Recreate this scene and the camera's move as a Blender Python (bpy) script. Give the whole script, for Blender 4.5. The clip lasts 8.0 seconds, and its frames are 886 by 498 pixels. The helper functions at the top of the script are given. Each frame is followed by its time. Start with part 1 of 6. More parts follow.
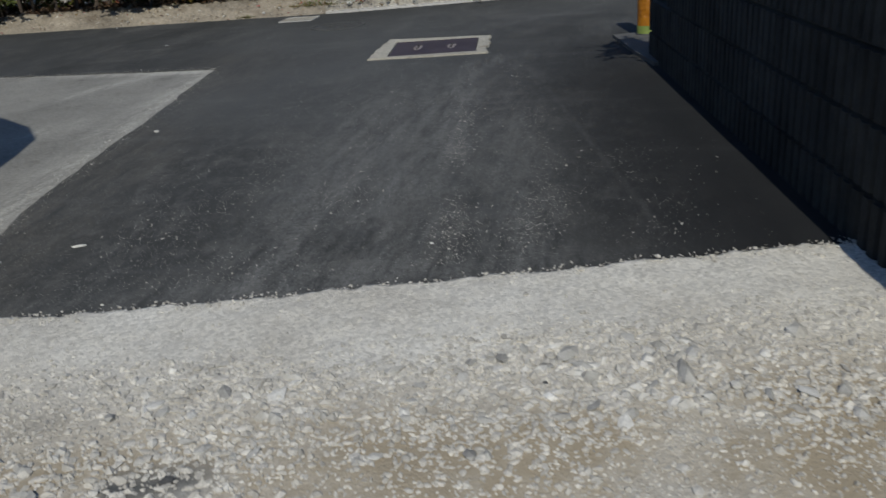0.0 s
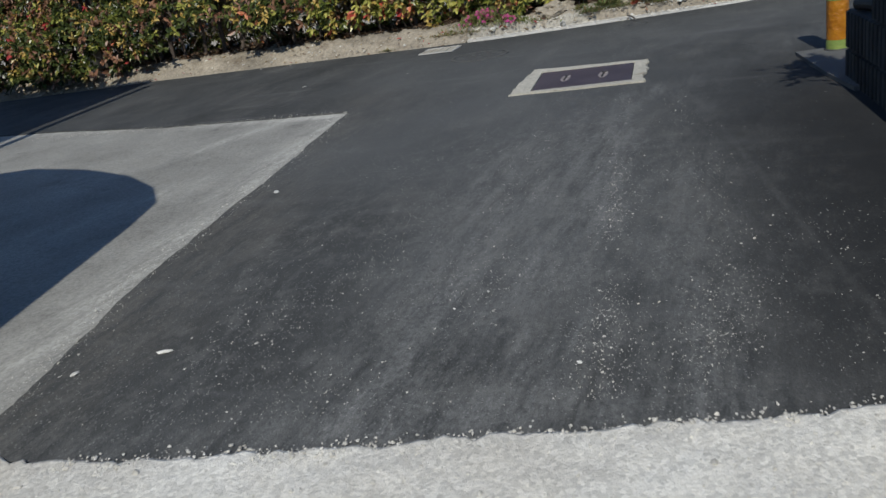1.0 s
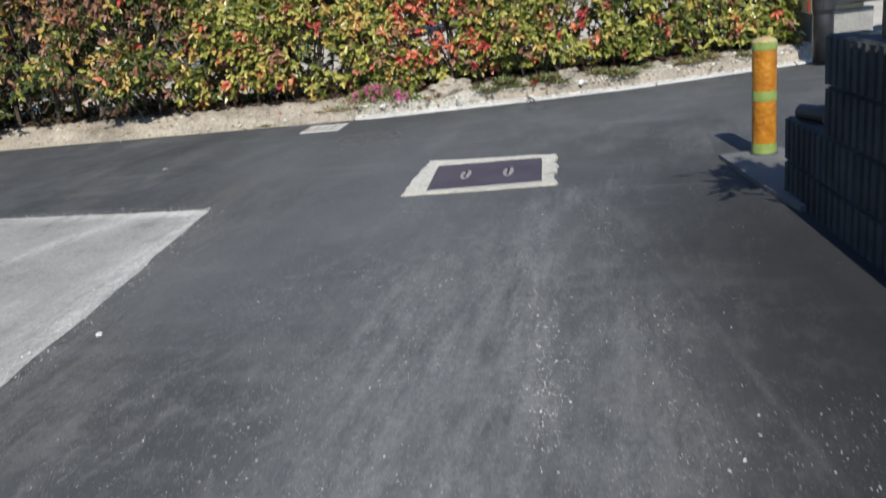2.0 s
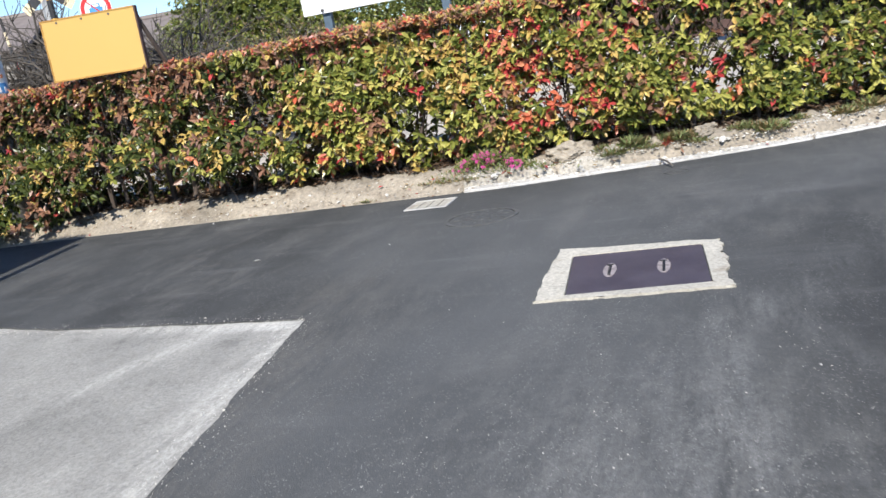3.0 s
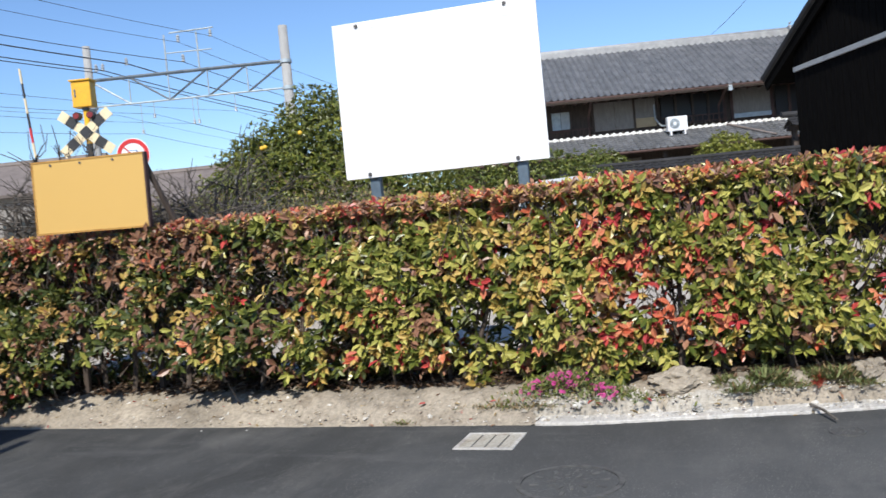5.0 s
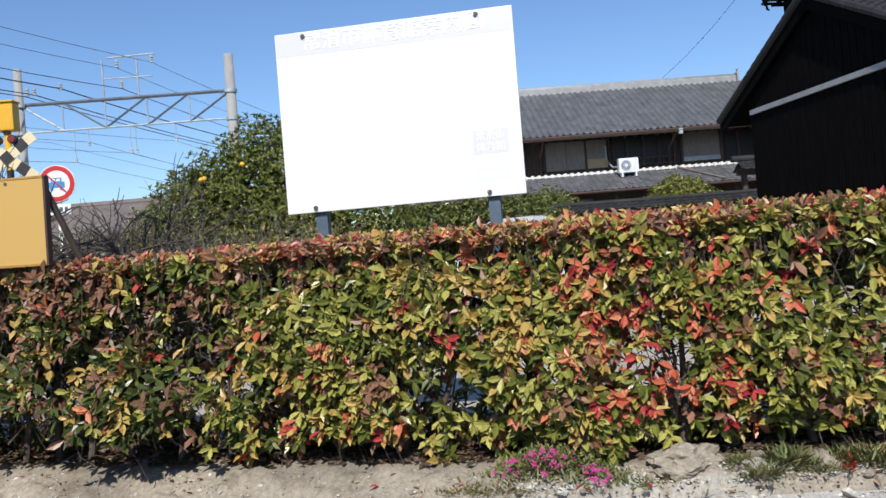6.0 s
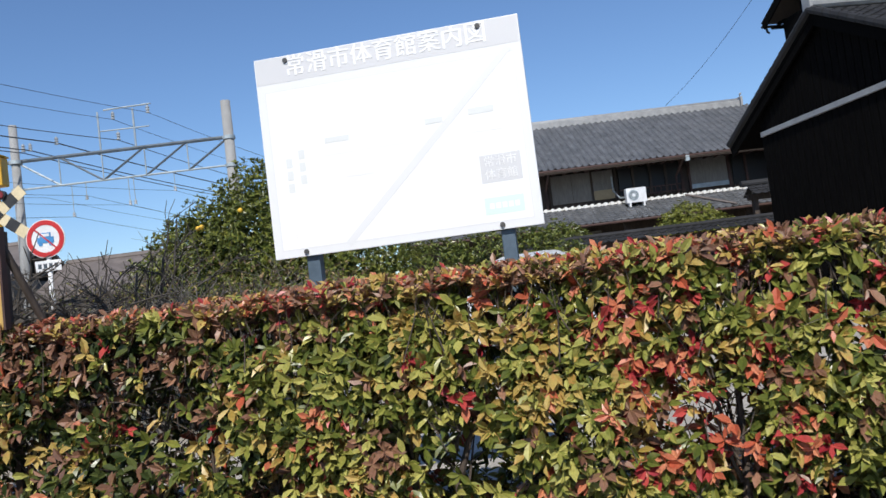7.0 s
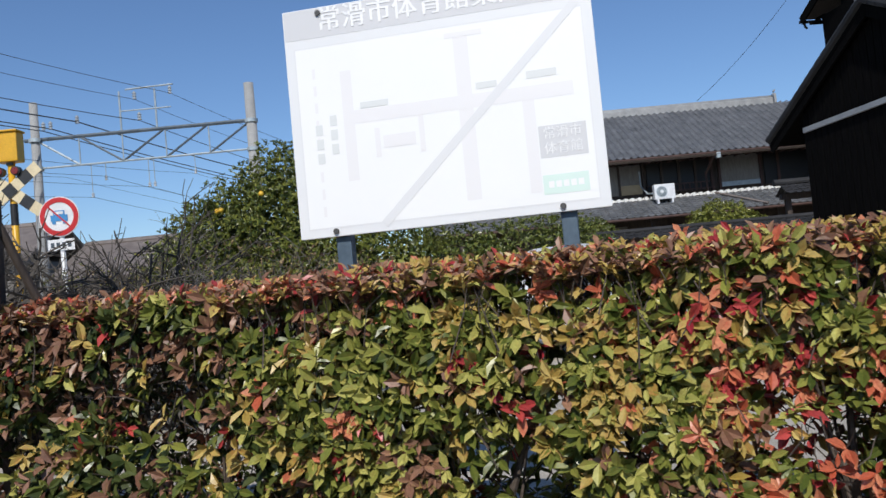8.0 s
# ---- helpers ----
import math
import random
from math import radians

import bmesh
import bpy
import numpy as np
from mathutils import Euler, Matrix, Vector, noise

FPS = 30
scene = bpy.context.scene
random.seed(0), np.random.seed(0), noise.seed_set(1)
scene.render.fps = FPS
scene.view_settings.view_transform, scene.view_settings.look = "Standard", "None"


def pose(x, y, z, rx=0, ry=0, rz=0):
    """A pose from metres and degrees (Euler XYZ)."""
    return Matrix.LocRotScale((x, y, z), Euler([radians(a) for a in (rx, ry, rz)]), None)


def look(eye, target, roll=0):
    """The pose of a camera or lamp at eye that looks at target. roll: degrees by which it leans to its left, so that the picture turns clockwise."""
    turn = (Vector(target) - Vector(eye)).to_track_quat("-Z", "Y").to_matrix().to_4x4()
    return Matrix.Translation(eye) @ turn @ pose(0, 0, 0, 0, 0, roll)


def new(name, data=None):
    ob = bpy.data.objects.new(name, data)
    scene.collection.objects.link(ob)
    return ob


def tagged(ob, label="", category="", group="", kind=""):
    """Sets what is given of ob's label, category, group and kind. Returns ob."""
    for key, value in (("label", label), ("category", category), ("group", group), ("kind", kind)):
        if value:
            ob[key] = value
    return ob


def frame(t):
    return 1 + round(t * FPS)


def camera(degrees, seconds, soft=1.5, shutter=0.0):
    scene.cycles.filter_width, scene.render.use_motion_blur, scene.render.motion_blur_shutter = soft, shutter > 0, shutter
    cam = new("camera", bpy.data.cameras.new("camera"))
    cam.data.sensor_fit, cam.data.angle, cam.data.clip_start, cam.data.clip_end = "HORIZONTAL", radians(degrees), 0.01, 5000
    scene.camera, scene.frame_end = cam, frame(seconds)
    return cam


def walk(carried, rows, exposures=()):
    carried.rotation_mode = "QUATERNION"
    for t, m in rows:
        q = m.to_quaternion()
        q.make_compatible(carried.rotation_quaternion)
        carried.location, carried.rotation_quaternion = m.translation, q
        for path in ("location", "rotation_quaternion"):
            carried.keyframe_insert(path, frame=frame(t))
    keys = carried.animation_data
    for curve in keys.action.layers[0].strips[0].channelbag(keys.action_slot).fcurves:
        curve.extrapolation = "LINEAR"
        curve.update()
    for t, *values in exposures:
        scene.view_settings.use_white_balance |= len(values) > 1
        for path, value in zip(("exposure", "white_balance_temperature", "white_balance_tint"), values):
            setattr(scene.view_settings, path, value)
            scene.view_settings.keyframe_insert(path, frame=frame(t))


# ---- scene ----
cam = camera(56.1, 8.0, soft=1.5, shutter=0.2)
PATH = [
    (0, (0.522, 2.24, 0.977), (0.145, 4.047, 0.207), -4.9),
    (0.5, (0.47, 2.506, 0.996), (-0.133, 4.273, 0.279), -8.4),
    (1, (0.426, 2.861, 0.985), (-0.304, 4.59, 0.293), -9.7),
    (1.5, (0.292, 3.204, 0.995), (-0.218, 4.999, 0.274), -6.3),
    (2, (0.195, 3.682, 1.054), (-0.278, 5.53, 0.453), -6.8),
    (2.2, (0.135, 3.795, 1.082), (-0.386, 5.664, 0.598), -7.0),
    (3.3, (-0.258, 4.79, 1.129), (-1.026, 6.581, 0.679), -9.7),
    (3.5, (-0.305, 4.927, 1.133), (-1.131, 6.698, 0.706), -8.6),
    (4, (-0.459, 5.268, 1.189), (-1.137, 7.131, 0.925), -7.6),
    (4.5, (-0.676, 5.7, 1.231), (-1.475, 7.532, 1.163), -7.1),
    (5, (-0.892, 6.06, 1.238), (-1.629, 7.918, 1.176), -5.5),
    (5.2, (-0.958, 6.238, 1.247), (-1.574, 8.14, 1.207), -5.3),
    (6.3, (-1.362, 7.012, 1.284), (-1.965, 8.919, 1.306), -4.3),
    (6.5, (-1.4, 7.114, 1.282), (-1.9, 9.05, 1.295), -4.7),
    (7, (-1.461, 7.428, 1.305), (-2.077, 9.328, 1.418), -7.1),
    (7.5, (-1.599, 7.686, 1.289), (-2.242, 9.577, 1.395), -5.5),
    (8, (-1.784, 7.93, 1.306), (-2.443, 9.816, 1.407), -5.4),
]
EXPO = [(0.0, -0.66, 6600, 6), (0.5, -0.5, 6550, 6), (1.0, -0.26, 6500, 6), (1.5, 0.05, 6400, 5), (2.2, 0.62, 6500, 9), (3.3, 0.8, 6500, 10), (4.5, 0.62, 6500, 10),
        (5.2, 0.4, 6500, 10), (6.3, 0.16, 6500, 10), (7.0, 0.04, 6450, 10), (8.0, -0.14, 6400, 10)]
walk(cam, [(t, look(e, g, r)) for t, e, g, r in PATH], EXPO)

# ---- light: high sun behind the camera's right shoulder, clear sky ----
SUN_EL, SUN_AZ = radians(42.0), radians(168.5)
SUN_DIR = Vector((-math.sin(SUN_AZ) * math.cos(SUN_EL), -math.cos(SUN_AZ) * math.cos(SUN_EL), -math.sin(SUN_EL)))
world = bpy.data.worlds.new("sky")
scene.world = world
world.use_nodes = True
wn = world.node_tree
sky = wn.nodes.new("ShaderNodeTexSky")
sky.sky_type, sky.sun_disc = "NISHITA", False
sky.sun_elevation, sky.sun_rotation = SUN_EL, SUN_AZ
sky.air_density, sky.dust_density, sky.ozone_density = 1.0, 0.2, 6.0
hue = wn.nodes.new("ShaderNodeHueSaturation")
hue.inputs["Saturation"].default_value = 1.03
hue.inputs["Hue"].default_value = 0.503
wn.links.new(sky.outputs[0], hue.inputs["Color"])
wn.links.new(hue.outputs[0], wn.nodes["Background"].inputs[0])
wn.nodes["Background"].inputs[1].default_value = 0.122
sun = new("sun", bpy.data.lights.new("sun", "SUN"))
sun.data.energy, sun.data.angle, sun.data.color = 4.2, radians(0.53), (1.0, 0.955, 0.875)
sun.matrix_world = look((0, 0, 30), Vector((0, 0, 30)) + SUN_DIR)


# ---- materials ----
def nodes(name):
    m = bpy.data.materials.new(name)
    m.use_nodes = True
    t = m.node_tree
    return m, t, t.nodes["Principled BSDF"]


def noise_at(t, scale, detail=4.0, stretch=None, turn=0.0, rough=0.6):
    geo = t.nodes.new("ShaderNodeNewGeometry")
    src = geo.outputs["Position"]
    if stretch or turn:
        mp = t.nodes.new("ShaderNodeMapping")
        mp.inputs["Scale"].default_value = stretch or (1, 1, 1)
        mp.inputs["Rotation"].default_value = (0.0, 0.0, turn)
        t.links.new(src, mp.inputs["Vector"])
        src = mp.outputs[0]
    n = t.nodes.new("ShaderNodeTexNoise")
    n.inputs["Scale"].default_value, n.inputs["Detail"].default_value, n.inputs["Roughness"].default_value = scale, detail, rough
    t.links.new(src, n.inputs["Vector"])
    return n.outputs["Fac"]


def ramp(t, fac, stops):
    r = t.nodes.new("ShaderNodeValToRGB")
    while len(r.color_ramp.elements) < len(stops):
        r.color_ramp.elements.new(0.5)
    for e, (p, c) in zip(r.color_ramp.elements, stops):
        e.position, e.color = p, (*c, 1) if len(c) == 3 else c
    t.links.new(fac, r.inputs[0])
    return r.outputs[0]


def grey(v):
    return (v, v, v)


def mixed(t, a, b, fac, kind="MIX"):
    m = t.nodes.new("ShaderNodeMixRGB")
    m.blend_type = kind
    for s, i in ((fac, 0), (a, 1), (b, 2)):
        if isinstance(s, (int, float)):
            m.inputs[i].default_value = s
        elif isinstance(s, tuple):
            m.inputs[i].default_value = (*s, 1)
        else:
            t.links.new(s, m.inputs[i])
    return m.outputs[0]


def bumped(t, b, height, strength, dist):
    n = t.nodes.new("ShaderNodeBump")
    n.inputs["Strength"].default_value, n.inputs["Distance"].default_value = strength, dist
    t.links.new(height, n.inputs["Height"])
    t.links.new(n.outputs[0], b.inputs["Normal"])


def surf(name, c1, c2, scale=3.0, fine=60.0, rough=0.7, metal=0.0, bump=0.3, dist=0.004, vary="", stretch=None, spread=0.25):
    """A worn surface: two colours over a coarse noise, a fine grain, and a random shift per piece."""
    m, t, b = nodes(name)
    col = ramp(t, noise_at(t, scale, 5, stretch), [(0.32, c1), (0.68, c2)])
    grain = noise_at(t, fine, 3, stretch)
    col = mixed(t, col, ramp(t, grain, [(0.25, grey(0.72)), (0.75, grey(1.15))]), 0.6, "MULTIPLY")
    if vary:
        src = t.nodes.new("ShaderNodeObjectInfo").outputs["Random"] if vary == "object" else t.nodes.new("ShaderNodeNewGeometry").outputs["Random Per Island"]
        col = mixed(t, col, ramp(t, src, [(0, grey(1 - spread)), (1, grey(1 + spread))]), 1.0, "MULTIPLY")
    t.links.new(col, b.inputs["Base Color"])
    t.links.new(ramp(t, grain, [(0, grey(max(rough - 0.12, 0.02))), (1, grey(min(rough + 0.12, 1)))]), b.inputs["Roughness"])
    b.inputs["Metallic"].default_value = metal
    if bump:
        bumped(t, b, grain, bump, dist)
    return m


def leaf_mat(name, c1, c2, rough=0.36, through_light=0.10, blush=None):
    m, t, b = nodes(name)
    rnd = t.nodes.new("ShaderNodeNewGeometry").outputs["Random Per Island"]
    col = ramp(t, rnd, [(0.0, c1), (0.55, tuple((x + y) / 2 for x, y in zip(c1, c2))), (1.0, c2)])
    col = mixed(t, col, ramp(t, noise_at(t, 90, 2), [(0.3, grey(0.75)), (0.7, grey(1.1))]), 0.7, "MULTIPLY")
    if blush:
        # turning leaves: warm mottling that differs from leaf to leaf
        col = mixed(t, col, blush, ramp(t, noise_at(t, 34, 3), [(0.50, grey(0)), (0.72, grey(0.45))]))
    t.links.new(col, b.inputs["Base Color"])
    b.inputs["Roughness"].default_value = rough
    b.inputs["Specular IOR Level"].default_value = 0.4
    tr = t.nodes.new("ShaderNodeBsdfTranslucent")
    t.links.new(col, tr.inputs[0])
    mx = t.nodes.new("ShaderNodeMixShader")
    mx.inputs[0].default_value = through_light
    t.links.new(b.outputs[0], mx.inputs[1])
    t.links.new(tr.outputs[0], mx.inputs[2])
    t.links.new(mx.outputs[0], t.nodes["Material Output"].inputs[0])
    return m


def calc(t, op, a, b=0.0):
    n = t.nodes.new("ShaderNodeMath")
    n.operation = op
    for s, i in ((a, 0), (b, 1)):
        if isinstance(s, (int, float)):
            n.inputs[i].default_value = s
        else:
            t.links.new(s, n.inputs[i])
    return n.outputs[0]


def stripe(t, p, q, width, amount, broken=True):
    """A soft worn band on the ground from p to q."""
    d = (Vector(q) - Vector(p)).normalized()
    sep = t.nodes.new("ShaderNodeSeparateXYZ")
    t.links.new(t.nodes.new("ShaderNodeNewGeometry").outputs["Position"], sep.inputs[0])
    x, y = calc(t, "SUBTRACT", sep.outputs[0], p[0]), calc(t, "SUBTRACT", sep.outputs[1], p[1])
    across = calc(t, "ABSOLUTE", calc(t, "SUBTRACT", calc(t, "MULTIPLY", x, -d[1]), calc(t, "MULTIPLY", y, -d[0])))
    along = calc(t, "ADD", calc(t, "MULTIPLY", x, d[0]), calc(t, "MULTIPLY", y, d[1]))
    far = (Vector(q) - Vector(p)).length
    body = ramp(t, calc(t, "DIVIDE", across, width * 2), [(0.0, grey(amount)), (0.3, grey(amount * 0.8)), (1.0, grey(0))])
    ends = ramp(t, calc(t, "DIVIDE", along, far), [(0.0, grey(0)), (0.1, grey(1)), (0.65, grey(0.85)), (1.0, grey(0))])
    body = mixed(t, body, ends, 1.0, "MULTIPLY")
    return body if not broken else mixed(t, body, mixed(t, ramp(t, noise_at(t, 3.2, 8, (3.6, 0.55, 1), 0.14, 0.78), [(0.38, grey(0)), (0.64, grey(1))]), ramp(t, noise_at(t, 42, 6, (1.2, 0.9, 1), 0.14, 0.85), [(0.38, grey(0.15)), (0.60, grey(1))]), 1.0, "MULTIPLY"), 1.0, "MULTIPLY")


def asphalt_mat():
    m, t, b = nodes("asphalt")
    base = ramp(t, noise_at(t, 1.3, 5), [(0.3, (0.045, 0.0465, 0.0465)), (0.7, (0.073, 0.075, 0.0755))])
    # pale dust dragged along the way of driving
    dust = noise_at(t, 1.3, 8, (2.4, 0.9, 1), radians(8), 0.7)
    patch = noise_at(t, 0.7, 3)
    mask = mixed(t, ramp(t, dust, [(0.46, grey(0)), (0.78, grey(1))]), ramp(t, patch, [(0.38, grey(0)), (0.62, grey(1))]), 1.0, "MULTIPLY")
    col = mixed(t, base, (0.17, 0.165, 0.155), mixed(t, mask, grey(0.75), 1.0, "MULTIPLY"))
    # bands of dust where wheels come off the gravel, and one thin scraped line
    col = mixed(t, col, (0.115, 0.118, 0.12), stripe(t, (-0.3, 4.8), (-0.85, 9.6), 0.55, 0.42, False))
    col = mixed(t, col, (0.13, 0.134, 0.137), stripe(t, (-2.9, 8.9), (2.6, 11.3), 0.75, 0.42, False))
    col = mixed(t, col, (0.17, 0.158, 0.14), stripe(t, (-1.36, 3.5), (-2.42, 9.6), 0.22, 1.0))
    col = mixed(t, col, (0.13, 0.134, 0.137), stripe(t, (-1.75, 6.0), (-0.8, 9.6), 0.5, 0.42, False))
    for p, q, w, a in (((-0.36, 3.9), (-0.72, 7.4), 0.19, 0.9), ((0.38, 4.0), (0.02, 7.2), 0.11, 0.9), ((0.0, 4.0), (-0.45, 7.8), 0.12, 0.7), ((-0.10, 5.3), (-0.32, 8.0), 0.06, 0.8), ((0.74, 4.5), (0.06, 7.5), 0.011, 0.5), ((-1.5, 4.06), (1.7, 4.70), 0.07, 0.5), ((0.2, 7.0), (-0.35, 8.1), 0.05, 0.5), ((-0.35, 7.2), (1.5, 10.4), 0.10, 0.42), ((-0.7, 8.7), (1.2, 11.0), 0.07, 0.35)):
        col = mixed(t, col, (0.25, 0.25, 0.245), stripe(t, p, q, w, a))
    # trodden dust, thickest where the wheels run
    smear = ramp(t, noise_at(t, 6.5, 9, (1.5, 0.8, 1), 0.12, 0.8), [(0.49, grey(0)), (0.64, grey(1))])
    for p, q, w, a in (((-0.15, 3.7), (-0.6, 8.3), 0.55, 0.62), ((0.80, 3.9), (0.42, 7.6), 0.24, 0.35), ((-1.1, 3.9), (-1.5, 6.6), 0.22, 0.45)):
        col = mixed(t, col, (0.20, 0.198, 0.19), mixed(t, stripe(t, p, q, w, a, False), smear, 1.0, "MULTIPLY"))
    # faint turning marks across the lane
    turns = noise_at(t, 1.0, 5, (0.7, 4.5, 1), radians(-28), 0.6)
    col = mixed(t, col, (0.15, 0.15, 0.15), ramp(t, turns, [(0.55, grey(0)), (0.8, grey(0.5))]))
    # stone chips that show on the surface
    vor = t.nodes.new("ShaderNodeTexVoronoi")
    vor.inputs["Scale"].default_value = 115
    t.links.new(t.nodes.new("ShaderNodeNewGeometry").outputs["Position"], vor.inputs["Vector"])
    chip = ramp(t, vor.outputs["Distance"], [(0.12, grey(1)), (0.36, grey(0))])
    pick = ramp(t, vor.outputs["Color"], [(0.48, grey(0)), (0.75, grey(1))])
    chips = mixed(t, mixed(t, chip, pick, 1.0, "MULTIPLY"), ramp(t, noise_at(t, 2.2, 4, (2.5, 0.8, 1), radians(8)), [(0.40, grey(0.2)), (0.66, grey(1))]), 1.0, "MULTIPLY")
    col = mixed(t, col, (0.36, 0.355, 0.34), chips)
    # a near-black strip along the foot of the wall
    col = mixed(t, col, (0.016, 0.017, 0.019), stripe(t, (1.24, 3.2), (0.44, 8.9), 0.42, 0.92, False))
    col = mixed(t, col, ramp(t, noise_at(t, 240, 2), [(0.3, grey(0.6)), (0.7, grey(1.3))]), 0.6, "MULTIPLY")
    t.links.new(col, b.inputs["Base Color"])
    b.inputs["Roughness"].default_value = 0.78
    b.inputs["Specular IOR Level"].default_value = 0.12
    bumped(t, b, noise_at(t, 170, 3), 0.55, 0.004)
    return m


def concrete_mat(name, dark, light, warm=(1, 1, 1), stain=(0.16, 0.15, 0.14), amount=0.4, fine=140, edges=()):
    m, t, b = nodes(name)
    col = ramp(t, noise_at(t, 1.6, 6), [(0.3, tuple(dark * w for w in warm)), (0.7, tuple(light * w for w in warm))])
    col = mixed(t, col, stain, ramp(t, noise_at(t, 3.7, 6, None, 0.4, 0.7), [(0.55, grey(0)), (0.75, grey(amount))]))
    col = mixed(t, col, ramp(t, noise_at(t, fine, 4, None, 0.0, 0.75), [(0.32, grey(0.55)), (0.68, grey(1.3))]), 0.75, "MULTIPLY")
    for p, q, w, a in edges:
        col = mixed(t, col, tuple(min(light * 1.9 * k, 0.75) for k in warm), stripe(t, p, q, w, a))
    t.links.new(col, b.inputs["Base Color"])
    b.inputs["Roughness"].default_value = 0.88
    bumped(t, b, noise_at(t, fine, 4), 0.5, 0.005)
    return m


def gravel_mat():
    m, t, b = nodes("gravel_fines")
    vor = t.nodes.new("ShaderNodeTexVoronoi")
    vor.inputs["Scale"].default_value = 95
    t.links.new(t.nodes.new("ShaderNodeNewGeometry").outputs["Position"], vor.inputs["Vector"])
    col = ramp(t, noise_at(t, 2.0, 5), [(0.3, (0.64, 0.605, 0.54)), (0.7, (0.80, 0.775, 0.715))])
    col = mixed(t, col, ramp(t, vor.outputs["Color"], [(0.0, grey(0.55)), (1.0, grey(1.2))]), 0.7, "MULTIPLY")
    sep = t.nodes.new("ShaderNodeSeparateXYZ")
    t.links.new(t.nodes.new("ShaderNodeNewGeometry").outputs["Position"], sep.inputs[0])
    away = calc(t, "SUBTRACT", calc(t, "ADD", calc(t, "MULTIPLY", sep.outputs[0], 0.23), 4.28), sep.outputs[1])
    dirt = mixed(t, ramp(t, away, [(0.45, grey(0)), (0.75, grey(1))]), ramp(t, noise_at(t, 2.1, 6, None, 1.0, 0.65), [(0.36, grey(0.2)), (0.55, grey(1))]), 1.0, "MULTIPLY")
    col = mixed(t, col, (0.42, 0.355, 0.26), dirt)
    # a damp dark patch left among the stones
    col = mixed(t, col, (0.10, 0.105, 0.105), stripe(t, (-0.42, 3.36), (-0.16, 3.44), 0.045, 1.0, False))
    col = mixed(t, col, (0.14, 0.135, 0.125), stripe(t, (-0.86, 3.52), (-0.56, 3.60), 0.04, 0.9))
    col = mixed(t, col, (0.26, 0.225, 0.18), stripe(t, (-1.75, 4.6), (-0.5, 1.6), 0.34, 1.0))
    t.links.new(col, b.inputs["Base Color"])
    b.inputs["Roughness"].default_value = 0.95
    bumped(t, b, noise_at(t, 130, 5), 0.7, 0.006)
    return m


def plain(name, col, rough=0.5, metal=0.0):
    return surf(name, tuple(c * 0.9 for c in col), tuple(min(c * 1.08, 1) for c in col), 4, 45, rough, metal, 0.1, 0.002)


def printed(name, col):
    """Print on a smooth panel, barely uneven."""
    m, t, b = nodes(name)
    fade = ramp(t, noise_at(t, 1.8, 3), [(0.3, tuple(c * 0.985 for c in col)), (0.7, tuple(min(c * 1.01, 1) for c in col))])
    t.links.new(fade, b.inputs["Base Color"])
    b.inputs["Roughness"].default_value = 0.4
    return m


ASPHALT = asphalt_mat()
CONCRETE = concrete_mat("old_concrete", 0.21, 0.32, (1, 0.97, 0.885), (0.11, 0.105, 0.095), 0.6, 75, (((-1.8, 7.78), (-6.6, 8.30), 0.06, 1.0), ((-2.1, 7.78), (-3.6, 7.84), 0.05, 1.0), ((-1.60, 3.9), (-2.55, 9.9), 0.11, 0.95), ((-2.6, 7.9), (-3.1, 6.6), 0.06, 0.7), ((-2.3, 6.6), (-3.0, 5.2), 0.12, 0.4)))
SPILL = concrete_mat("crumbled_mortar", 0.27, 0.42, (1, 0.93, 0.80), (0.20, 0.16, 0.11), 0.9, 45)
# footing concrete kept dark: the shade on the slab is in its colour
FOOTING = concrete_mat("shaded_footing_concrete", 0.085, 0.13, (1, 1, 0.98), (0.25, 0.25, 0.24), 0.5)
KERB = concrete_mat("kerb_concrete", 0.42, 0.60, (1, 0.97, 0.91), (0.27, 0.22, 0.17), 0.85, 60)
FRAME_CON = concrete_mat("cover_frame_concrete", 0.36, 0.54, (1, 0.94, 0.80), (0.20, 0.155, 0.10), 0.8, 60)
GRAVEL = gravel_mat()
STONE = surf("crushed_stone", (0.44, 0.415, 0.37), (0.66, 0.635, 0.585), 14, 160, 0.9, 0, 0.4, 0.003, "island", None, 0.2)
STONE_OBJ = surf("loose_stone", (0.36, 0.345, 0.315), (0.66, 0.65, 0.62), 14, 160, 0.9, 0, 0.4, 0.003, "object", None, 0.35)
SOIL = concrete_mat("dry_soil", 0.225, 0.375, (1, 0.87, 0.685), (0.15, 0.115, 0.08), 0.9, 38)
YARD = concrete_mat("yard_gravel", 0.38, 0.52, (1, 0.9, 0.75), (0.25, 0.22, 0.18), 0.4, 60)
GROUND = concrete_mat("far_ground", 0.20, 0.30, (1, 0.92, 0.75), (0.1, 0.11, 0.05), 0.7, 20)
BLOCK = surf("dark_split_block", (0.022, 0.024, 0.025), (0.050, 0.052, 0.052), 5, 70, 0.92, 0, 0.6, 0.006, "object", None, 0.18)
MORTAR = surf("mortar", (0.035, 0.035, 0.035), (0.06, 0.06, 0.058), 8, 80, 0.95)
RUST = surf("painted_steel_cover", (0.058, 0.047, 0.062), (0.088, 0.074, 0.092), 5, 120, 0.5, 0.15, 0.3, 0.002)
WORN = surf("worn_steel", (0.20, 0.17, 0.17), (0.42, 0.37, 0.36), 30, 120, 0.6, 0.1)
IRON = surf("cast_iron", (0.06, 0.06, 0.062), (0.12, 0.118, 0.115), 16, 120, 0.7, 0.1, 0.4)
STUD = surf("scuffed_iron", (0.052, 0.053, 0.054), (0.125, 0.125, 0.122), 20, 120, 0.75, 0.1)
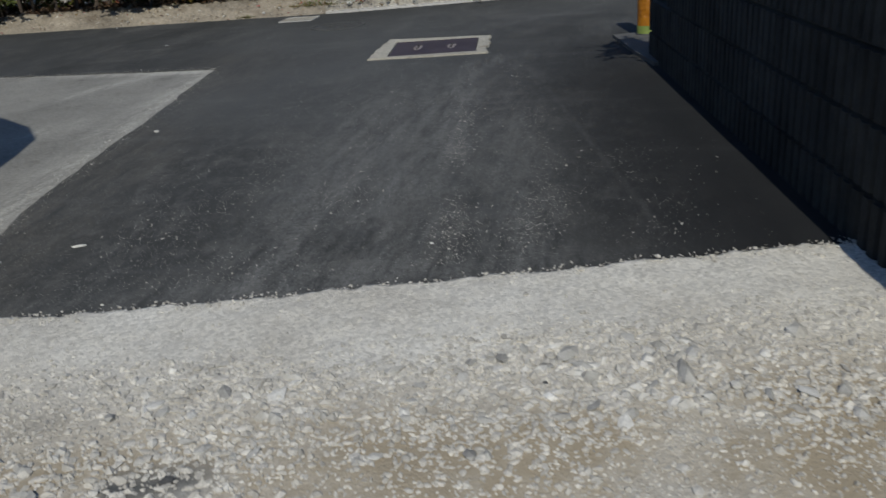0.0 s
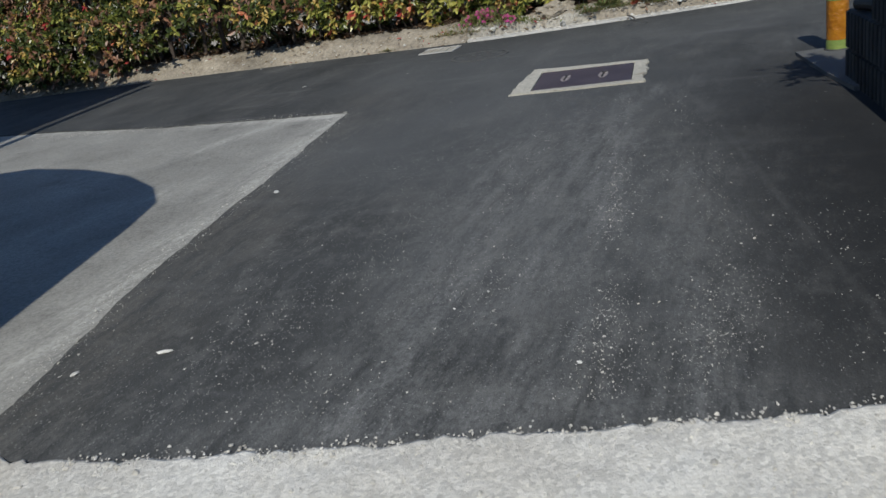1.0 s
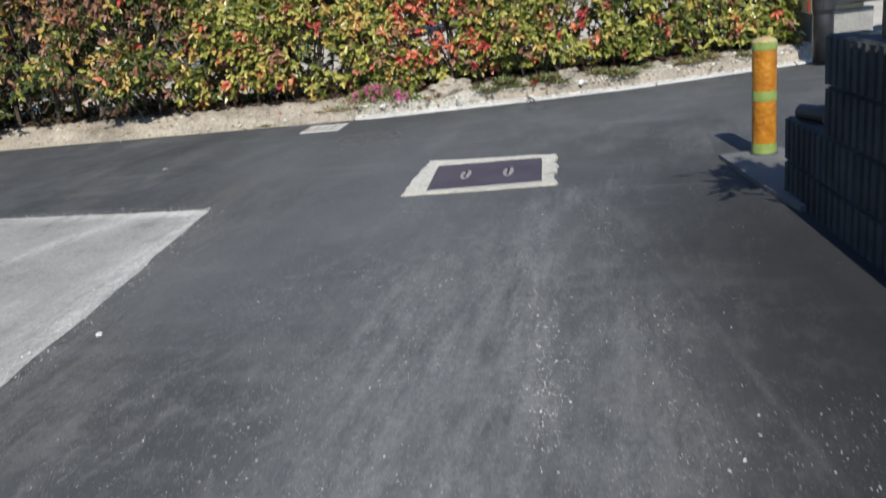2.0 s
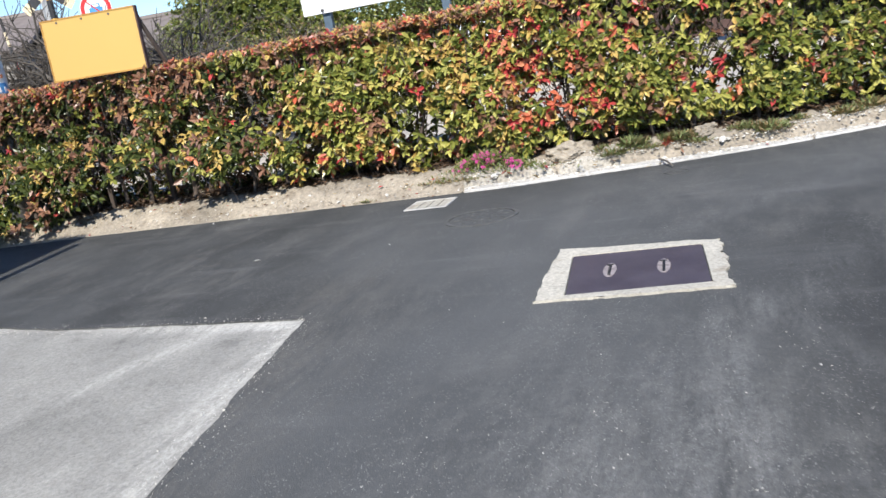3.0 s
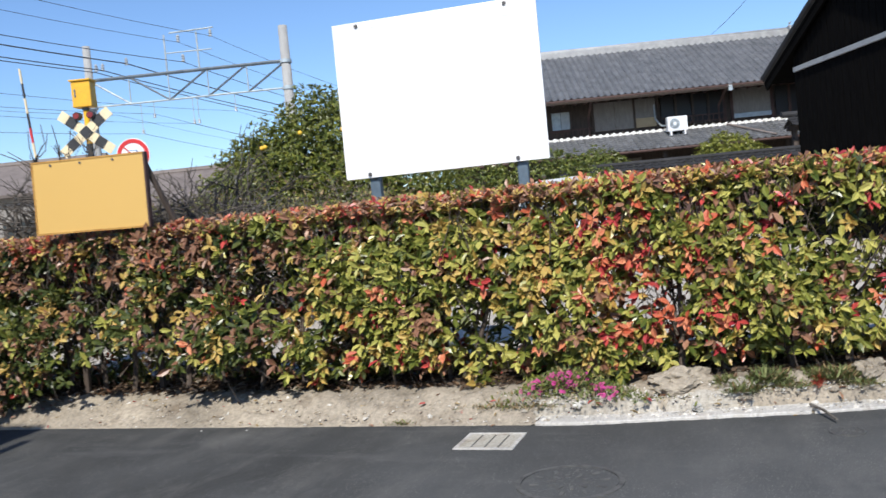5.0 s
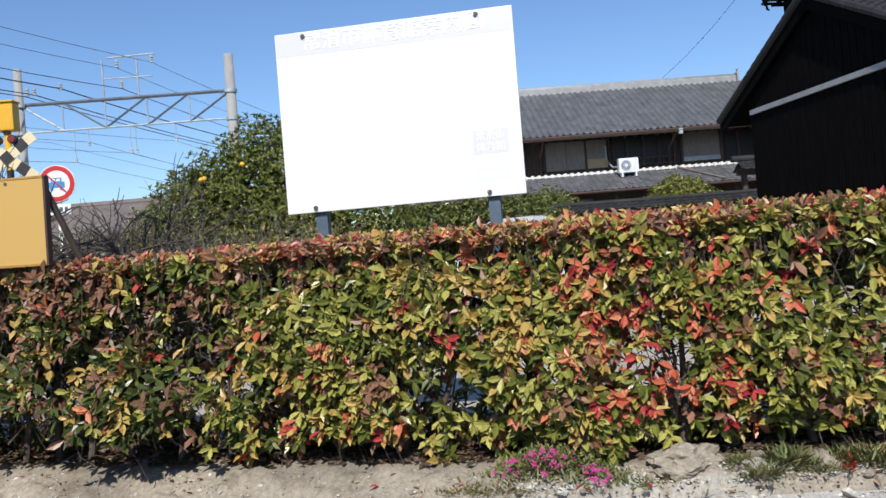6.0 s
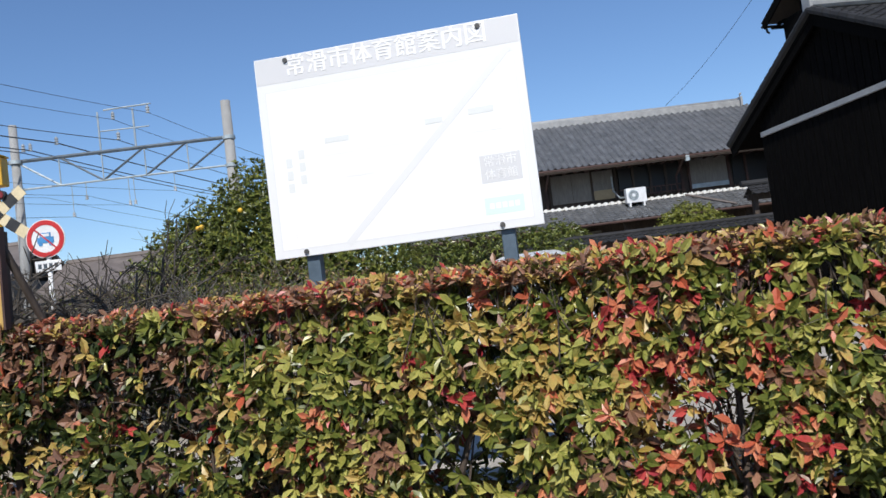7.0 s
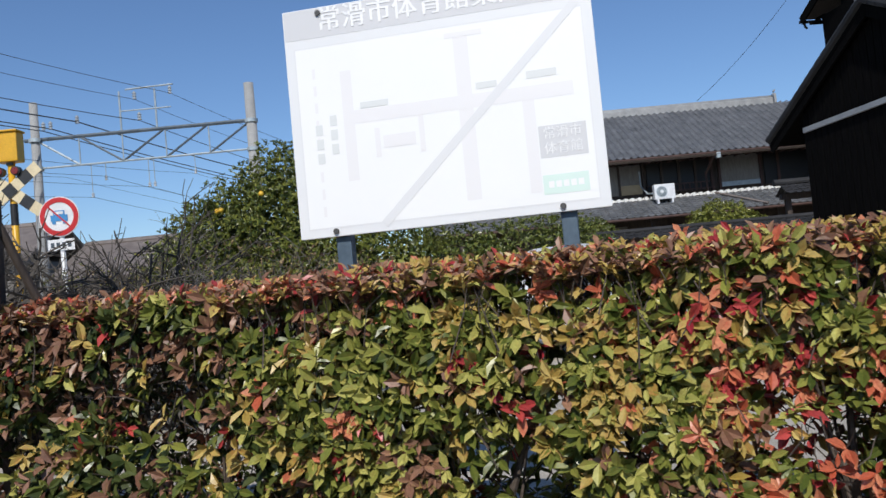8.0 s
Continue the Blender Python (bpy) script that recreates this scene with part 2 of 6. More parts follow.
ORANGE = surf("orange_sheeting", (0.30, 0.105, 0.008), (0.46, 0.19, 0.014), 14, 30, 0.35, 0, 0.7, 0.012)
LIME = surf("lime_band", (0.17, 0.24, 0.06), (0.27, 0.33, 0.09), 16, 60, 0.4)
CAPTOP = surf("faded_cap", (0.34, 0.24, 0.10), (0.46, 0.36, 0.18), 16, 60, 0.5)
BLACK = surf("black_paint", (0.012, 0.012, 0.013), (0.03, 0.03, 0.032), 8, 60, 0.5)
BARK = surf("bark", (0.055, 0.042, 0.033), (0.13, 0.10, 0.08), 30, 160, 0.9, 0, 0.6, 0.004)
TWIG = surf("grey_twig", (0.10, 0.088, 0.075), (0.22, 0.20, 0.175), 6, 90, 0.9)
DARKTWIG = surf("dark_twig", (0.05, 0.042, 0.035), (0.1, 0.085, 0.07), 6, 90, 0.9)
LEAF_GREEN = leaf_mat("leaf_green", (0.055, 0.082, 0.016), (0.20, 0.215, 0.042), 0.32, blush=(0.24, 0.20, 0.05))
LEAF_LIME = leaf_mat("leaf_yellow_green", (0.225, 0.235, 0.045), (0.50, 0.465, 0.135), 0.32, blush=(0.33, 0.23, 0.07))
LEAF_GOLD = leaf_mat("leaf_gold", (0.36, 0.25, 0.055), (0.56, 0.42, 0.14), 0.38, blush=(0.50, 0.16, 0.07))
LEAF_RED = leaf_mat("leaf_red", (0.30, 0.026, 0.036), (0.56, 0.09, 0.075), 0.38, blush=(0.17, 0.03, 0.03))
LEAF_PINK = leaf_mat("leaf_salmon", (0.48, 0.105, 0.05), (0.62, 0.26, 0.14), 0.38, blush=(0.42, 0.05, 0.04))
LEAF_BRONZE = leaf_mat("leaf_bronze", (0.14, 0.066, 0.042), (0.36, 0.19, 0.12), 0.4, blush=(0.20, 0.15, 0.05))
LEAF_DEEP = leaf_mat("leaf_deep_green", (0.028, 0.045, 0.012), (0.10, 0.115, 0.03), 0.36)
LEAF_DARK = leaf_mat("citrus_leaf", (0.055, 0.085, 0.018), (0.20, 0.22, 0.05))
LEAF_PINE = leaf_mat("clipped_shrub_leaf", (0.14, 0.16, 0.025), (0.30, 0.30, 0.06))
GRASS = leaf_mat("grass_blade", (0.12, 0.16, 0.055), (0.30, 0.33, 0.14), 0.8)
DRYGRASS = leaf_mat("dry_grass", (0.26, 0.18, 0.08), (0.42, 0.32, 0.17), 0.7)
PETAL = leaf_mat("pink_petal", (0.45, 0.035, 0.20), (0.62, 0.09, 0.33), 0.6)
FRUIT = surf("orange_peel", (0.72, 0.42, 0.03), (0.80, 0.50, 0.06), 30, 90, 0.4)
# board prints mixed towards white: sun glare is painted into their colours
BOARD_MARGIN = printed("glare_board_margin", (0.79, 0.795, 0.80))
BOARD_WHITE = printed("white_board", (0.89, 0.89, 0.885))
BOARD_GREY = printed("glare_grey_print", (0.765, 0.765, 0.77))
BOARD_ROAD = printed("glare_road_print", (0.84, 0.825, 0.825))
BOARD_MARK = printed("glare_dark_print", (0.735, 0.75, 0.74))
BOARD_HEAD = printed("glare_header_print", (0.66, 0.66, 0.67))
BOARD_GREEN = printed("glare_green_print", (0.70, 0.84, 0.77))
STEEL_BLUE = plain("blue_grey_steel", (0.10, 0.14, 0.18), 0.45, 0.3)
YELLOW_SIGN = printed("weathered_yellow", (0.57, 0.365, 0.115))
YELLOW_EDGE = surf("rusty_yellow_edge", (0.30, 0.14, 0.03), (0.50, 0.29, 0.07), 9, 40, 0.6)
SIGN_YELLOW = plain("signal_yellow", (0.70, 0.38, 0.02), 0.4)
SIGN_CREAM = plain("cream_reflective", (0.72, 0.60, 0.38), 0.4)
SIGN_WHITE = plain("sign_white", (0.8, 0.8, 0.8), 0.35)
SIGN_RED = plain("sign_red", (0.55, 0.03, 0.03), 0.35)
SIGN_BLUE = plain("sign_blue", (0.07, 0.27, 0.55), 0.35)
POLE = concrete_mat("pole_concrete", 0.28, 0.36, (1, 1, 0.98), (0.2, 0.2, 0.2), 0.3, 60)
WRAP = printed("pole_poster", (0.82, 0.86, 0.88))
INK = plain("dark_ink", (0.06, 0.08, 0.1), 0.5)
TEAL = plain("teal_ink", (0.05, 0.28, 0.30), 0.5)
DARKSTEEL = surf("painted_steel", (0.075, 0.10, 0.125), (0.13, 0.16, 0.19), 6, 60, 0.5, 0.2)
GALV = surf("galvanised_steel", (0.30, 0.36, 0.40), (0.46, 0.52, 0.55), 6, 60, 0.5, 0.3)
WIRE = plain("wire", (0.05, 0.055, 0.06), 0.5)
CERAMIC = plain("ceramic", (0.35, 0.38, 0.4), 0.25)
TILE = surf("kawara_tile", (0.085, 0.09, 0.097), (0.165, 0.17, 0.18), 2.2, 25, 0.55, 0, 0.2, 0.004, "island", None, 0.07)
TILE_DARK = surf("dark_kawara_tile", (0.011, 0.011, 0.012), (0.026, 0.026, 0.028), 2.2, 25, 0.8, 0, 0.2, 0.004, "island", None, 0.25)
RIDGE = surf("ridge_tile", (0.25, 0.255, 0.26), (0.36, 0.365, 0.37), 3, 30, 0.6)
PLASTER = surf("white_plaster", (0.72, 0.71, 0.68), (0.8, 0.79, 0.77), 3, 30, 0.8)
TIMBER = surf("old_timber", (0.035, 0.025, 0.02), (0.075, 0.055, 0.042), 3, 40, 0.75, 0, 0.3, 0.003, "", (8, 8, 1))
BROWN = surf("brown_timber", (0.052, 0.027, 0.023), (0.088, 0.047, 0.038), 3, 40, 0.7)
SHUTTER = surf("weathered_shutter", (0.17, 0.155, 0.14), (0.24, 0.225, 0.205), 3, 30, 0.8, 0, 0.2, 0.003, "", (6, 6, 1))
BEIGE = surf("beige_panel", (0.36, 0.28, 0.17), (0.44, 0.35, 0.22), 3, 30, 0.8)
CHAR = surf("charred_boards", (0.004, 0.0038, 0.0038), (0.008, 0.0075, 0.007), 3, 40, 0.92, 0, 0.3, 0.004, "", (9, 9, 1))
PALEROOF = surf("brown_roof", (0.13, 0.108, 0.097), (0.20, 0.168, 0.152), 2, 18, 0.75)
CARWHITE = plain("white_car_paint", (0.75, 0.76, 0.78), 0.25)
WINDOW_DARK = plain("dark_window", (0.012, 0.012, 0.013), 0.5)
LITTER = leaf_mat("dead_leaf", (0.045, 0.03, 0.02), (0.16, 0.10, 0.06), 0.8, 0.05)
CARDARK = plain("dark_glass", (0.02, 0.024, 0.028), 0.08)
RUBBER = plain("tyre_rubber", (0.02, 0.02, 0.02), 0.85)
CHAR.node_tree.nodes["Principled BSDF"].inputs["Specular IOR Level"].default_value = 0.02
BLOCK.node_tree.nodes["Principled BSDF"].inputs["Specular IOR Level"].default_value = 0.3
PAINT_RED = plain("red_enamel", (0.24, 0.03, 0.025), 0.4)
LAMP_RED = plain("dim_signal_lens", (0.20, 0.02, 0.018), 0.3)


# ---- building helpers ----
def thing(name, label, category, m=None, group="", kind=""):
    ob = new(name)
    if m is not None:
        ob.matrix_world = m
    return tagged(ob, label, category, group, kind)


def mesh_of(bm, name, material):
    me = bpy.data.meshes.new(name)
    bm.normal_update()
    bm.to_mesh(me)
    bm.free()
    for mt in material if isinstance(material, (list, tuple)) else [material]:
        me.materials.append(mt)
    return me


def part(name, bm, material, parent=None, label=""):
    me = bm if isinstance(bm, bpy.types.Mesh) else mesh_of(bm, name, material)
    ob = new(name, me)
    ob.parent = parent
    return tagged(ob, label)


def smooth(ob):
    for p in ob.data.polygons:
        p.use_smooth = True
    return ob


def solid(name, bm, material, label, category, m=None, group="", kind=""):
    ob = part(name, bm, material)
    if m is not None:
        ob.matrix_world = m
    return tagged(ob, label, category, group, kind)


def box(c, s, bevel=0.0, m=None, bm=None):
    bm = bm or bmesh.new()
    r = bmesh.ops.create_cube(bm, size=1.0, matrix=(m or Matrix()) @ Matrix.Translation(c) @ Matrix.Diagonal((*s, 1)))
    if bevel:
        vs = set(r["verts"])
        bmesh.ops.bevel(bm, geom=[e for e in bm.edges if e.verts[0] in vs], offset=bevel, segments=2, affect="EDGES", profile=0.6)
    return bm


def tube(points, radii, sides=8, bm=None, caps=True):
    """A round bar along points, with a radius for each (or one for all)."""
    bm = bm or bmesh.new()
    pts = [Vector(p) for p in points]
    if not isinstance(radii, (list, tuple)):
        radii = [radii] * len(pts)
    rings = []
    for i, p in enumerate(pts):
        d = (pts[min(i + 1, len(pts) - 1)] - pts[max(i - 1, 0)]).normalized()
        a = d.orthogonal().normalized()
        if abs(d.z) < 0.95:
            a = d.cross(Vector((0, 0, 1))).normalized()
        b = d.cross(a)
        rings.append([bm.verts.new(p + (a * math.cos(k * math.tau / sides) + b * math.sin(k * math.tau / sides)) * radii[i]) for k in range(sides)])
    for r0, r1 in zip(rings, rings[1:]):
        for k in range(sides):
            bm.faces.new((r0[k], r0[(k + 1) % sides], r1[(k + 1) % sides], r1[k]))
    if caps:
        bm.faces.new(rings[0][::-1])
        bm.faces.new(rings[-1])
    return bm


def slab(outline, z0, z1, bm=None):
    """A flat body over an outline of (x, y), from z0 up to z1."""
    bm = bm or bmesh.new()
    low = [bm.verts.new((x, y, z0)) for x, y in outline]
    top = [bm.verts.new((x, y, z1)) for x, y in outline]
    n = len(outline)
    faces = [bm.faces.new(top), bm.faces.new(low[::-1])]
    for i in range(n):
        faces.append(bm.faces.new((low[i], low[(i + 1) % n], top[(i + 1) % n], top[i])))
    bmesh.ops.triangulate(bm, faces=faces[:2])
    bmesh.ops.recalc_face_normals(bm, faces=bm.faces)
    return bm


def disc(r, depth, sides=32, m=None, bm=None):
    bm = bm or bmesh.new()
    bmesh.ops.create_cone(bm, cap_ends=True, segments=sides, radius1=r, radius2=r, depth=depth, matrix=m or Matrix())
    return bm


def raw(name, verts, faces, mats, index=None, flat=True):
    me = bpy.data.meshes.new(name)
    me.from_pydata(verts if isinstance(verts, list) else verts.tolist(), [], faces if isinstance(faces, list) else faces.tolist())
    for mt in mats:
        me.materials.append(mt)
    if index is not None:
        me.polygons.foreach_set("material_index", np.asarray(index, dtype=np.int32))
    if not flat:
        me.polygons.foreach_set("use_smooth", np.ones(len(me.polygons), dtype=bool))
    me.update()
    return me


LEAF_SHAPE = np.array([(0, 0, 0), (-0.24, 0.30, 0.055), (0, 0.32, -0.06), (0.24, 0.30, 0.055), (-0.31, 0.66, 0.085), (0, 0.68, -0.05), (0.31, 0.66, 0.085), (0, 1, -0.03)])
LEAF_FACES = [(0, 2, 1), (0, 3, 2), (1, 2, 5, 4), (2, 3, 6, 5), (4, 5, 7), (5, 6, 7)]


def leaves(name, base, along, up, length, width, mats, kind, rng):
    """Many leaves in one mesh: a folded blade at each base, pointing along, its face towards up."""
    along = along / np.linalg.norm(along, axis=1, keepdims=True)
    side = np.cross(along, up)
    side /= np.maximum(np.linalg.norm(side, axis=1, keepdims=True), 1e-6)
    nrm = np.cross(side, along)
    v = (base[:, None, :] + LEAF_SHAPE[None, :, 0:1] * (width[:, None, None] * side[:, None, :]) * 1.4
         + LEAF_SHAPE[None, :, 1:2] * (length[:, None, None] * along[:, None, :])
         + (LEAF_SHAPE[None, :, 2:3] - 0.16 * LEAF_SHAPE[None, :, 1:2] ** 2 * rng.uniform(0.2, 1.6, len(base))[:, None, None]) * (length[:, None, None] * nrm[:, None, :]))
    n = len(base)
    verts = v.reshape(-1, 3)
    off = (np.arange(n) * 8)[:, None]
    faces = []
    idx = []
    tri = [f for f in LEAF_FACES if len(f) == 3]
    quad = [f for f in LEAF_FACES if len(f) == 4]
    for f in tri + quad:
        faces += (np.array(f)[None, :] + off).tolist()
        idx.append(kind)
    return raw(name, verts, faces, mats, np.concatenate(idx))


def whorls(points, axes, count, size, rng, spread=(0.5, 1.25)):
    """Bases, directions and faces of the leaves round each shoot tip."""
    n = len(points)
    base, along, up, size_of, owner = [], [], [], [], []
    ax = axes / np.linalg.norm(axes, axis=1, keepdims=True)
    ref = np.where(np.abs(ax[:, 2:3]) < 0.9, np.array([[0, 0, 1.0]]), np.array([[1.0, 0, 0]]))
    e1 = np.cross(ax, ref)
    e1 /= np.linalg.norm(e1, axis=1, keepdims=True)
    e2 = np.cross(ax, e1)
    for k in range(count):
        ang = k * 2.4 + rng.uniform(0, math.tau, n) * 0.25 + np.arange(n)
        tilt = rng.uniform(spread[0], spread[1], n)
        d = ax * np.cos(tilt)[:, None] + (e1 * np.cos(ang)[:, None] + e2 * np.sin(ang)[:, None]) * np.sin(tilt)[:, None]
        keep = rng.random(n) < 0.86
        base.append((points - ax * (0.035 * k / count))[keep])
        along.append(d[keep])
        up.append((ax + rng.normal(0, 0.25, (n, 3)))[keep])
        size_of.append((size * rng.uniform(0.6, 1.2, n))[keep])
        owner.append(np.arange(n)[keep])
    return np.concatenate(base), np.concatenate(along), np.concatenate(up), np.concatenate(size_of), np.concatenate(owner)


def lumps(centres, sizes, rng, sides=6):
    """Rough broken stones as one list of points and faces, 20 triangles each."""
    ico = bmesh.new()
    bmesh.ops.create_icosphere(ico, subdivisions=1, radius=1.0)
    ico.verts.ensure_lookup_table()
    iv = np.array([v.co for v in ico.verts])
    iface = np.array([[v.index for v in f.verts] for f in ico.faces])
    ico.free()
    keep = iv * 1.0
    n = len(centres)
    ang = rng.uniform(0, math.tau, n)
    c, s = np.cos(ang)[:, None], np.sin(ang)[:, None]
    p = keep[None] * rng.uniform(0.55, 1.15, (n, len(keep), 1)) * rng.uniform((0.7, 0.5, 0.35), (1.2, 0.9, 0.7), (n, 3))[:, None, :]
    q = np.stack((p[..., 0] * c - p[..., 1] * s, p[..., 0] * s + p[..., 1] * c, p[..., 2]), -1) * np.asarray(sizes)[:, None, None]
    v = (q + np.asarray(centres)[:, None, :]).reshape(-1, 3)
    f = (iface[None] + (np.arange(n) * len(keep))[:, None, None]).reshape(-1, 3)
    return v, f


def smoothstep(a, b, x):
    t = np.clip((x - a) / (b - a), 0, 1)
    return t * t * (3 - 2 * t)


EDGE_X = [-60, -20, -8, -6, -4, -2, -0.7, 0.15, 1.6, 4, 12, 60]
EDGE_Y = [9.0, 9.9, 10.45, 10.64, 10.70, 10.76, 11.02, 11.27, 11.93, 13.0, 16.5, 38]


def edge(x):
    """The far edge of the lane, where the kerb and the soil bank begin."""
    return float(np.interp(x, EDGE_X, EDGE_Y))


def ragged(points, step, amount, seed):
    """A polyline with points every step metres, pushed about by noise."""
    out = []
    for (x0, y0), (x1, y1) in zip(points, points[1:]):
        n = max(1, int(math.hypot(x1 - x0, y1 - y0) / step))
        for i in range(n):
            x, y = x0 + (x1 - x0) * i / n, y0 + (y1 - y0) * i / n
            w = noise.noise_vector((x * 6, y * 6, seed)) * amount + noise.noise_vector((x * 25, y * 25, seed)) * amount * 0.6
            out.append((x + w.x, y + w.y))
    out.append(points[-1])
    return out


# ---- ground, road, apron, bank ----
def setting(name, bm, material, label, category):
    return tagged(part(name, bm, material), label, category, "", "structure")


setting("ground", slab([(-2500, -2500), (2500, -2500), (2500, 2500), (-2500, 2500)], -0.4, -0.05), GROUND, "dry flat open ground running to the horizon", "ground")

NEAR_EDGE = [(-1.5, 4.02), (-0.96, 4.05), (0.06, 4.28), (1.22, 4.56), (1.7, 4.66)]
LEFT_EDGE = [(-1.5, 4.02), (-1.48, 4.21), (-1.72, 5.09), (-1.94, 6.45), (-2.2, 7.85)]
LANE_NEAR = [(-2.2, 7.85), (-3.84, 7.93), (-5.09, 8.17), (-9, 8.5), (-40, 8.6)]
road = ragged(NEAR_EDGE, 0.02, 0.014, 3) + [(9, 6.0), (9, edge(9))]
road += [(x, edge(x) - 0.004) for x in np.arange(8.8, -40, -0.2)]
road += ragged(LANE_NEAR[::-1], 0.05, 0.012, 5)[:-1] + ragged(LEFT_EDGE[::-1], 0.03, 0.016, 9)[:-1]
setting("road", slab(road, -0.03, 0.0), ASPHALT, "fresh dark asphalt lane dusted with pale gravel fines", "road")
apron = [(-1.3, 1.0), (-1.3, 4.4), (-1.5, 5.1), (-1.75, 6.45), (-2.0, 8.0), (-3.8, 8.1), (-5.1, 8.3), (-9, 8.7), (-40, 8.8), (-40, 1.0)]
setting("pavement", slab(apron, -0.045, -0.008), CONCRETE, "old worn grey concrete apron beside the asphalt", "pavement")


def near_line(x):
    return float(np.interp(x, [-1.6, -0.96, 0.06, 1.22, 1.9], [4.0, 4.05, 4.28, 4.56, 4.7]))


# crushed stone forecourt, its edge ragged where it laps on the asphalt
gx = np.linspace(-1.7, 1.9, 150)
gv, gf = [], []
GROWS = 90
for j in range(GROWS):
    for x in gx:
        lap = 0.03 * noise.noise((x * 7, 2.0, 0)) + 0.022 * noise.noise((x * 30, 7.0, 0)) + 0.012
        y = near_line(x) + lap - (1 - j / (GROWS - 1)) ** 1.5 * 3.6
        z = 0.006 + 0.010 * noise.noise((x * 3, y * 3, 1)) + 0.005 * noise.noise((x * 14, y * 14, 4))
        gv.append((x, y, -0.02 if j == GROWS - 1 else z))
gf = [(j * 150 + i, j * 150 + i + 1, (j + 1) * 150 + i + 1, (j + 1) * 150 + i) for j in range(GROWS - 1) for i in range(149)]
tagged(new("forecourt", raw("forecourt", gv, gf, [GRAVEL], None, False)), "pale compacted crushed-stone strip along the asphalt edge", "gravel", "", "structure")
setting("yard_near", slab([(-40, -40), (40, -40), (40, 3.9), (-40, 1.2)], -0.06, -0.012), GRAVEL, "pale gravel yard behind the forecourt", "gravel")

# soil bank under the hedge
bx = np.linspace(-9.2, 4.5, 900)
offs = [-0.03, 0.0, 0.02, 0.04, 0.065, 0.09, 0.12, 0.15, 0.185, 0.22, 0.26, 0.3, 0.4, 0.55, 0.75, 1.0, 1.4]
hts = [-0.02, 0.004, 0.01, 0.02, 0.032, 0.045, 0.062, 0.08, 0.098, 0.115, 0.128, 0.14, 0.15, 0.16, 0.16, 0.14, 0.08]


def bank_point(x, o):
    h = float(np.interp(o, offs, hts))
    w = 0.042 * noise.noise((x * 3.5, o * 7, 2)) + 0.034 * noise.noise((x * 13, o * 18, 5)) + 0.018 * noise.noise((x * 36, o * 50, 3))
    # beside the kerb the soil starts low and rises behind it
    low = x > -2.3 and o < 0.16
    return (x, edge(x) + o + 0.7 * w * (0.2 < o + 0.25), (h * 0.1 + w * 0.25 - 0.002) if low else h + (w if o > 0.02 else w * 0.2))


bv = [bank_point(x, o) for o in offs for x in bx]
nb = len(bx)
bf = [(j * nb + i, j * nb + i + 1, (j + 1) * nb + i + 1, (j + 1) * nb + i) for j in range(len(offs) - 1) for i in range(nb - 1)]
tagged(new("soil_bank", raw("soil_bank", bv, bf, [SOIL], None, False)), "dry sandy soil bank at the foot of the hedge", "soil bank", "", "structure")
setting("yard_far", slab([(x, edge(x) + 1.25) for x in np.arange(-40, 30, 1.0)] + [(60, 60), (-60, 60)], -0.05, 0.09), YARD, "pale gravel car park behind the hedge", "gravel yard")
setting("verge_path", slab([(-14, 10.3), (-9.3, 10.5), (-8.9, 13), (-12, 20), (-20, 22)], -0.04, 0.02), CONCRETE, "pale side path beyond the end of the hedge", "path")

# ---- rough concrete kerb and grating ----
kerb = thing("kerb", "rough pale concrete edging strip along the lane", "kerb", kind="structure")
cuts = [-2.28, -0.76, 0.35, 1.6, 2.9, 4.2]
for a, b in zip(cuts, cuts[1:]):
    xs = np.linspace(a + 0.008, b - 0.008, max(6, int((b - a) / 0.025)))
    front = [(x, edge(x) - 0.018 + 0.016 * noise.noise((x * 9, 1, 1)) + 0.012 * noise.noise((x * 31, 1, 1))) for x in xs]
    back = [(x, edge(x) + (0.18 if x > -1 else 0.17) + 0.08 * noise.noise((x * 5, 4, 1)) + 0.045 * noise.noise((x * 23, 4, 1))) for x in xs[::-1]]
    bm = slab(front + back, -0.03, 0.014 if a > -1 else 0.018)
    bmesh.ops.bevel(bm, geom=[e for e in bm.edges if len(e.link_faces) == 2 and e.calc_face_angle(0) > 1 and (e.verts[0].co.z + e.verts[1].co.z) > 0.02], offset=0.005, segments=1, affect="EDGES")
    part("kerb_stone", bm, KERB, kerb)


# crumbling mortar spilt over the foot of the bank behind the kerb
mx, mo = np.linspace(-2.38, -0.55, 190), np.linspace(0.10, 0.33, 12)
mv = []
for o in mo:
    for x in mx:
        p = bank_point(x, o)
        lift = 0.002 + 0.045 * noise.noise((x * 3.2, o * 8, 21)) + 0.02 * noise.noise((x * 17, o * 30, 4)) - 0.16 * max(0.0, o - 0.2) - 0.03 * float(smoothstep(-1.3, -0.7, np.array(x)))
        mv.append((p[0], p[1] - 0.4 * lift, p[2] + lift))
mf = [(j * 190 + i, j * 190 + i + 1, (j + 1) * 190 + i + 1, (j + 1) * 190 + i) for j in range(11) for i in range(189)]
tagged(new("mortar_spill", raw("mortar_spill", mv, mf, [SPILL], None, False)), "pale crumbling mortar patches on the bank behind the kerb", "mortar", "", "structure")


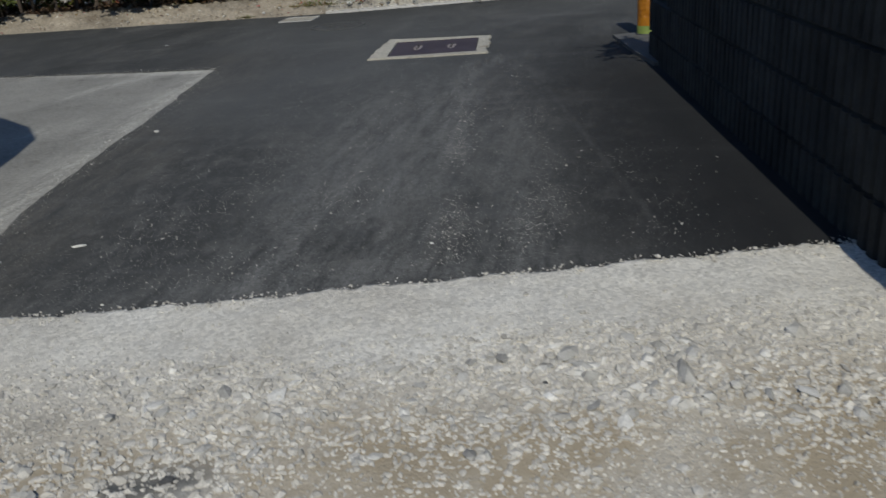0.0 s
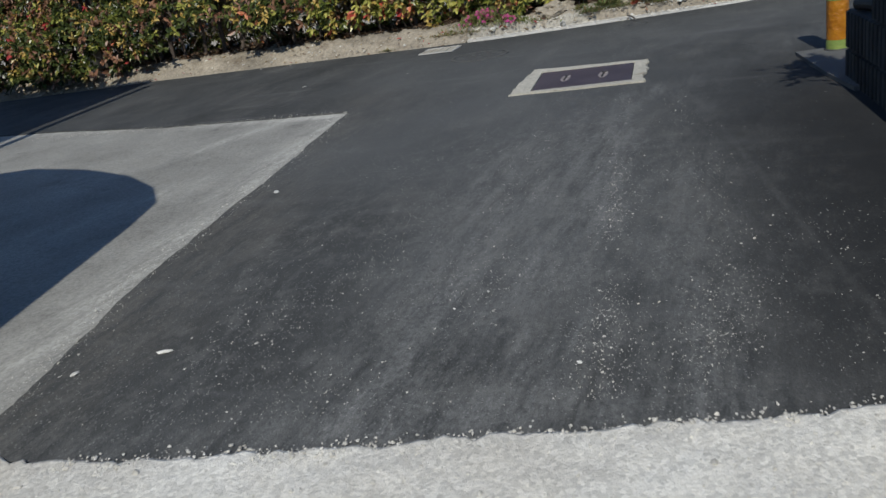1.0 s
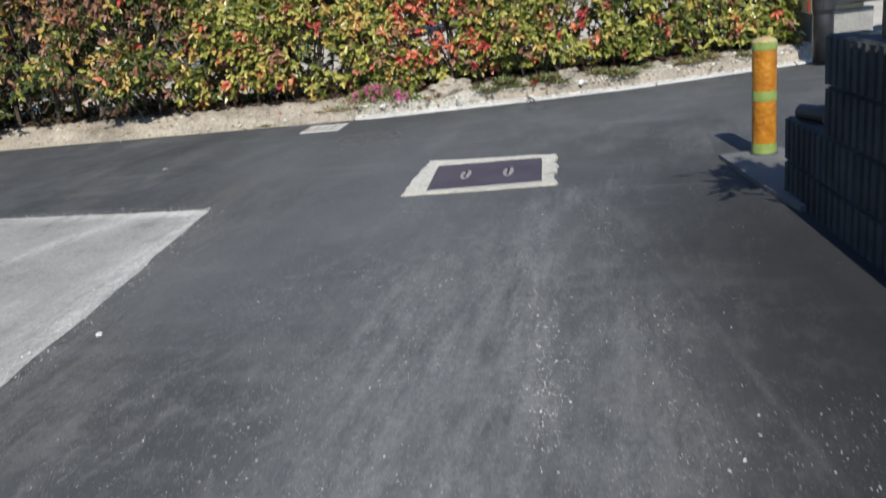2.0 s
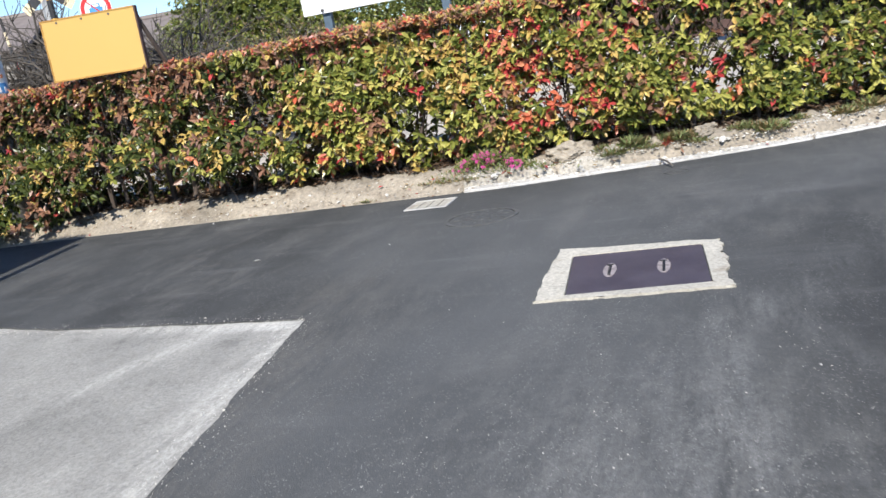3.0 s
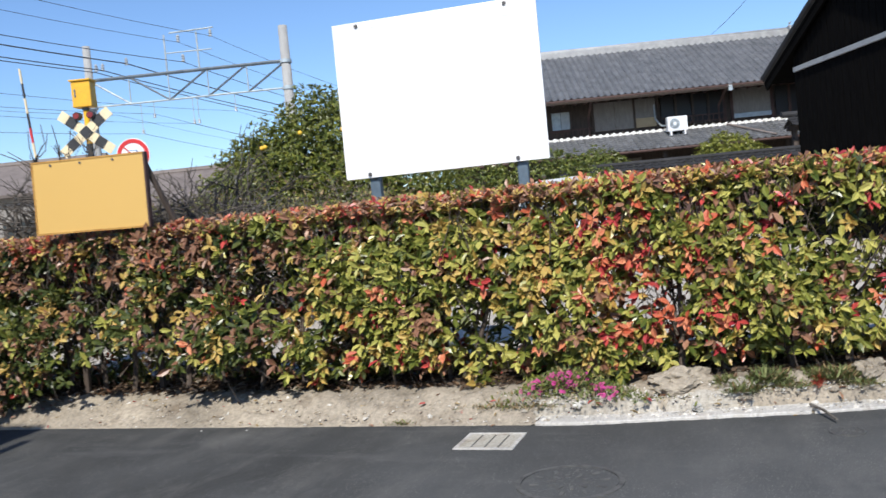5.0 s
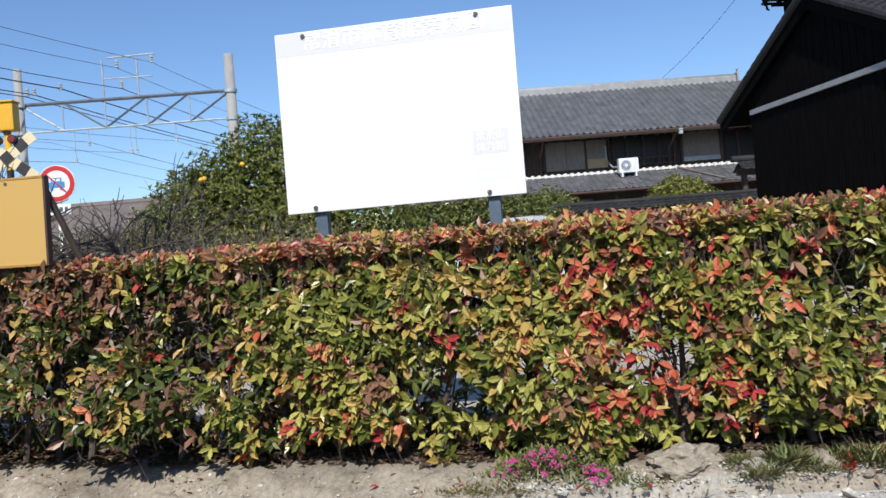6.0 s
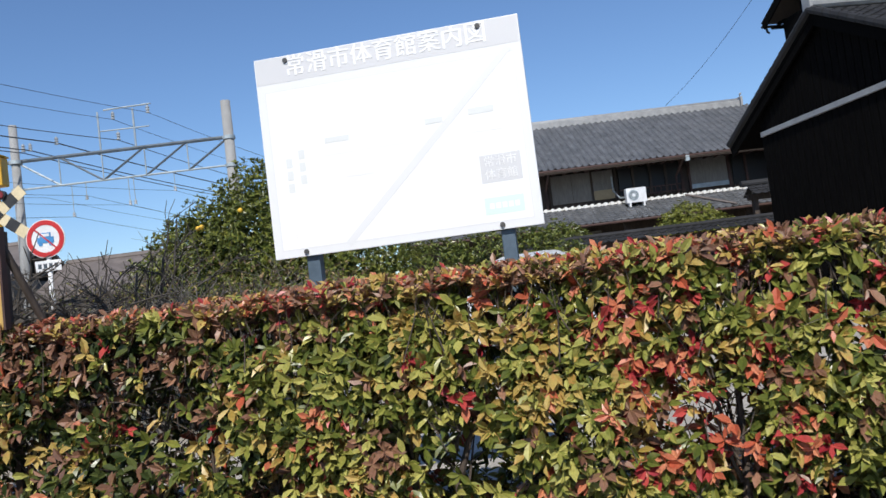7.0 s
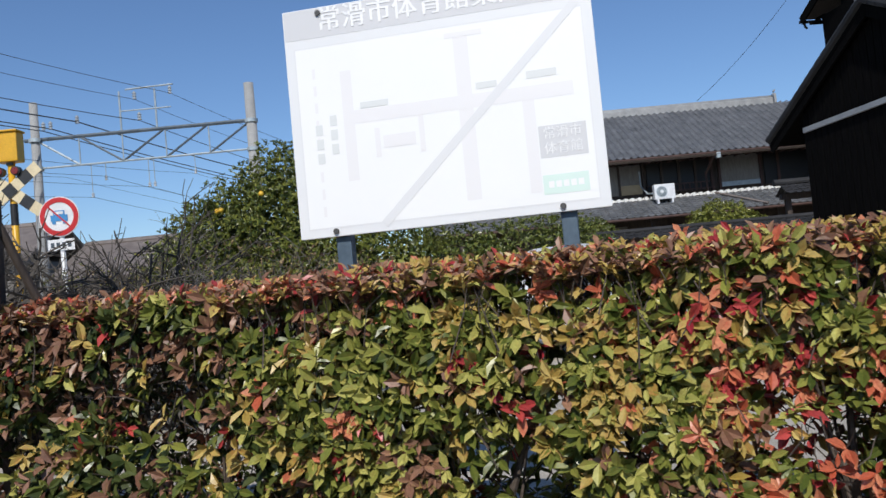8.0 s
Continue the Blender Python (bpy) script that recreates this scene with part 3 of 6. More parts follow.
def drain_grating():
    t = thing("drain_grating", "pale concrete slotted drain cover beside the kerb", "drain cover", pose(-2.44, 10.40, -0.003, 0, 0, 2))
    bm = box((0, 0.15, 0), (0.34, 0.025, 0.02), 0.003)
    for c, s in (((0, -0.15, 0), (0.34, 0.025, 0.02)), ((-0.16, 0, 0), (0.022, 0.275, 0.02)), ((0.16, 0, 0), (0.022, 0.275, 0.02))):
        box(c, s, 0.003, None, bm)
    part("rim", bm, KERB, t)
    for i in range(4):
        part("bar", box((-0.117 + 0.078 * i, 0, 0), (0.068, 0.275, 0.016), 0.003), FRAME_CON, t)
    part("trough", box((0, 0, -0.012), (0.3, 0.28, 0.006)), CONCRETE, t)


drain_grating()


def handhole():
    t = thing("utility_cover", "brown steel cover plate in a chipped pale concrete frame", "cover")
    inner = [(-0.945, 7.925), (-0.325, 7.985), (-0.385, 8.60), (-1.015, 8.555)]
    outer = [(-1.065, 7.86), (-0.245, 7.92), (-0.305, 8.66), (-1.11, 8.70)]
    for k in range(4):
        a, b, c, d = outer[k], outer[(k + 1) % 4], inner[(k + 1) % 4], inner[k]
        line = ragged([a, b], 0.015, 0.016 + 0.02 * (k == 1), 11 + k)
        part("frame_side", slab(line + [c, d], -0.02, 0.011 + 0.001 * (k % 2)), FRAME_CON, t)
    ins = [(x + dx, y + dy) for (x, y), (dx, dy) in zip(inner, ((0.006, 0.006), (-0.006, 0.006), (-0.006, -0.006), (0.006, -0.006)))]
    plate = part("plate", slab(ins, -0.02, 0.008), RUST, t, "brown painted steel plate")
    for fx in (0.3, 0.7):
        x = (ins[0][0] + ins[3][0]) / 2 * (1 - fx) + (ins[1][0] + ins[2][0]) / 2 * fx
        y = 8.26 + 0.02 * fx
        m = pose(x, y, 0.008, 0, 0, 4)
        part("handle_recess", disc(0.066, 0.004, 24, m @ Matrix.Diagonal((0.46, 1.65, 1, 1))), WORN, plate, "worn bright recess")
        slot = box((0, -0.004, 0.003), (0.013, 0.165, 0.004), 0.001, m)
        box((-0.002, 0.078, 0.003), (0.032, 0.014, 0.004), 0.001, m, slot)
        part("key_slot", slot, BLACK, plate, "dark T-shaped key slot")


handhole()


def round_cover(x, y, r, label):
    t = thing("manhole_cover", label, "manhole cover", pose(x, y, 0.0))
    bm = bmesh.new()
    ring = []
    for rr, z in ((r, 0.0), (r, 0.006), (r * 0.9, 0.006), (r * 0.9, 0.002)):
        ring.append([bm.verts.new((rr * math.cos(k * math.tau / 40), rr * math.sin(k * math.tau / 40), z)) for k in range(40)])
    for a, b in zip(ring, ring[1:]):
        for k in range(40):
            bm.faces.new((a[k], a[(k + 1) % 40], b[(k + 1) % 40], b[k]))
    part("rim", bm, STUD, t)
    lid = part("lid", disc(r * 0.885, 0.004, 36, pose(0, 0, 0.001)), ASPHALT, t)
    bm = bmesh.new()
    for k in range(10):
        for q in (0.35, 0.65):
            box((q * r, 0, 0.004), (r * 0.18, r * 0.07, 0.004), 0, pose(0, 0, 0, 0, 0, 36 * k + 18 * (q > 0.5)), bm)
    tagged(part("tread_pattern", bm, STUD, lid), kind="stuff")


round_cover(-1.84, 9.74, 0.25, "flush round iron manhole cover in the lane")
round_cover(-0.62, 10.62, 0.085, "small round iron valve cover in the lane")


# ---- dark block wall at the side ----
# in the wall's own frame x runs back along the face from its far end; the face is y = 0, the body y > 0
def wall_local():
    d = Vector((1.21 - 0.80, 4.58 - 7.52, 0)).normalized()
    n = Vector((-d.y, d.x, 0))
    return Matrix(((d.x, n.x, 0, 0.80), (d.y, n.y, 0, 7.52), (0, 0, 1, 0), (0, 0, 0, 1)))


WALL_M = wall_local()


def block_mesh(w, h, depth, ribs):
    """A split-rib block: upright ribs across its face, chamfered edges."""
    bm = bmesh.new()
    xs, ys = [0.0], [0.012]
    for k in range(ribs):
        a, b = w * k / ribs, w * (k + 1) / ribs
        g = (b - a)
        xs += [a + 0.12 * g, a + 0.22 * g, a + 0.78 * g, a + 0.88 * g]
        ys += [0.012, 0.0 + 0.002 * (k % 2), 0.001, 0.012]
    xs.append(w)
    ys.append(0.012)
    lo = [bm.verts.new((x, y, 0.006)) for x, y in zip(xs, ys)]
    hi = [bm.verts.new((x, y, h - 0.006)) for x, y in zip(xs, ys)]
    bl, bh = [bm.verts.new((x, depth, 0)) for x in (0, w)], [bm.verts.new((x, depth, h)) for x in (0, w)]
    tl, th = [bm.verts.new((x, 0.02, 0)) for x in (0, w)], [bm.verts.new((x, 0.02, h)) for x in (0, w)]
    for i in range(len(xs) - 1):
        bm.faces.new((lo[i], lo[i + 1], hi[i + 1], hi[i]))
    bm.faces.new(hi + [th[1], th[0]])
    bm.faces.new((lo[::-1]) + [tl[0], tl[1]])
    bm.faces.new((th[0], th[1], bh[1], bh[0]))
    bm.faces.new((tl[1], tl[0], bl[0], bl[1]))
    bm.faces.new((bl[0], bh[0], bh[1], bl[1])[::-1])
    bm.faces.new((lo[0], hi[0], th[0], bh[0], bl[0], tl[0]))
    bm.faces.new((lo[-1], hi[-1], th[1], bh[1], bl[1], tl[1])[::-1])
    bmesh.ops.recalc_face_normals(bm, faces=bm.faces)
    return mesh_of(bm, "block", BLOCK)


def block_wall():
    w = thing("wall_side", "dark split-rib concrete block garden wall stepping down at its end", "wall", WALL_M, kind="structure")
    full, half = block_mesh(0.385, 0.185, 0.15, 6), block_mesh(0.19, 0.185, 0.15, 3)
    part("core", box((3.6, 0.085, 0.17), (7.15, 0.12, 0.34)), MORTAR, w)
    part("upper_core", box((3.84, 0.085, 0.43), (6.64, 0.12, 0.45)), MORTAR, w)
    for row in range(4):
        z = -0.03 + 0.19 * row
        x = 0.0 if row < 2 else 0.47
        first = row % 2 == 0
        while x < 7.2:
            me = half if first else full
            ob = part("block", me, None, w)
            ob.location = (x + 0.002, 0.004 * random.random(), z)
            x += 0.195 if first else 0.39
            first = False
    part("footing", slab([(-0.84, 0.25), (-0.80, -0.09), (-0.1, -0.06), (0.3, -0.02), (0.3, 0.25)], -0.03, 0.022), FOOTING, w, "concrete footing slab with shade put into its grey")
    return w


block_wall()
stub = thing("pipe_end", "short black pipe end lying on the block wall step", "pipe", WALL_M @ pose(0.17, 0.07, 0.345, 0, 0, 25))
part("tube", tube([(-0.07, 0, 0.035), (0.0, 0, 0.036), (0.07, 0.0, 0.034)], 0.033, 14), BLACK, stub)
part("collar", tube([(0.045, 0, 0.036), (0.085, 0, 0.034)], 0.040, 14), BLACK, stub)
garden = [(WALL_M @ Vector((*p, 0))).to_2d().to_tuple() for p in ((0.1, 0.14), (7.2, 0.14), (7.2, 6), (-0.6, 6))]
setting("garden_bed", slab(garden[:2] + garden[2:], -0.05, 0.30), SOIL, "raised soil bed behind the block wall", "garden bed")


def rail_fence():
    f = thing("rail_fence", "black metal railing on top of the block wall", "fence", WALL_M)
    for x in (0.85, 2.35, 3.85, 5.35):
        part("post", box((x, 0.08, 0.93), (0.05, 0.05, 0.40), 0.006), BLACK, f)
    part("rail", box((3.2, 0.08, 0.90), (4.9, 0.035, 0.09), 0.006), BLACK, f)
    part("rail", box((3.2, 0.08, 1.12), (4.9, 0.04, 0.05), 0.006), BLACK, f)


rail_fence()


def bollard():
    b = thing("bollard", "orange reflective bollard with lime bands beside the block wall", "bollard", pose(0.825, 8.27, 0.02) @ Matrix.Diagonal((1, 1, 0.945, 1)))
    r, cuts = 0.060, [(0.0, 0.065, LIME), (0.065, 0.30, ORANGE), (0.30, 0.352, LIME), (0.352, 0.572, ORANGE)]
    for z0, z1, mt in cuts:
        rr = r + (0.002 if mt is LIME else 0)
        smooth(part("sleeve" if mt is ORANGE else "band", tube([(0, 0, z0), (0, 0, (z0 + z1) / 2), (0, 0, z1)], [rr, rr + 0.001, rr], 28, None, False), mt, b))
    smooth(part("band", tube([(0, 0, 0.572), (0, 0, 0.595), (0, 0, 0.614)], [r + 0.002, r + 0.003, r + 0.002], 28, None, False), LIME, b))
    cap = tube([(0, 0, 0.612), (0, 0, 0.622), (0, 0, 0.633), (0, 0, 0.639)], [r + 0.001, r * 0.95, r * 0.62, 0.004], 28, None, False)
    smooth(part("cap", cap, CAPTOP, b, "faded pale orange cap"))
    part("base_ring", disc(0.070, 0.012, 28, pose(0, 0, 0.004)), IRON, b)


bollard()


def dark_post():
    p = thing("marker_post", "weathered black round post with a collar at the hedge end", "post", pose(1.80, 11.80, 0.02))
    smooth(part("shaft", tube([(0, 0, 0), (0, 0, 0.35), (0, 0, 0.80)], [0.085, 0.083, 0.085], 20), BLACK, p))
    part("collar", tube([(0, 0, 0.42), (0, 0, 0.46), (0, 0, 0.74)], [0.086, 0.097, 0.099], 20), BLACK, p)
    part("cap", tube([(0, 0, 0.76), (0, 0, 0.83), (0, 0, 0.85)], [0.10, 0.10, 0.08], 20), BLACK, p)


dark_post()


def gate_pillar():
    g = thing("gate_pillar", "pale plastered gate pillar with a red downpipe", "gate pillar", pose(1.80, 12.33, 0.0, 0, 0, 15.5))
    part("pillar", box((0.25, 0.15, 1.17), (0.5, 0.3, 1.5), 0.01), SIGN_CREAM, g)
    part("plinth", box((0.28, 0.13, 0.2), (0.58, 0.36, 0.44), 0.012), CONCRETE, g, "rough grey concrete plinth")
    part("red_strip", tube([(-0.022, 0.02, 0.42), (-0.022, 0.02, 1.9)], 0.010, 10), PAINT_RED, g, "thin red pipe")
    part("gate_leaf", box((0.62, -0.13, 1.05), (0.96, 0.05, 1.16), 0.01), BLACK, g, "black metal gate leaf")
    part("hinge", box((0.17, -0.06, 0.7), (0.05, 0.14, 0.05), 0.006), BLACK, g)
    part("hinge", box((0.17, -0.06, 1.4), (0.05, 0.14, 0.05), 0.006), BLACK, g)


gate_pillar()


# ---- what stands out of view and throws the shade on the apron ----
def parked_van():
    v = thing("parked_van", "dark van with a rounded front parked on the apron", "van")
    plan = [(-1.10, 0.9), (-1.63, 2.8), (-1.90, 3.8), (-2.02, 4.15), (-2.25, 4.42), (-2.65, 4.70), (-3.19, 4.93), (-3.75, 5.05), (-4.10, 4.95), (-4.15, 4.6), (-3.6, 2.2), (-3.2, 0.3), (-1.4, 0.2)]
    bm = slab(plan, 0.32, 1.75)
    part("body", bm, CARDARK, v)
    mid = Vector((-2.75, 2.6))
    wind = [tuple(mid + (Vector(p) - mid) * 1.006) for p in plan[2:9]]
    bm = bmesh.new()
    lo = [bm.verts.new((x, y, 0.95)) for x, y in wind]
    hi = [bm.verts.new((x, y, 1.5)) for x, y in wind]
    for k in range(len(wind) - 1):
        bm.faces.new((lo[k], lo[k + 1], hi[k + 1], hi[k]))
    bmesh.ops.solidify(bm, geom=bm.faces[:], thickness=0.01)
    part("windscreen", bm, CARDARK, v)
    for x, y in ((-1.55, 3.2), (-3.65, 3.7), (-1.35, 1.0), (-3.15, 1.2)):
        w = part("wheel", disc(0.30, 0.18, 24, pose(x - 0.1, y, 0.30, 0, 90, 15)), RUBBER, v)
        part("rim", disc(0.18, 0.19, 20, pose(x - 0.1, y, 0.30, 0, 90, 15)), GALV, w)
    part("wing_mirror", box((-1.42, 2.55, 1.05), (0.22, 0.10, 0.18), 0.03), BLACK, v)


parked_van()


def side_house():
    h = thing("neighbour_house", "plain plastered house corner beside the concrete apron", "house", pose(-5.02, 5.6, 0, 0, 0, 2))
    part("wall", box((-4, -2.5, 2.2), (8, 5, 4.4)), PLASTER, h)
    part("roof", box((-4, -2.5, 4.5), (8.02, 5.2, 0.2), 0.03), TILE_DARK, h)
    part("downpipe", tube([(0.16, -0.1, 0), (0.16, -0.1, 4.4)], 0.045, 10), IRON, h)


side_house()


# ---- the hedge ----
def hedge_mid(x):
    return edge(x) + 0.56


def build_hedge():
    rng = np.random.default_rng(7)
    h = thing("hedge", "clipped photinia hedge with green, yellow and red leaves", "hedge")
    x0, x1, top, low = -8.25, 1.6, 1.40, 0.14
    ex = lambda xs: np.interp(xs, EDGE_X, EDGE_Y) + 0.56
    # thin places where the pale yard shows through: x, z, width, height
    thin = ((-2.13, 0.65, 0.15, 0.15), (-1.72, 0.70, 0.17, 0.15), (-1.90, 0.62, 0.32, 0.18), (-2.99, 0.75, 0.24, 0.10), (-3.45, 0.92, 0.20, 0.08), (-1.48, 1.13, 0.16, 0.09), (-0.65, 1.16, 0.14, 0.10), (-0.35, 0.78, 0.10, 0.06), (-2.35, 1.20, 0.12, 0.06), (-1.02, 0.98, 0.14, 0.08), (-4.15, 0.66, 0.18, 0.09), (0.55, 0.75, 0.25, 0.14))

    def clump(x, z, s):
        return np.array([noise.noise((a * s, b * s, 3.0)) for a, b in zip(x, z)])

    def density(x, z, f):
        d = np.ones(len(x))
        for gx, gz, gw, gh in thin:
            d *= 1 - 0.56 * np.exp(-(((x - gx) / gw) ** 2 + ((z - gz) / gh) ** 2)) * f
        d *= 1 - 0.45 * f * smoothstep(0.16, 0.42, clump(x + 3, z, 3.4)) * smoothstep(1.32, 1.15, z)
        d *= 1 - 0.4 * smoothstep(0.36, 0.2, z)
        return np.clip(d, 0.03, 1)

    # shoot tips over the front, the top and the back
    nf, nt, nk = 13400, 6200, 4400
    xf, zf = rng.uniform(x0, x1, nf), rng.uniform(low, top - 0.03, nf)
    dep = rng.exponential(0.095, nf)
    lump = clump(xf, zf, 1.7)
    bulge = 0.31 + 0.13 * lump - 0.02 * smoothstep(1.15, 1.45, zf) - 0.08 * smoothstep(0.5, 0.2, zf) * smoothstep(-6, -5, xf) + 0.06 * clump(xf, zf, 2.6) + 0.34 * smoothstep(-3.4, -4.8, xf) * smoothstep(1.0, 0.5, zf)
    pf = np.stack((xf, ex(xf) - bulge + np.minimum(dep, 0.3), zf + 0.0), 1)
    af = np.stack((rng.normal(0, 0.55, nf), -1.0 + rng.normal(0, 0.3, nf), 0.55 + rng.normal(0, 0.45, nf)), 1)
    foot = 0.235 + 0.12 * clump(xf, np.full(nf, 2.0), 2.0) + 0.07 * clump(xf, np.full(nf, 5.0), 6.0) + 0.16 * np.exp(-((xf + 5.1) / 0.45) ** 2) + 0.10 * np.exp(-((xf + 3.4) / 0.3) ** 2) + 0.08 * np.exp(-((xf + 0.3) / 0.5) ** 2) + 0.18 * smoothstep(-3.7, -4.6, xf) * smoothstep(-6.3, -5.7, xf) - 0.12 * smoothstep(-5.9, -6.5, xf)
    left = smoothstep(-3.3, -4.7, xf) * (1 - 0.8 * smoothstep(-5.8, -6.4, xf))
    hollow = np.clip(0.82 + 1.7 * lump + 1.25 * clump(xf + 20, zf, 4.5) - 0.34 * left - 0.25 * left * smoothstep(0.75, 0.4, zf) - 0.32 * smoothstep(-1.8, -1.0, xf), 0.12 + 0.35 * smoothstep(1.1, 1.25, zf), 1)
    keep = (rng.random(nf) < density(xf, zf, 1) * hollow) & (zf > foot)
    pf, af = pf[keep], af[keep]
    xt = rng.uniform(x0, x1, nt)
    o = rng.uniform(-0.32, 0.34, nt)
    zt = top + 0.022 * clump(xt, o, 3.0) + rng.normal(0, 0.014, nt) - 0.06 * (np.abs(o) / 0.33) ** 3
    pt = np.stack((xt, ex(xt) + o, zt), 1)
    at = np.stack((rng.normal(0, 0.4, nt), rng.normal(-0.25, 0.4, nt), np.ones(nt)), 1)
    xk, zk = rng.uniform(x0, x1, nk), low + (top - 0.03 - low) * rng.random(nk) ** 2.0
    pk = np.stack((xk, ex(xk) + 0.30 - rng.exponential(0.06, nk), zk), 1)
    ak = np.stack((rng.normal(0, 0.4, nk), np.ones(nk), 0.4 + rng.normal(0, 0.3, nk)), 1)
    kk = rng.random(nk) < np.maximum(density(xk + 0.05, zk, 1), 0.8 * (zk < 0.6))
    # both ends
    ne = 700
    end = rng.random(ne) < 0.5
    pe = np.stack((np.where(end, x0, x1) + rng.normal(0, 0.04, ne), 0 * end + rng.uniform(-0.3, 0.3, ne), rng.uniform(low, top, ne)), 1)
    pe[:, 1] += ex(pe[:, 0])
    ae = np.stack((np.where(end, -1.0, 1.0), rng.normal(0, 0.4, ne), np.full(ne, 0.4)), 1)
    pts, axs = np.concatenate((pf, pt, pk[kk], pe)), np.concatenate((af, at, ak[kk], ae))
    tip = np.concatenate((np.zeros(len(pf)), np.ones(len(pt)), np.zeros(kk.sum() + ne)))

    # colour of each shoot: red on the new growth of the top and in one patch, gold beside it
    x, z = pts[:, 0], pts[:, 2]
    cl = clump(x, z, 1.9)
    west = smoothstep(-3.2, -4.8, x)
    high = smoothstep(1.16, 1.34, z)
    red = 0.04 + 0.55 * np.exp(-(((x + 1.62) / 0.30) ** 2 + ((z - 0.80) / 0.30) ** 2)) + 0.42 * np.exp(-(((x + 1.95) / 0.22) ** 2 + ((z - 1.18) / 0.16) ** 2)) + 0.35 * np.exp(-(((x + 1.42) / 0.30) ** 2 + ((z - 0.46) / 0.12) ** 2))
    red += 0.03 * high + tip * (0.13 + 0.10 * cl) + 0.05 * np.clip(cl, 0, 1) + 0.10 * np.exp(-(((x + 3.0) / 0.8) ** 2 + ((z - 0.42) / 0.10) ** 2))
    red *= 1 - 0.6 * smoothstep(-4.8, -6.0, x) * (1 - high)
    bronze = 0.09 + 0.14 * high + 0.17 * tip + 0.10 * west + 0.24 * west * smoothstep(0.85, 1.2, z)
    gold = 0.05 + 0.04 * smoothstep(-0.6, -1.6, x) + 0.34 * np.exp(-(((x + 2.30) / 0.28) ** 2 + ((z - 0.95) / 0.3) ** 2)) + 0.12 * tip
    lime = 0.52 + 0.45 * np.clip(clump(x + 9, z, 1.3), -1, 1) - 0.16 * smoothstep(-0.9, 0.2, x)
    # fewer yellow leaves in the west, fewest low down: partly shade put into colour
    lime -= 0.42 * west + 0.2 * smoothstep(0.9, 0.3, z) * west
    u = rng.random(len(x))
    red, bronze, gold = np.clip(red, 0, 0.8), np.clip(bronze, 0, 0.6), np.clip(gold, 0, 0.6)
    kind = np.zeros(len(x), dtype=np.int32)
    lime = np.clip(lime, 0.1, 0.8)
    # deep green leaves towards both ends, partly painted in for shade among the leaves
    kind[rng.random(len(x)) < 0.85 * west + 0.25 * smoothstep(-1.2, -0.4, x)] = 6
    kind[u < red + bronze + gold + lime * (1 - red - bronze - gold)] = 1
    kind[u < red + bronze + gold] = 2
    kind[u < red + bronze] = 5
    kind[u < red] = 3
    kind[u < red * 0.6] = 4
    b, al, up, sz, own = whorls(pts, axs, 7, 0.080, rng, (0.6, 1.5))
    sz = sz * np.where(tip[own] == 1, 0.66, 1.0)
    al = al + np.array([[0, -0.15, -0.36]]) * (tip[own] == 0)[:, None]
    up = up + np.array([[0.05, -0.5, 0.3]])
    k = kind[own]
    flip = rng.random(len(k))
    k = np.where((flip < 0.10) & (k == 0), 1, np.where((flip < 0.15) & (k == 1), 0, np.where((flip < 0.25) & (k == 3), 2, k)))
    mats = [LEAF_GREEN, LEAF_LIME, LEAF_GOLD, LEAF_RED, LEAF_PINK, LEAF_BRONZE, LEAF_DEEP]
    fol = part("foliage", leaves("foliage", b, al, up, sz, sz * rng.uniform(0.42, 0.54, len(sz)), mats, k, rng), None, h)
    tagged(fol, kind="stuff")

    # stems, and thin twigs that reach out to the face
    xs = np.arange(x0 + 0.2, x1, 0.36)
    for i, sx in enumerate(xs):
        sx += rng.normal(0, 0.06)
        y = hedge_mid(sx) - 0.06 + rng.normal(0, 0.04)
        bm = bmesh.new()
        tube([(sx, y, 0.08), (sx + rng.normal(0, 0.03), y + 0.02, 0.4), (sx + rng.normal(0, 0.06), y, 0.75), (sx + rng.normal(0, 0.1), y, 1.2)], [0.024, 0.019, 0.014, 0.006], 7, bm)
        for _ in range(5):
            za = rng.uniform(0.25, 0.85)
            dx, dy = rng.normal(0, 0.18), rng.normal(-0.08, 0.12)
            tube([(sx, y, za), (sx + dx * 0.5, y + dy * 0.5, za + 0.18), (sx + dx, y + dy, za + 0.42)], [0.010, 0.007, 0.003], 5, bm)
        part("stem", bm, BARK, h)
    bm = bmesh.new()
    pick = rng.choice(len(pts), 4200, replace=False)
    for i in pick:
        p = Vector(pts[i])
        q = p - Vector(axs[i]).normalized() * rng.uniform(0.12, 0.34) - Vector((0, 0, rng.uniform(0, 0.12)))
        mid = (p + q) / 2 + Vector(rng.normal(0, 0.02, 3))
        tube([q, mid, p], [0.004, 0.003, 0.0015], 3, bm, False)
    # bare twigs that cross the thin places
    for gx, gz, gw, gh in thin:
        for _ in range(46):
            p = Vector((gx + rng.normal(0, gw), hedge_mid(gx) + rng.uniform(-0.3, 0.2), min(gz + rng.normal(0, gh * 1.3), top - 0.08)))
            q = p + Vector((rng.normal(0, 0.09), rng.normal(0, 0.06), rng.uniform(0.02, 0.2)))
            q.z = min(q.z, top - 0.02)
            tube([p, (p + q) / 2 + Vector(rng.normal(0, 0.012, 3)), q], [0.0035, 0.0028, 0.0015], 3, bm, False)
    tagged(part("twig_tangle", bm, BARK, h), kind="stuff")

    # single sprigs that stand out of the clipped face
    sprigs = []
    for s, mt in enumerate(mats):
        b, al, up, sz, own = whorls(np.zeros((1, 3)), np.array([[0, 0, 1.0]]), 8, 0.072, rng)
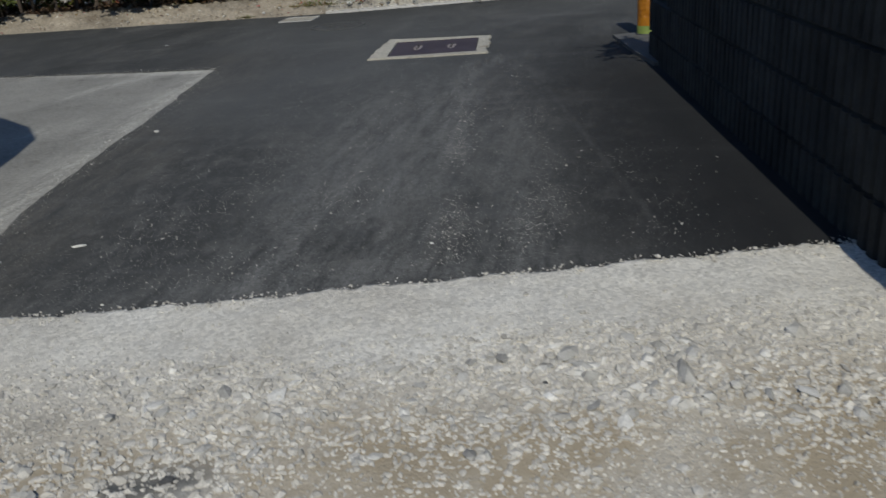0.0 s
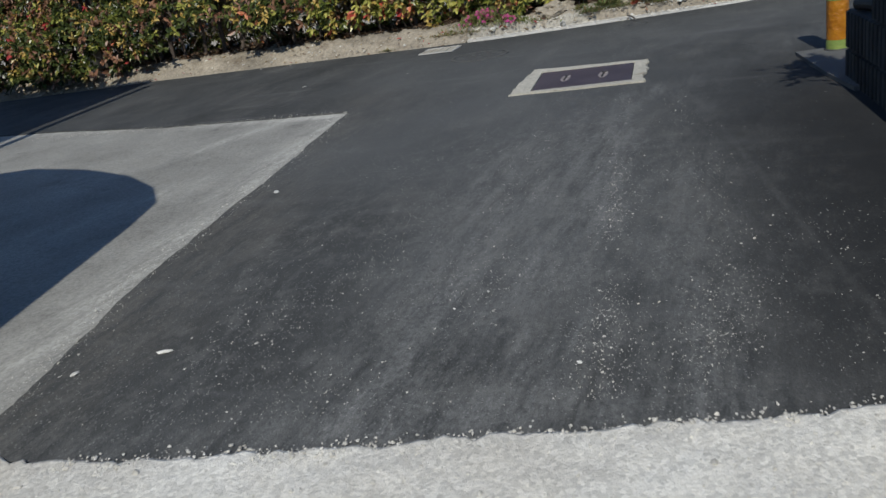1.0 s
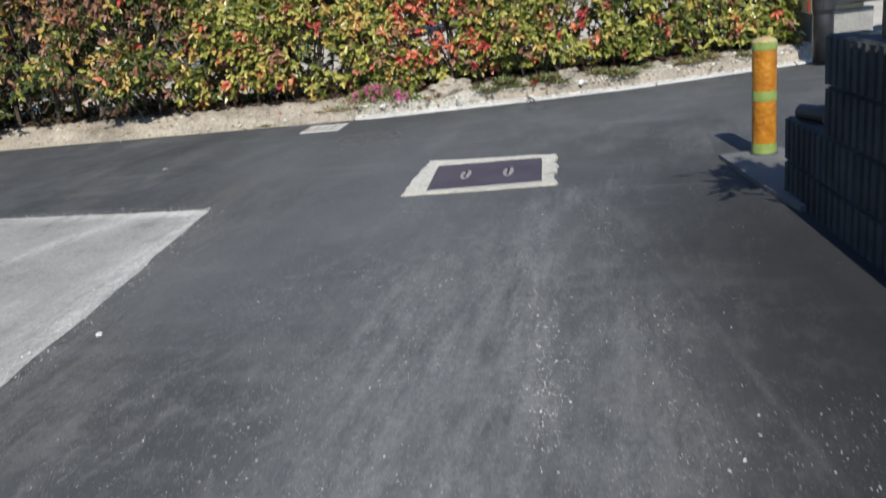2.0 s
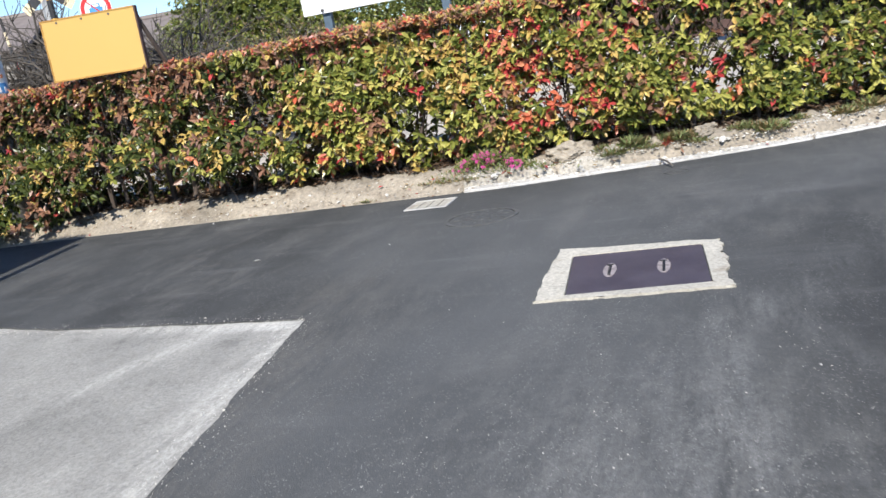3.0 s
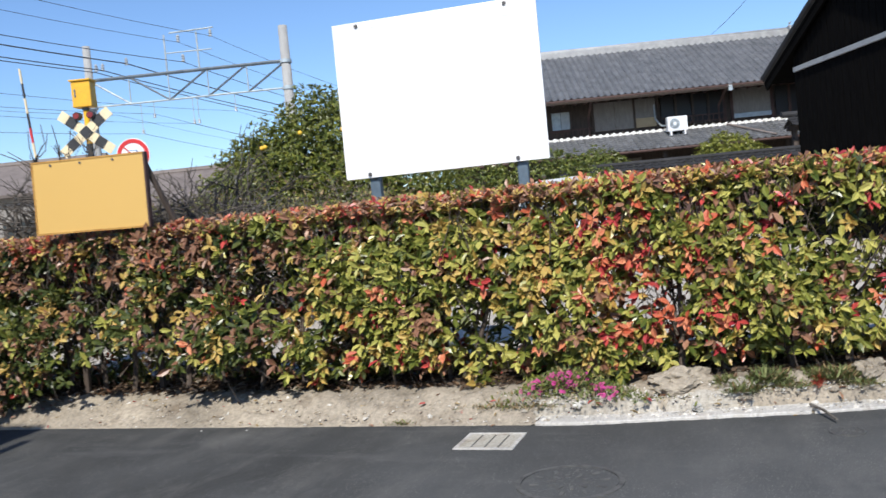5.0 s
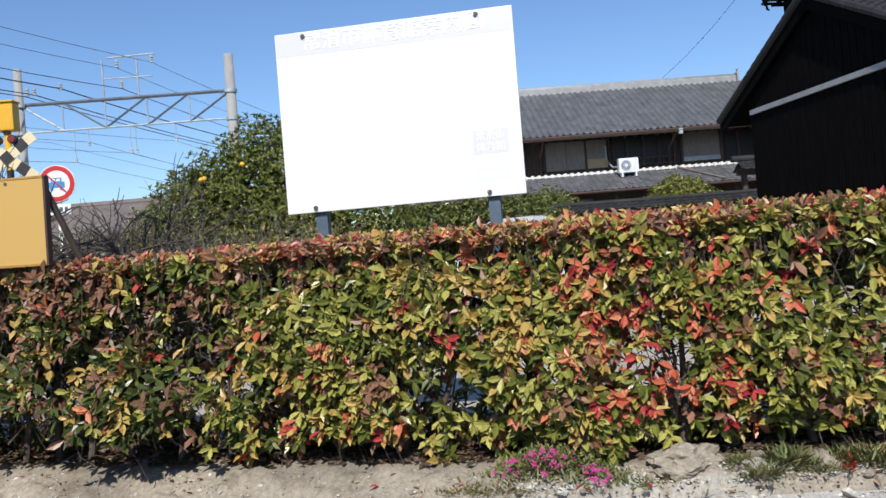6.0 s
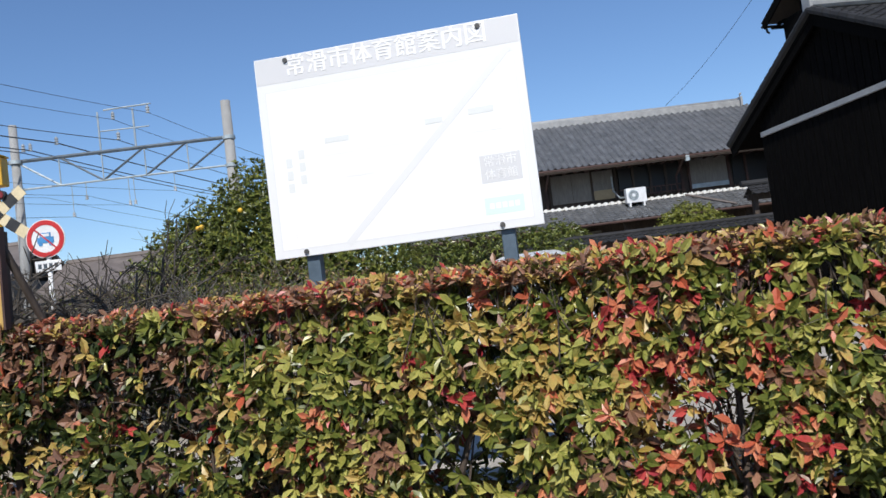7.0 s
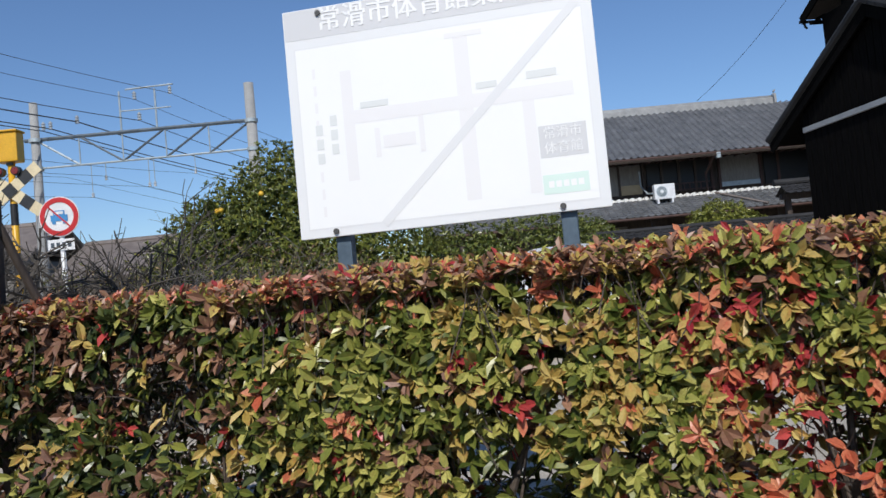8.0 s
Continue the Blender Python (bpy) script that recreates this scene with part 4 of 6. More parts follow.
        sprigs.append(leaves("leaf_sprig", b, al, up, sz, sz * 0.48, [mt], np.zeros(len(b), dtype=np.int32), rng))
    for i in rng.choice(len(pf), 220, replace=False):
        ob = part("leaf_sprig", sprigs[kind[i]], None, h)
        d = Vector(af[i]).to_track_quat("Z", "Y")
        ob.matrix_basis = Matrix.LocRotScale(Vector(pf[i]) + Vector((0, -0.03, 0.01)), d @ Euler((0, 0, rng.uniform(0, 6))).to_quaternion(), None)
    return h


build_hedge()


# ---- plants and stones on the bank ----
def tuft(name, label, category, x, off, w, d, hgt, count, mats, weights, seed, blade=0.0022):
    rng = np.random.default_rng(seed)
    y = edge(x) + off
    z = float(np.interp(off, offs, hts)) - 0.01
    px, py = rng.normal(0, w / 2.6, count), rng.normal(0, d / 2.6, count)
    base = np.stack((px, py, np.zeros(count)), 1)
    al = np.stack((px / w + rng.normal(0, 0.7, count), py / w + rng.normal(-0.2, 0.6, count), rng.uniform(0.1, 1.0, count)), 1)
    up = np.stack((rng.normal(0, 1, count), rng.normal(-1, 0.4, count), np.full(count, 0.3)), 1)
    ln = hgt * rng.uniform(0.4, 1.1, count) * np.exp(-((px / w) ** 2))
    kind = rng.choice(len(mats), count, p=weights)
    ob = part(name, leaves(name, base, al, up, ln, np.full(count, blade) + ln * 0.016, mats, kind, rng), None)
    ob.location = (x, y, z)
    return tagged(ob, label, category, "", "stuff")


for i, (tx, to, tw, dry) in enumerate([(-1.22, 0.34, 0.10, 0.2), (-1.12, 0.22, 0.16, 0.35), (-0.98, 0.33, 0.16, 0.2), (-0.86, 0.24, 0.18, 0.3), (-0.72, 0.36, 0.16, 0.2), (-0.60, 0.30, 0.14, 0.3), (-0.50, 0.22, 0.16, 0.4), (-0.12, 0.30, 0.18, 0.25),
                                         (0.05, 0.22, 0.18, 0.3), (0.24, 0.32, 0.16, 0.3), (0.62, 0.26, 0.20, 0.5), (0.80, 0.32, 0.18, 0.55), (1.15, 0.26, 0.16, 0.4)]):
    tuft("grass_tuft", "low olive grass tuft growing on the soil bank" if dry < 0.4 else "half-dry grass tuft growing on the soil bank", "grass", tx, to, tw, 0.13, 0.055 + 0.02 * (i % 3), 560, [GRASS, DRYGRASS], [1 - dry, dry], 120 + i)
tuft("red_weed", "small red-leaved weed beside the kerb", "weed", -0.71, 0.28, 0.035, 0.17, 0.05, 260, [LEAF_RED, LEAF_PINK], [0.5, 0.5], 25, 0.007)
tuft("grass_tuft", "tiny grass tuft at the asphalt edge", "grass", -3.15, 0.03, 0.16, 0.06, 0.05, 160, [GRASS, DRYGRASS], [0.6, 0.4], 26)
tuft("grass_tuft", "green grass patch at the end of the hedge", "grass", -8.9, 0.4, 0.6, 0.4, 0.14, 900, [GRASS, DRYGRASS], [0.85, 0.15], 27)
tuft("weed_patch", "sparse dry weeds on the bare bank", "weed", -2.45, 0.16, 0.5, 0.12, 0.05, 700, [GRASS, DRYGRASS], [0.4, 0.6], 28)


def moss_phlox():
    rng = np.random.default_rng(5)
    t = thing("moss_phlox", "flowering moss phlox cushion with bright pink petals on the bank", "flower", pose(-2.12, edge(-2.12) + 0.25, 0.09))
    n = 3200
    px, py = rng.normal(0, 0.23, n), rng.normal(0.05, 0.08, n)
    hh = 0.19 * np.exp(-(px / 0.3) ** 2)
    base = np.stack((px, py, hh * rng.uniform(0, 1, n)), 1)
    al = rng.normal(0, 0.6, (n, 3)) + np.array([[0, -0.2, 0.5]])
    up = rng.normal(0, 0.5, (n, 3)) + np.array([[0, -1.0, 0.5]])
    ln = rng.uniform(0.012, 0.045, n)
    tagged(part("leaves", leaves("leaves", base, al, up, ln, ln * 0.3, [LEAF_DARK, GRASS, DRYGRASS], rng.choice(3, n, p=[0.45, 0.4, 0.15]), rng), None, t), kind="stuff")
    me = bmesh.new()
    for k in range(5):
        a = k * math.tau / 5
        vs = [me.verts.new((r * math.cos(a + w), r * math.sin(a + w), zz)) for r, w, zz in ((0.001, 0, 0), (0.009, -0.45, 0.002), (0.013, 0, 0.001), (0.009, 0.45, 0.002))]
        me.faces.new(vs)
    flower = mesh_of(me, "blossom", PETAL)
    for i in range(96):
        g = (-0.20, -0.06, 0.03, 0.24)[i % 4]
        x, y = rng.normal(g, 0.038), rng.normal(-0.03 - 0.05 * (i % 4 == 3), 0.04)
        ob = part("blossom", flower, None, t)
        ob.matrix_basis = Matrix.LocRotScale((x, y, 0.16 * math.exp(-(x / 0.3) ** 2) * rng.uniform(0.3, 1.1) + 0.015), Euler((rng.uniform(0.3, 1.3), rng.normal(0, 0.4), rng.uniform(-0.5, 0.5))), Vector((1, 1, 1)) * rng.uniform(0.9, 1.7))


moss_phlox()


def rock(name, label, x, off, s, mt, seed, lift=0.0):
    bm = bmesh.new()
    bmesh.ops.create_icosphere(bm, subdivisions=4, radius=1.0)
    for v in bm.verts:
        v.co *= 1 + 0.5 * noise.noise(v.co * 1.3 + Vector((seed, 0, 0))) + 0.26 * noise.noise(v.co * 3.1 + Vector((0, seed, 0))) + 0.12 * noise.noise(v.co * 7 + Vector((0, 0, seed)))
        v.co = Vector((v.co.x * s[0], v.co.y * s[1], v.co.z * s[2]))
    ob = solid(name, bm, mt, label, "stone", pose(x, edge(x) + off, float(np.interp(off, offs, hts)) + s[2] * 0.25 + lift, 0, 0, seed * 40))
    return ob


rock("boulder", "pale lumpy stone half sunk in the soil bank", -1.48, 0.31, (0.20, 0.11, 0.075), SOIL, 1)
rock("boulder", "pale flat stone half sunk in the soil bank", -0.42, 0.34, (0.15, 0.08, 0.055), SOIL, 2)
rock("stone", "small whitish stone lying on the kerb", -1.37, 0.08, (0.032, 0.025, 0.026), STONE_OBJ, 3)
rock("boulder", "rounded grey boulder at the hedge end", -8.5, 0.15, (0.16, 0.13, 0.17), KERB, 4)
rock("stone", "small broken stone on the soil bank", -2.05, 0.14, (0.025, 0.02, 0.018), STONE_OBJ, 5)
rock("stone", "small broken stone on the soil bank", -0.3, 0.16, (0.03, 0.022, 0.02), STONE_OBJ, 6)


solid("stick", tube([(-0.77, 11.06, 0.035), (-0.71, 10.93, 0.036), (-0.655, 10.78, 0.022)], [0.009, 0.008, 0.006], 7), TWIG, "dark broken stick lying across the kerb", "stick")


def bank_litter():
    rng = np.random.default_rng(12)
    n = 3200
    x = rng.uniform(-8.2, 2.2, n)
    o = rng.uniform(0.0, 0.32, n)
    z = np.interp(o, offs, hts)
    y = np.interp(x, EDGE_X, EDGE_Y) + o
    s = rng.lognormal(-5.0, 0.5, n) * 0.9
    v, f = lumps(np.stack((x, y, z + s * 0.15), 1), s, rng)
    # pale rubble along the back of the kerb
    m = 3400
    kx = rng.uniform(-2.35, 2.6, m)
    ko = np.abs(rng.normal(0.17, 0.09, m))
    ks = rng.lognormal(-4.85, 0.5, m)
    kv, kf = lumps(np.stack((kx, np.interp(kx, EDGE_X, EDGE_Y) + ko, np.where(ko < 0.16, 0.014, np.interp(ko, offs, hts)) + ks * 0.1), 1), ks, rng)
    tagged(new("kerb_rubble", raw("kerb_rubble", kv, kf, [STONE])), "pale crumbled concrete along the kerb", "rubble", "", "stuff")
    tagged(new("bank_clods", raw("bank_clods", v, f, [SOIL, STONE], (rng.random(n) < 0.25).repeat(20))), "soil clods and small stones littering the bank", "soil", "", "stuff")
    # dark dead leaves, added to deepen the shade under and behind the hedge
    n = 13000
    x = rng.uniform(-8.3, 1.6, n)
    o = np.where(rng.random(n) < 0.55, np.clip(rng.normal(0.60, 0.12, n), 0.37 + 0.06 * rng.random(n), 1.2), rng.uniform(0.7, 2.05, n))
    base = np.stack((x, np.interp(x, EDGE_X, EDGE_Y) + o, np.where(o < 1.25, np.interp(o, offs, hts), 0.09) + 0.012 + rng.uniform(0, 0.02, n)), 1)
    al = np.stack((rng.normal(0, 1, n), rng.normal(0, 1, n), rng.normal(0, 0.12, n)), 1)
    up = np.stack((rng.normal(0, 0.3, n), rng.normal(0, 0.3, n), np.ones(n)), 1)
    ln = rng.uniform(0.035, 0.075, n)
    me = leaves("shade_litter", base, al, up, ln, ln * 0.45, [LITTER], np.zeros(n, dtype=np.int32), rng)
    tagged(new("shade_litter", me), "brown dead leaves added to deepen the shade under the hedge", "leaf litter", "", "stuff")
    n = 170
    x = rng.uniform(-8.2, 1.5, n)
    o = rng.uniform(-0.03, 0.3, n)
    base = np.stack((x, np.interp(x, EDGE_X, EDGE_Y) + o, np.interp(o, offs, hts) + 0.014), 1)
    al = np.stack((rng.normal(0, 1, n), rng.normal(0, 1, n), rng.normal(0, 0.15, n)), 1)
    up = np.stack((rng.normal(0, 0.3, n), rng.normal(0, 0.3, n), np.ones(n)), 1)
    ln = rng.uniform(0.02, 0.06, n)
    me = leaves("fallen_leaves", base, al, up, ln, ln * 0.4, [LEAF_BRONZE, LEAF_RED, DRYGRASS], rng.choice(3, n, p=[0.4, 0.15, 0.45]), rng)
    tagged(new("fallen_leaves", me), "dry fallen leaves on the soil bank", "leaf litter", "", "stuff")


bank_litter()


# ---- information board ----
def map_board():
    a, b = Vector((-3.772, 11.548, 0)), Vector((-2.286, 11.757, 0))
    d = (b - a).normalized()
    m = Matrix(((d.x, -d.y, 0, a.x), (d.y, d.x, 0, a.y), (0, 0, 1, 0), (0, 0, 0, 1)))
    t = thing("map_board", "white guide map board with glare-paled print on two blue-grey steel posts", "sign board", m)
    W, z0, z1 = 1.50, 1.618, 2.752
    panel = part("panel", box((W / 2, 0, (z0 + z1) / 2), (W, 0.03, z1 - z0), 0.003), BOARD_MARGIN, t)
    f = -0.0156

    def flat(name, x0, x1, y0, y1, mt, lift=0.0, turn=0, label=""):
        bm = box((0, 0, 0), (x1 - x0, 0.0006, y1 - y0), 0, pose((x0 + x1) / 2, f - lift * 0.5, (y0 + y1) / 2, 0, turn, 0))
        return part(name, bm, mt, panel, label)

    def text(body, x, z, size, mt, lift):
        cu = bpy.data.curves.new("lettering", "FONT")
        cu.body, cu.size, cu.extrude, cu.align_x, cu.align_y = body, size, 0.0003, "CENTER", "CENTER"
        tmp = bpy.data.objects.new("lettering", cu)
        scene.collection.objects.link(tmp)
        me = bpy.data.meshes.new_from_object(tmp.evaluated_get(bpy.context.evaluated_depsgraph_get()))
        bpy.data.objects.remove(tmp)
        me.materials.clear()
        me.materials.append(mt)
        ob = part("lettering", me, None, panel)
        ob.matrix_basis = pose(x, f - lift, z, 90, 0, 0)
        return ob

    flat("header_band", 0.006, W - 0.006, z1 - 0.150, z1 - 0.004, BOARD_HEAD, 0, 0, "grey header band paled by painted glare")
    for dx in (-0.002, 0.002):
        text("常滑市体育館案内図", W / 2 + dx, z1 - 0.073, 0.128, BOARD_WHITE, 0.002 + dx * 0.1)
    flat("map_field", 0.045, W - 0.045, z0 + 0.04, z1 - 0.193, BOARD_WHITE, -0.0004, 0, "white map field")
    # thin border round the map
    for x0, x1, y0, y1 in ((0.045, W - 0.045, z0 + 0.04, z0 + 0.047), (0.045, W - 0.045, z1 - 0.20, z1 - 0.193), (0.045, 0.052, z0 + 0.047, z1 - 0.2), (W - 0.052, W - 0.045, z0 + 0.047, z1 - 0.2)):
        flat("border_line", x0, x1, y0, y1, BOARD_GREY)
    flat("map_road", 0.27, 0.325, z0 + 0.26, z0 + 0.80, BOARD_ROAD)
    flat("map_road", 0.84, 0.91, z0 + 0.10, z0 + 0.90, BOARD_ROAD, 0.0004)
    flat("map_road", 1.14, 1.195, z0 + 0.10, z0 + 0.56, BOARD_ROAD, 0.0008)
    flat("map_road", 0.32, 1.38, z0 + 0.535, z0 + 0.60, BOARD_ROAD, 0.0012)
    flat("map_road", 0.80, 0.98, z0 + 0.88, z0 + 0.905, BOARD_ROAD, 0.0016)
    flat("map_railway", 0.245, 1.615, z0 + 0.48, z0 + 0.52, BOARD_GREY, 0.002, -43)
    for x0, x1, y0, y1 in ((0.46, 0.62, z0 + 0.40, z0 + 0.46), (0.42, 0.445, z0 + 0.36, z0 + 0.50), (0.64, 0.665, z0 + 0.36, z0 + 0.54)):
        flat("map_building", x0, x1, y0, y1, BOARD_ROAD, 0.0024)
    for x0, x1, y0, y1 in ((0.36, 0.50, z0 + 0.605, z0 + 0.635), (0.93, 1.03, z0 + 0.62, z0 + 0.65), (1.17, 1.31, z0 + 0.635, z0 + 0.67)):
        flat("place_label", x0, x1, y0, y1, BOARD_MARK, 0.0024)
    for i in range(9):
        flat("side_bar", 0.13, 0.145, z0 + 0.10 + i * 0.085, z0 + 0.15 + i * 0.085, BOARD_ROAD, 0.0004)
    for y in (0.36, 0.43, 0.50):
        flat("side_label", 0.125, 0.16, z0 + y, z0 + y + 0.05, BOARD_MARK, 0.0028)
        flat("side_label", 0.20, 0.235, z0 + y + 0.04, z0 + y + 0.09, BOARD_MARK, 0.0028)
    flat("name_box", 1.20, 1.42, z0 + 0.255, z0 + 0.405, BOARD_HEAD, 0.0012, 0, "grey box")
    text("常滑市", 1.31, z0 + 0.365, 0.06, BOARD_WHITE, 0.0026)
    text("体育館", 1.31, z0 + 0.295, 0.06, BOARD_WHITE, 0.0026)
    flat("green_box", 1.20, 1.41, z0 + 0.085, z0 + 0.175, BOARD_GREEN, 0.0012, 0, "green box paled by painted glare")
    for i in range(5):
        flat("place_label", 1.225 + i * 0.034, 1.25 + i * 0.034, z0 + 0.115, z0 + 0.145, BOARD_WHITE, 0.002)
    for px in (0.205, 1.30):
        post = part("post", box((px, 0.055, 1.35), (0.075, 0.075, 2.56), 0.006), STEEL_BLUE, t)
        for z in (z0 + 0.025, z1 - 0.03):
            bm = disc(0.014, 0.012, 16, pose(px - 0.02, f - 0.004, z, 90, 0, 0))
            part("bolt", bm, IRON, t)


map_board()


def yellow_board():
    t = thing("back_board", "blank weathered yellow sign board on a leaning dark post", "sign board", pose(-5.56, 10.86, 1.70, 0, 1.0, 9.5))
    part("panel", box((0, 0, 0), (0.93, 0.02, 0.55), 0.004), YELLOW_SIGN, t)
    part("edge_strip", box((0.472, 0.012, 0), (0.014, 0.045, 0.55), 0.002), BROWN, t)
    for c, w in (((0, -0.011, 0.268), (0.93, 0.006, 0.014)), ((0, -0.011, -0.268), (0.93, 0.006, 0.014)), ((-0.458, -0.011, 0), (0.014, 0.006, 0.52))):
        part("rim", box(c, w, 0.001), YELLOW_EDGE, t, "rusty folded edge")
    part("brace", tube([(0.44, 0.05, 0.20), (0.56, 0.2, -0.25), (0.60, 0.36, -0.6)], 0.022, 8), TIMBER, t)
    for x in (-0.35, 0.30):
        part("post", box((x, 0.26, -0.66), (0.04, 0.04, 1.9), 0.004), TIMBER, t)
        part("arm", box((x, 0.13, 0.1), (0.03, 0.26, 0.03), 0.003), TIMBER, t)
    for x in (-0.30, -0.05, 0.22):
        part("bolt", disc(0.010, 0.008, 12, pose(x, -0.012, 0.24, 90, 0, 0)), IRON, t)


yellow_board()


def utility_pole():
    r = 0.184
    t = thing("utility_pole", "grey concrete utility pole wrapped with a white clinic poster", "utility pole", pose(-7.15, 11.09, 0))
    smooth(part("shaft", tube([(0, 0, -0.1), (0, 0, 3), (0, 0, 6), (0, 0, 10)], [r, r * 0.95, r * 0.87, r * 0.76], 28), POLE, t))
    # direction of the poster's face
    look_az = math.atan2(5.9 - 11.09, -0.7 + 7.11)
    bm = bmesh.new()
    rows = []
    for k in range(17):
        z = 1.42 + k * 0.1
        cut = -0.62 + 0.07 * noise.noise((z * 5, 1.0, 0)) - (0.8 if z > 2.7 else 0)
        rr = r * (1 - 0.017 * z) + 0.004
        rows.append([bm.verts.new((rr * math.cos(look_az + a), rr * math.sin(look_az + a), z)) for a in np.linspace(cut, 1.95, 22)])
    for a, b in zip(rows, rows[1:]):
        for k in range(21):
            bm.faces.new((a[k], a[k + 1], b[k + 1], b[k]))
    bmesh.ops.solidify(bm, geom=bm.faces[:], thickness=0.002)
    wrap = smooth(part("poster", bm, WRAP, t, "white wrapped poster with a torn edge"))

    def turned(az, z):
        return pose(0, 0, z) @ Matrix.Rotation(look_az + az + math.pi / 2, 4, "Z")

    def on(az, z, w, hgt, mt, name):
        part(name, box((0, -r * 0.975 - (0.008 if mt is SIGN_WHITE else 0.005), 0), (w, 0.004, hgt), 0, turned(az, z)), mt, wrap)

    for i, kana in enumerate("クリニック"):
        cu = bpy.data.curves.new("lettering", "FONT")
        cu.body, cu.size, cu.extrude, cu.align_x, cu.align_y = kana, 0.088 if kana != "ッ" else 0.075, 0.0005, "CENTER", "CENTER"
        cu.offset = 0.0025
        tmp = bpy.data.objects.new("lettering", cu)
        scene.collection.objects.link(tmp)
        me = bpy.data.meshes.new_from_object(tmp.evaluated_get(bpy.context.evaluated_depsgraph_get()))
        bpy.data.objects.remove(tmp)
        me.materials.clear()
        me.materials.append(INK)
        ob = part("lettering", me, None, wrap)
        ob.matrix_basis = turned(-0.05, 2.486 - i * 0.097) @ pose(0, -r * 0.975 - 0.008, 0, 90, 0, 0)
    for i in range(8):
        on(0.74, 2.47 - i * 0.091, 0.012, 0.062 if i != 1 else 0.075, INK, "character_bar")
        if i != 1:
            on(0.74, 2.48 - i * 0.091, 0.05, 0.012, INK, "character_bar")
    for i in range(4):
        for z in (2.92, 2.83):
            on(-0.7 + 0.38 * i, z, 0.045, 0.05, CERAMIC, "character_bar")
    # plain oval mark over the lettering
    for az, z, a, b, mt in ((0.02, 2.676, 0.05, 0.068, INK), (0.02, 2.676, 0.044, 0.061, WRAP), (-0.05, 2.665, 0.018, 0.024, TEAL), (0.14, 2.69, 0.015, 0.02, TEAL), (0.12, 2.645, 0.014, 0.018, LEAF_PINK)):
        lift = 0.008 + 0.002 * (mt is WRAP) + 0.004 * (mt in (TEAL, LEAF_PINK))
        part("oval_mark", disc(1.0, 0.002, 24, turned(az, z) @ pose(0, -r * 0.975 - lift, 0, 90, 0, 0) @ Matrix.Diagonal((a, b, 1, 1))), mt, wrap)
    for i in range(4):
        on(-0.12 + 0.27 * i, 1.68, 0.036, 0.034, LEAF_PINK, "character_bar")
        on(-0.02 + 0.27 * i, 1.615, 0.036, 0.034, LEAF_PINK, "character_bar")
    for i in range(5):
        on(0.0 + 0.22 * i, 1.50, 0.043, 0.10, SIGN_BLUE, "blue_plate")
    for i in range(3):
        on(0.1 + 0.36 * i, 1.485, 0.026, 0.05, SIGN_WHITE, "character_bar")


utility_pole()


# ---- beyond the hedge: level crossing, railway, trees ----
def facing(x, y, z=0.0, yaw=19.3):
    return pose(x, y, z, 0, 0, yaw)


def crossing_signal():
    t = thing("crossing_signal", "railway crossing signal with black and cream crossed boards", "crossing signal", facing(-12.57, 18.16))
    smooth(part("pole", tube([(0, 0.08, 0), (0, 0.08, 4.1)], 0.055, 16), SIGN_YELLOW, t))
    for z in (0.6, 1.4, 2.2, 3.0):
        part("black_ring", tube([(0, 0.08, z), (0, 0.08, z + 0.35)], 0.058, 16), BLACK, t)
    for s, lift in ((1, 0.0), (-1, -0.014)):
        arm = part("crossed_board", box((0, lift, 0), (1.20, 0.012, 0.19), 0.002, pose(0, 0, 3.55, 0, 38 * s, 0)), SIGN_CREAM, t)
        for x in (-0.33, 0.0, 0.33):
            if x == 0.0 and s == 1:
                continue
            part("black_patch", box((x, lift - 0.008, 0), (0.19, 0.006, 0.19), 0, pose(0, 0, 3.55, 0, 38 * s, 0)), BLACK, arm)
    alarm = part("alarm_box", box((0, 0.06, 4.26), (0.36, 0.25, 0.48), 0.02), SIGN_YELLOW, t, "yellow alarm box")
    part("lid", box((0, 0.05, 4.515), (0.40, 0.30, 0.03), 0.008), SIGN_YELLOW, alarm)
    part("latch", box((-0.11, -0.075, 4.28), (0.025, 0.02, 0.14), 0.004), DARKSTEEL, alarm, "dark latch")
    part("bracket", box((0, 0.07, 4.0), (0.10, 0.10, 0.06), 0.006), DARKSTEEL, t)
    for x in (-0.13, 0.13):
        lamp = part("lamp", disc(0.075, 0.10, 20, pose(x, -0.02, 3.86, 90, 0, 0)), BLACK, t)
        part("lens", disc(0.055, 0.02, 20, pose(x, -0.08, 3.86, 90, 0, 0)), LAMP_RED, lamp, "dim red lens")


crossing_signal()


def barrier_arm():
    t = thing("barrier_arm", "raised striped crossing barrier arm", "barrier", facing(-13.5, 17.84))
    part("stand", box((0, 0, 0.5), (0.3, 0.3, 1.0), 0.02), SIGN_YELLOW, t)
    a, b = Vector((0.14, 0, 0.95)), Vector((-0.16, 0, 4.85))
    n = 14
    for i in range(n):
        mt = (BLACK, SIGN_CREAM, BLACK, SIGN_CREAM, SIGN_RED)[i % 5]
        part("stripe", tube([a.lerp(b, i / n), a.lerp(b, (i + 1) / n)], 0.032 - 0.0008 * i, 10), mt, t)


barrier_arm()


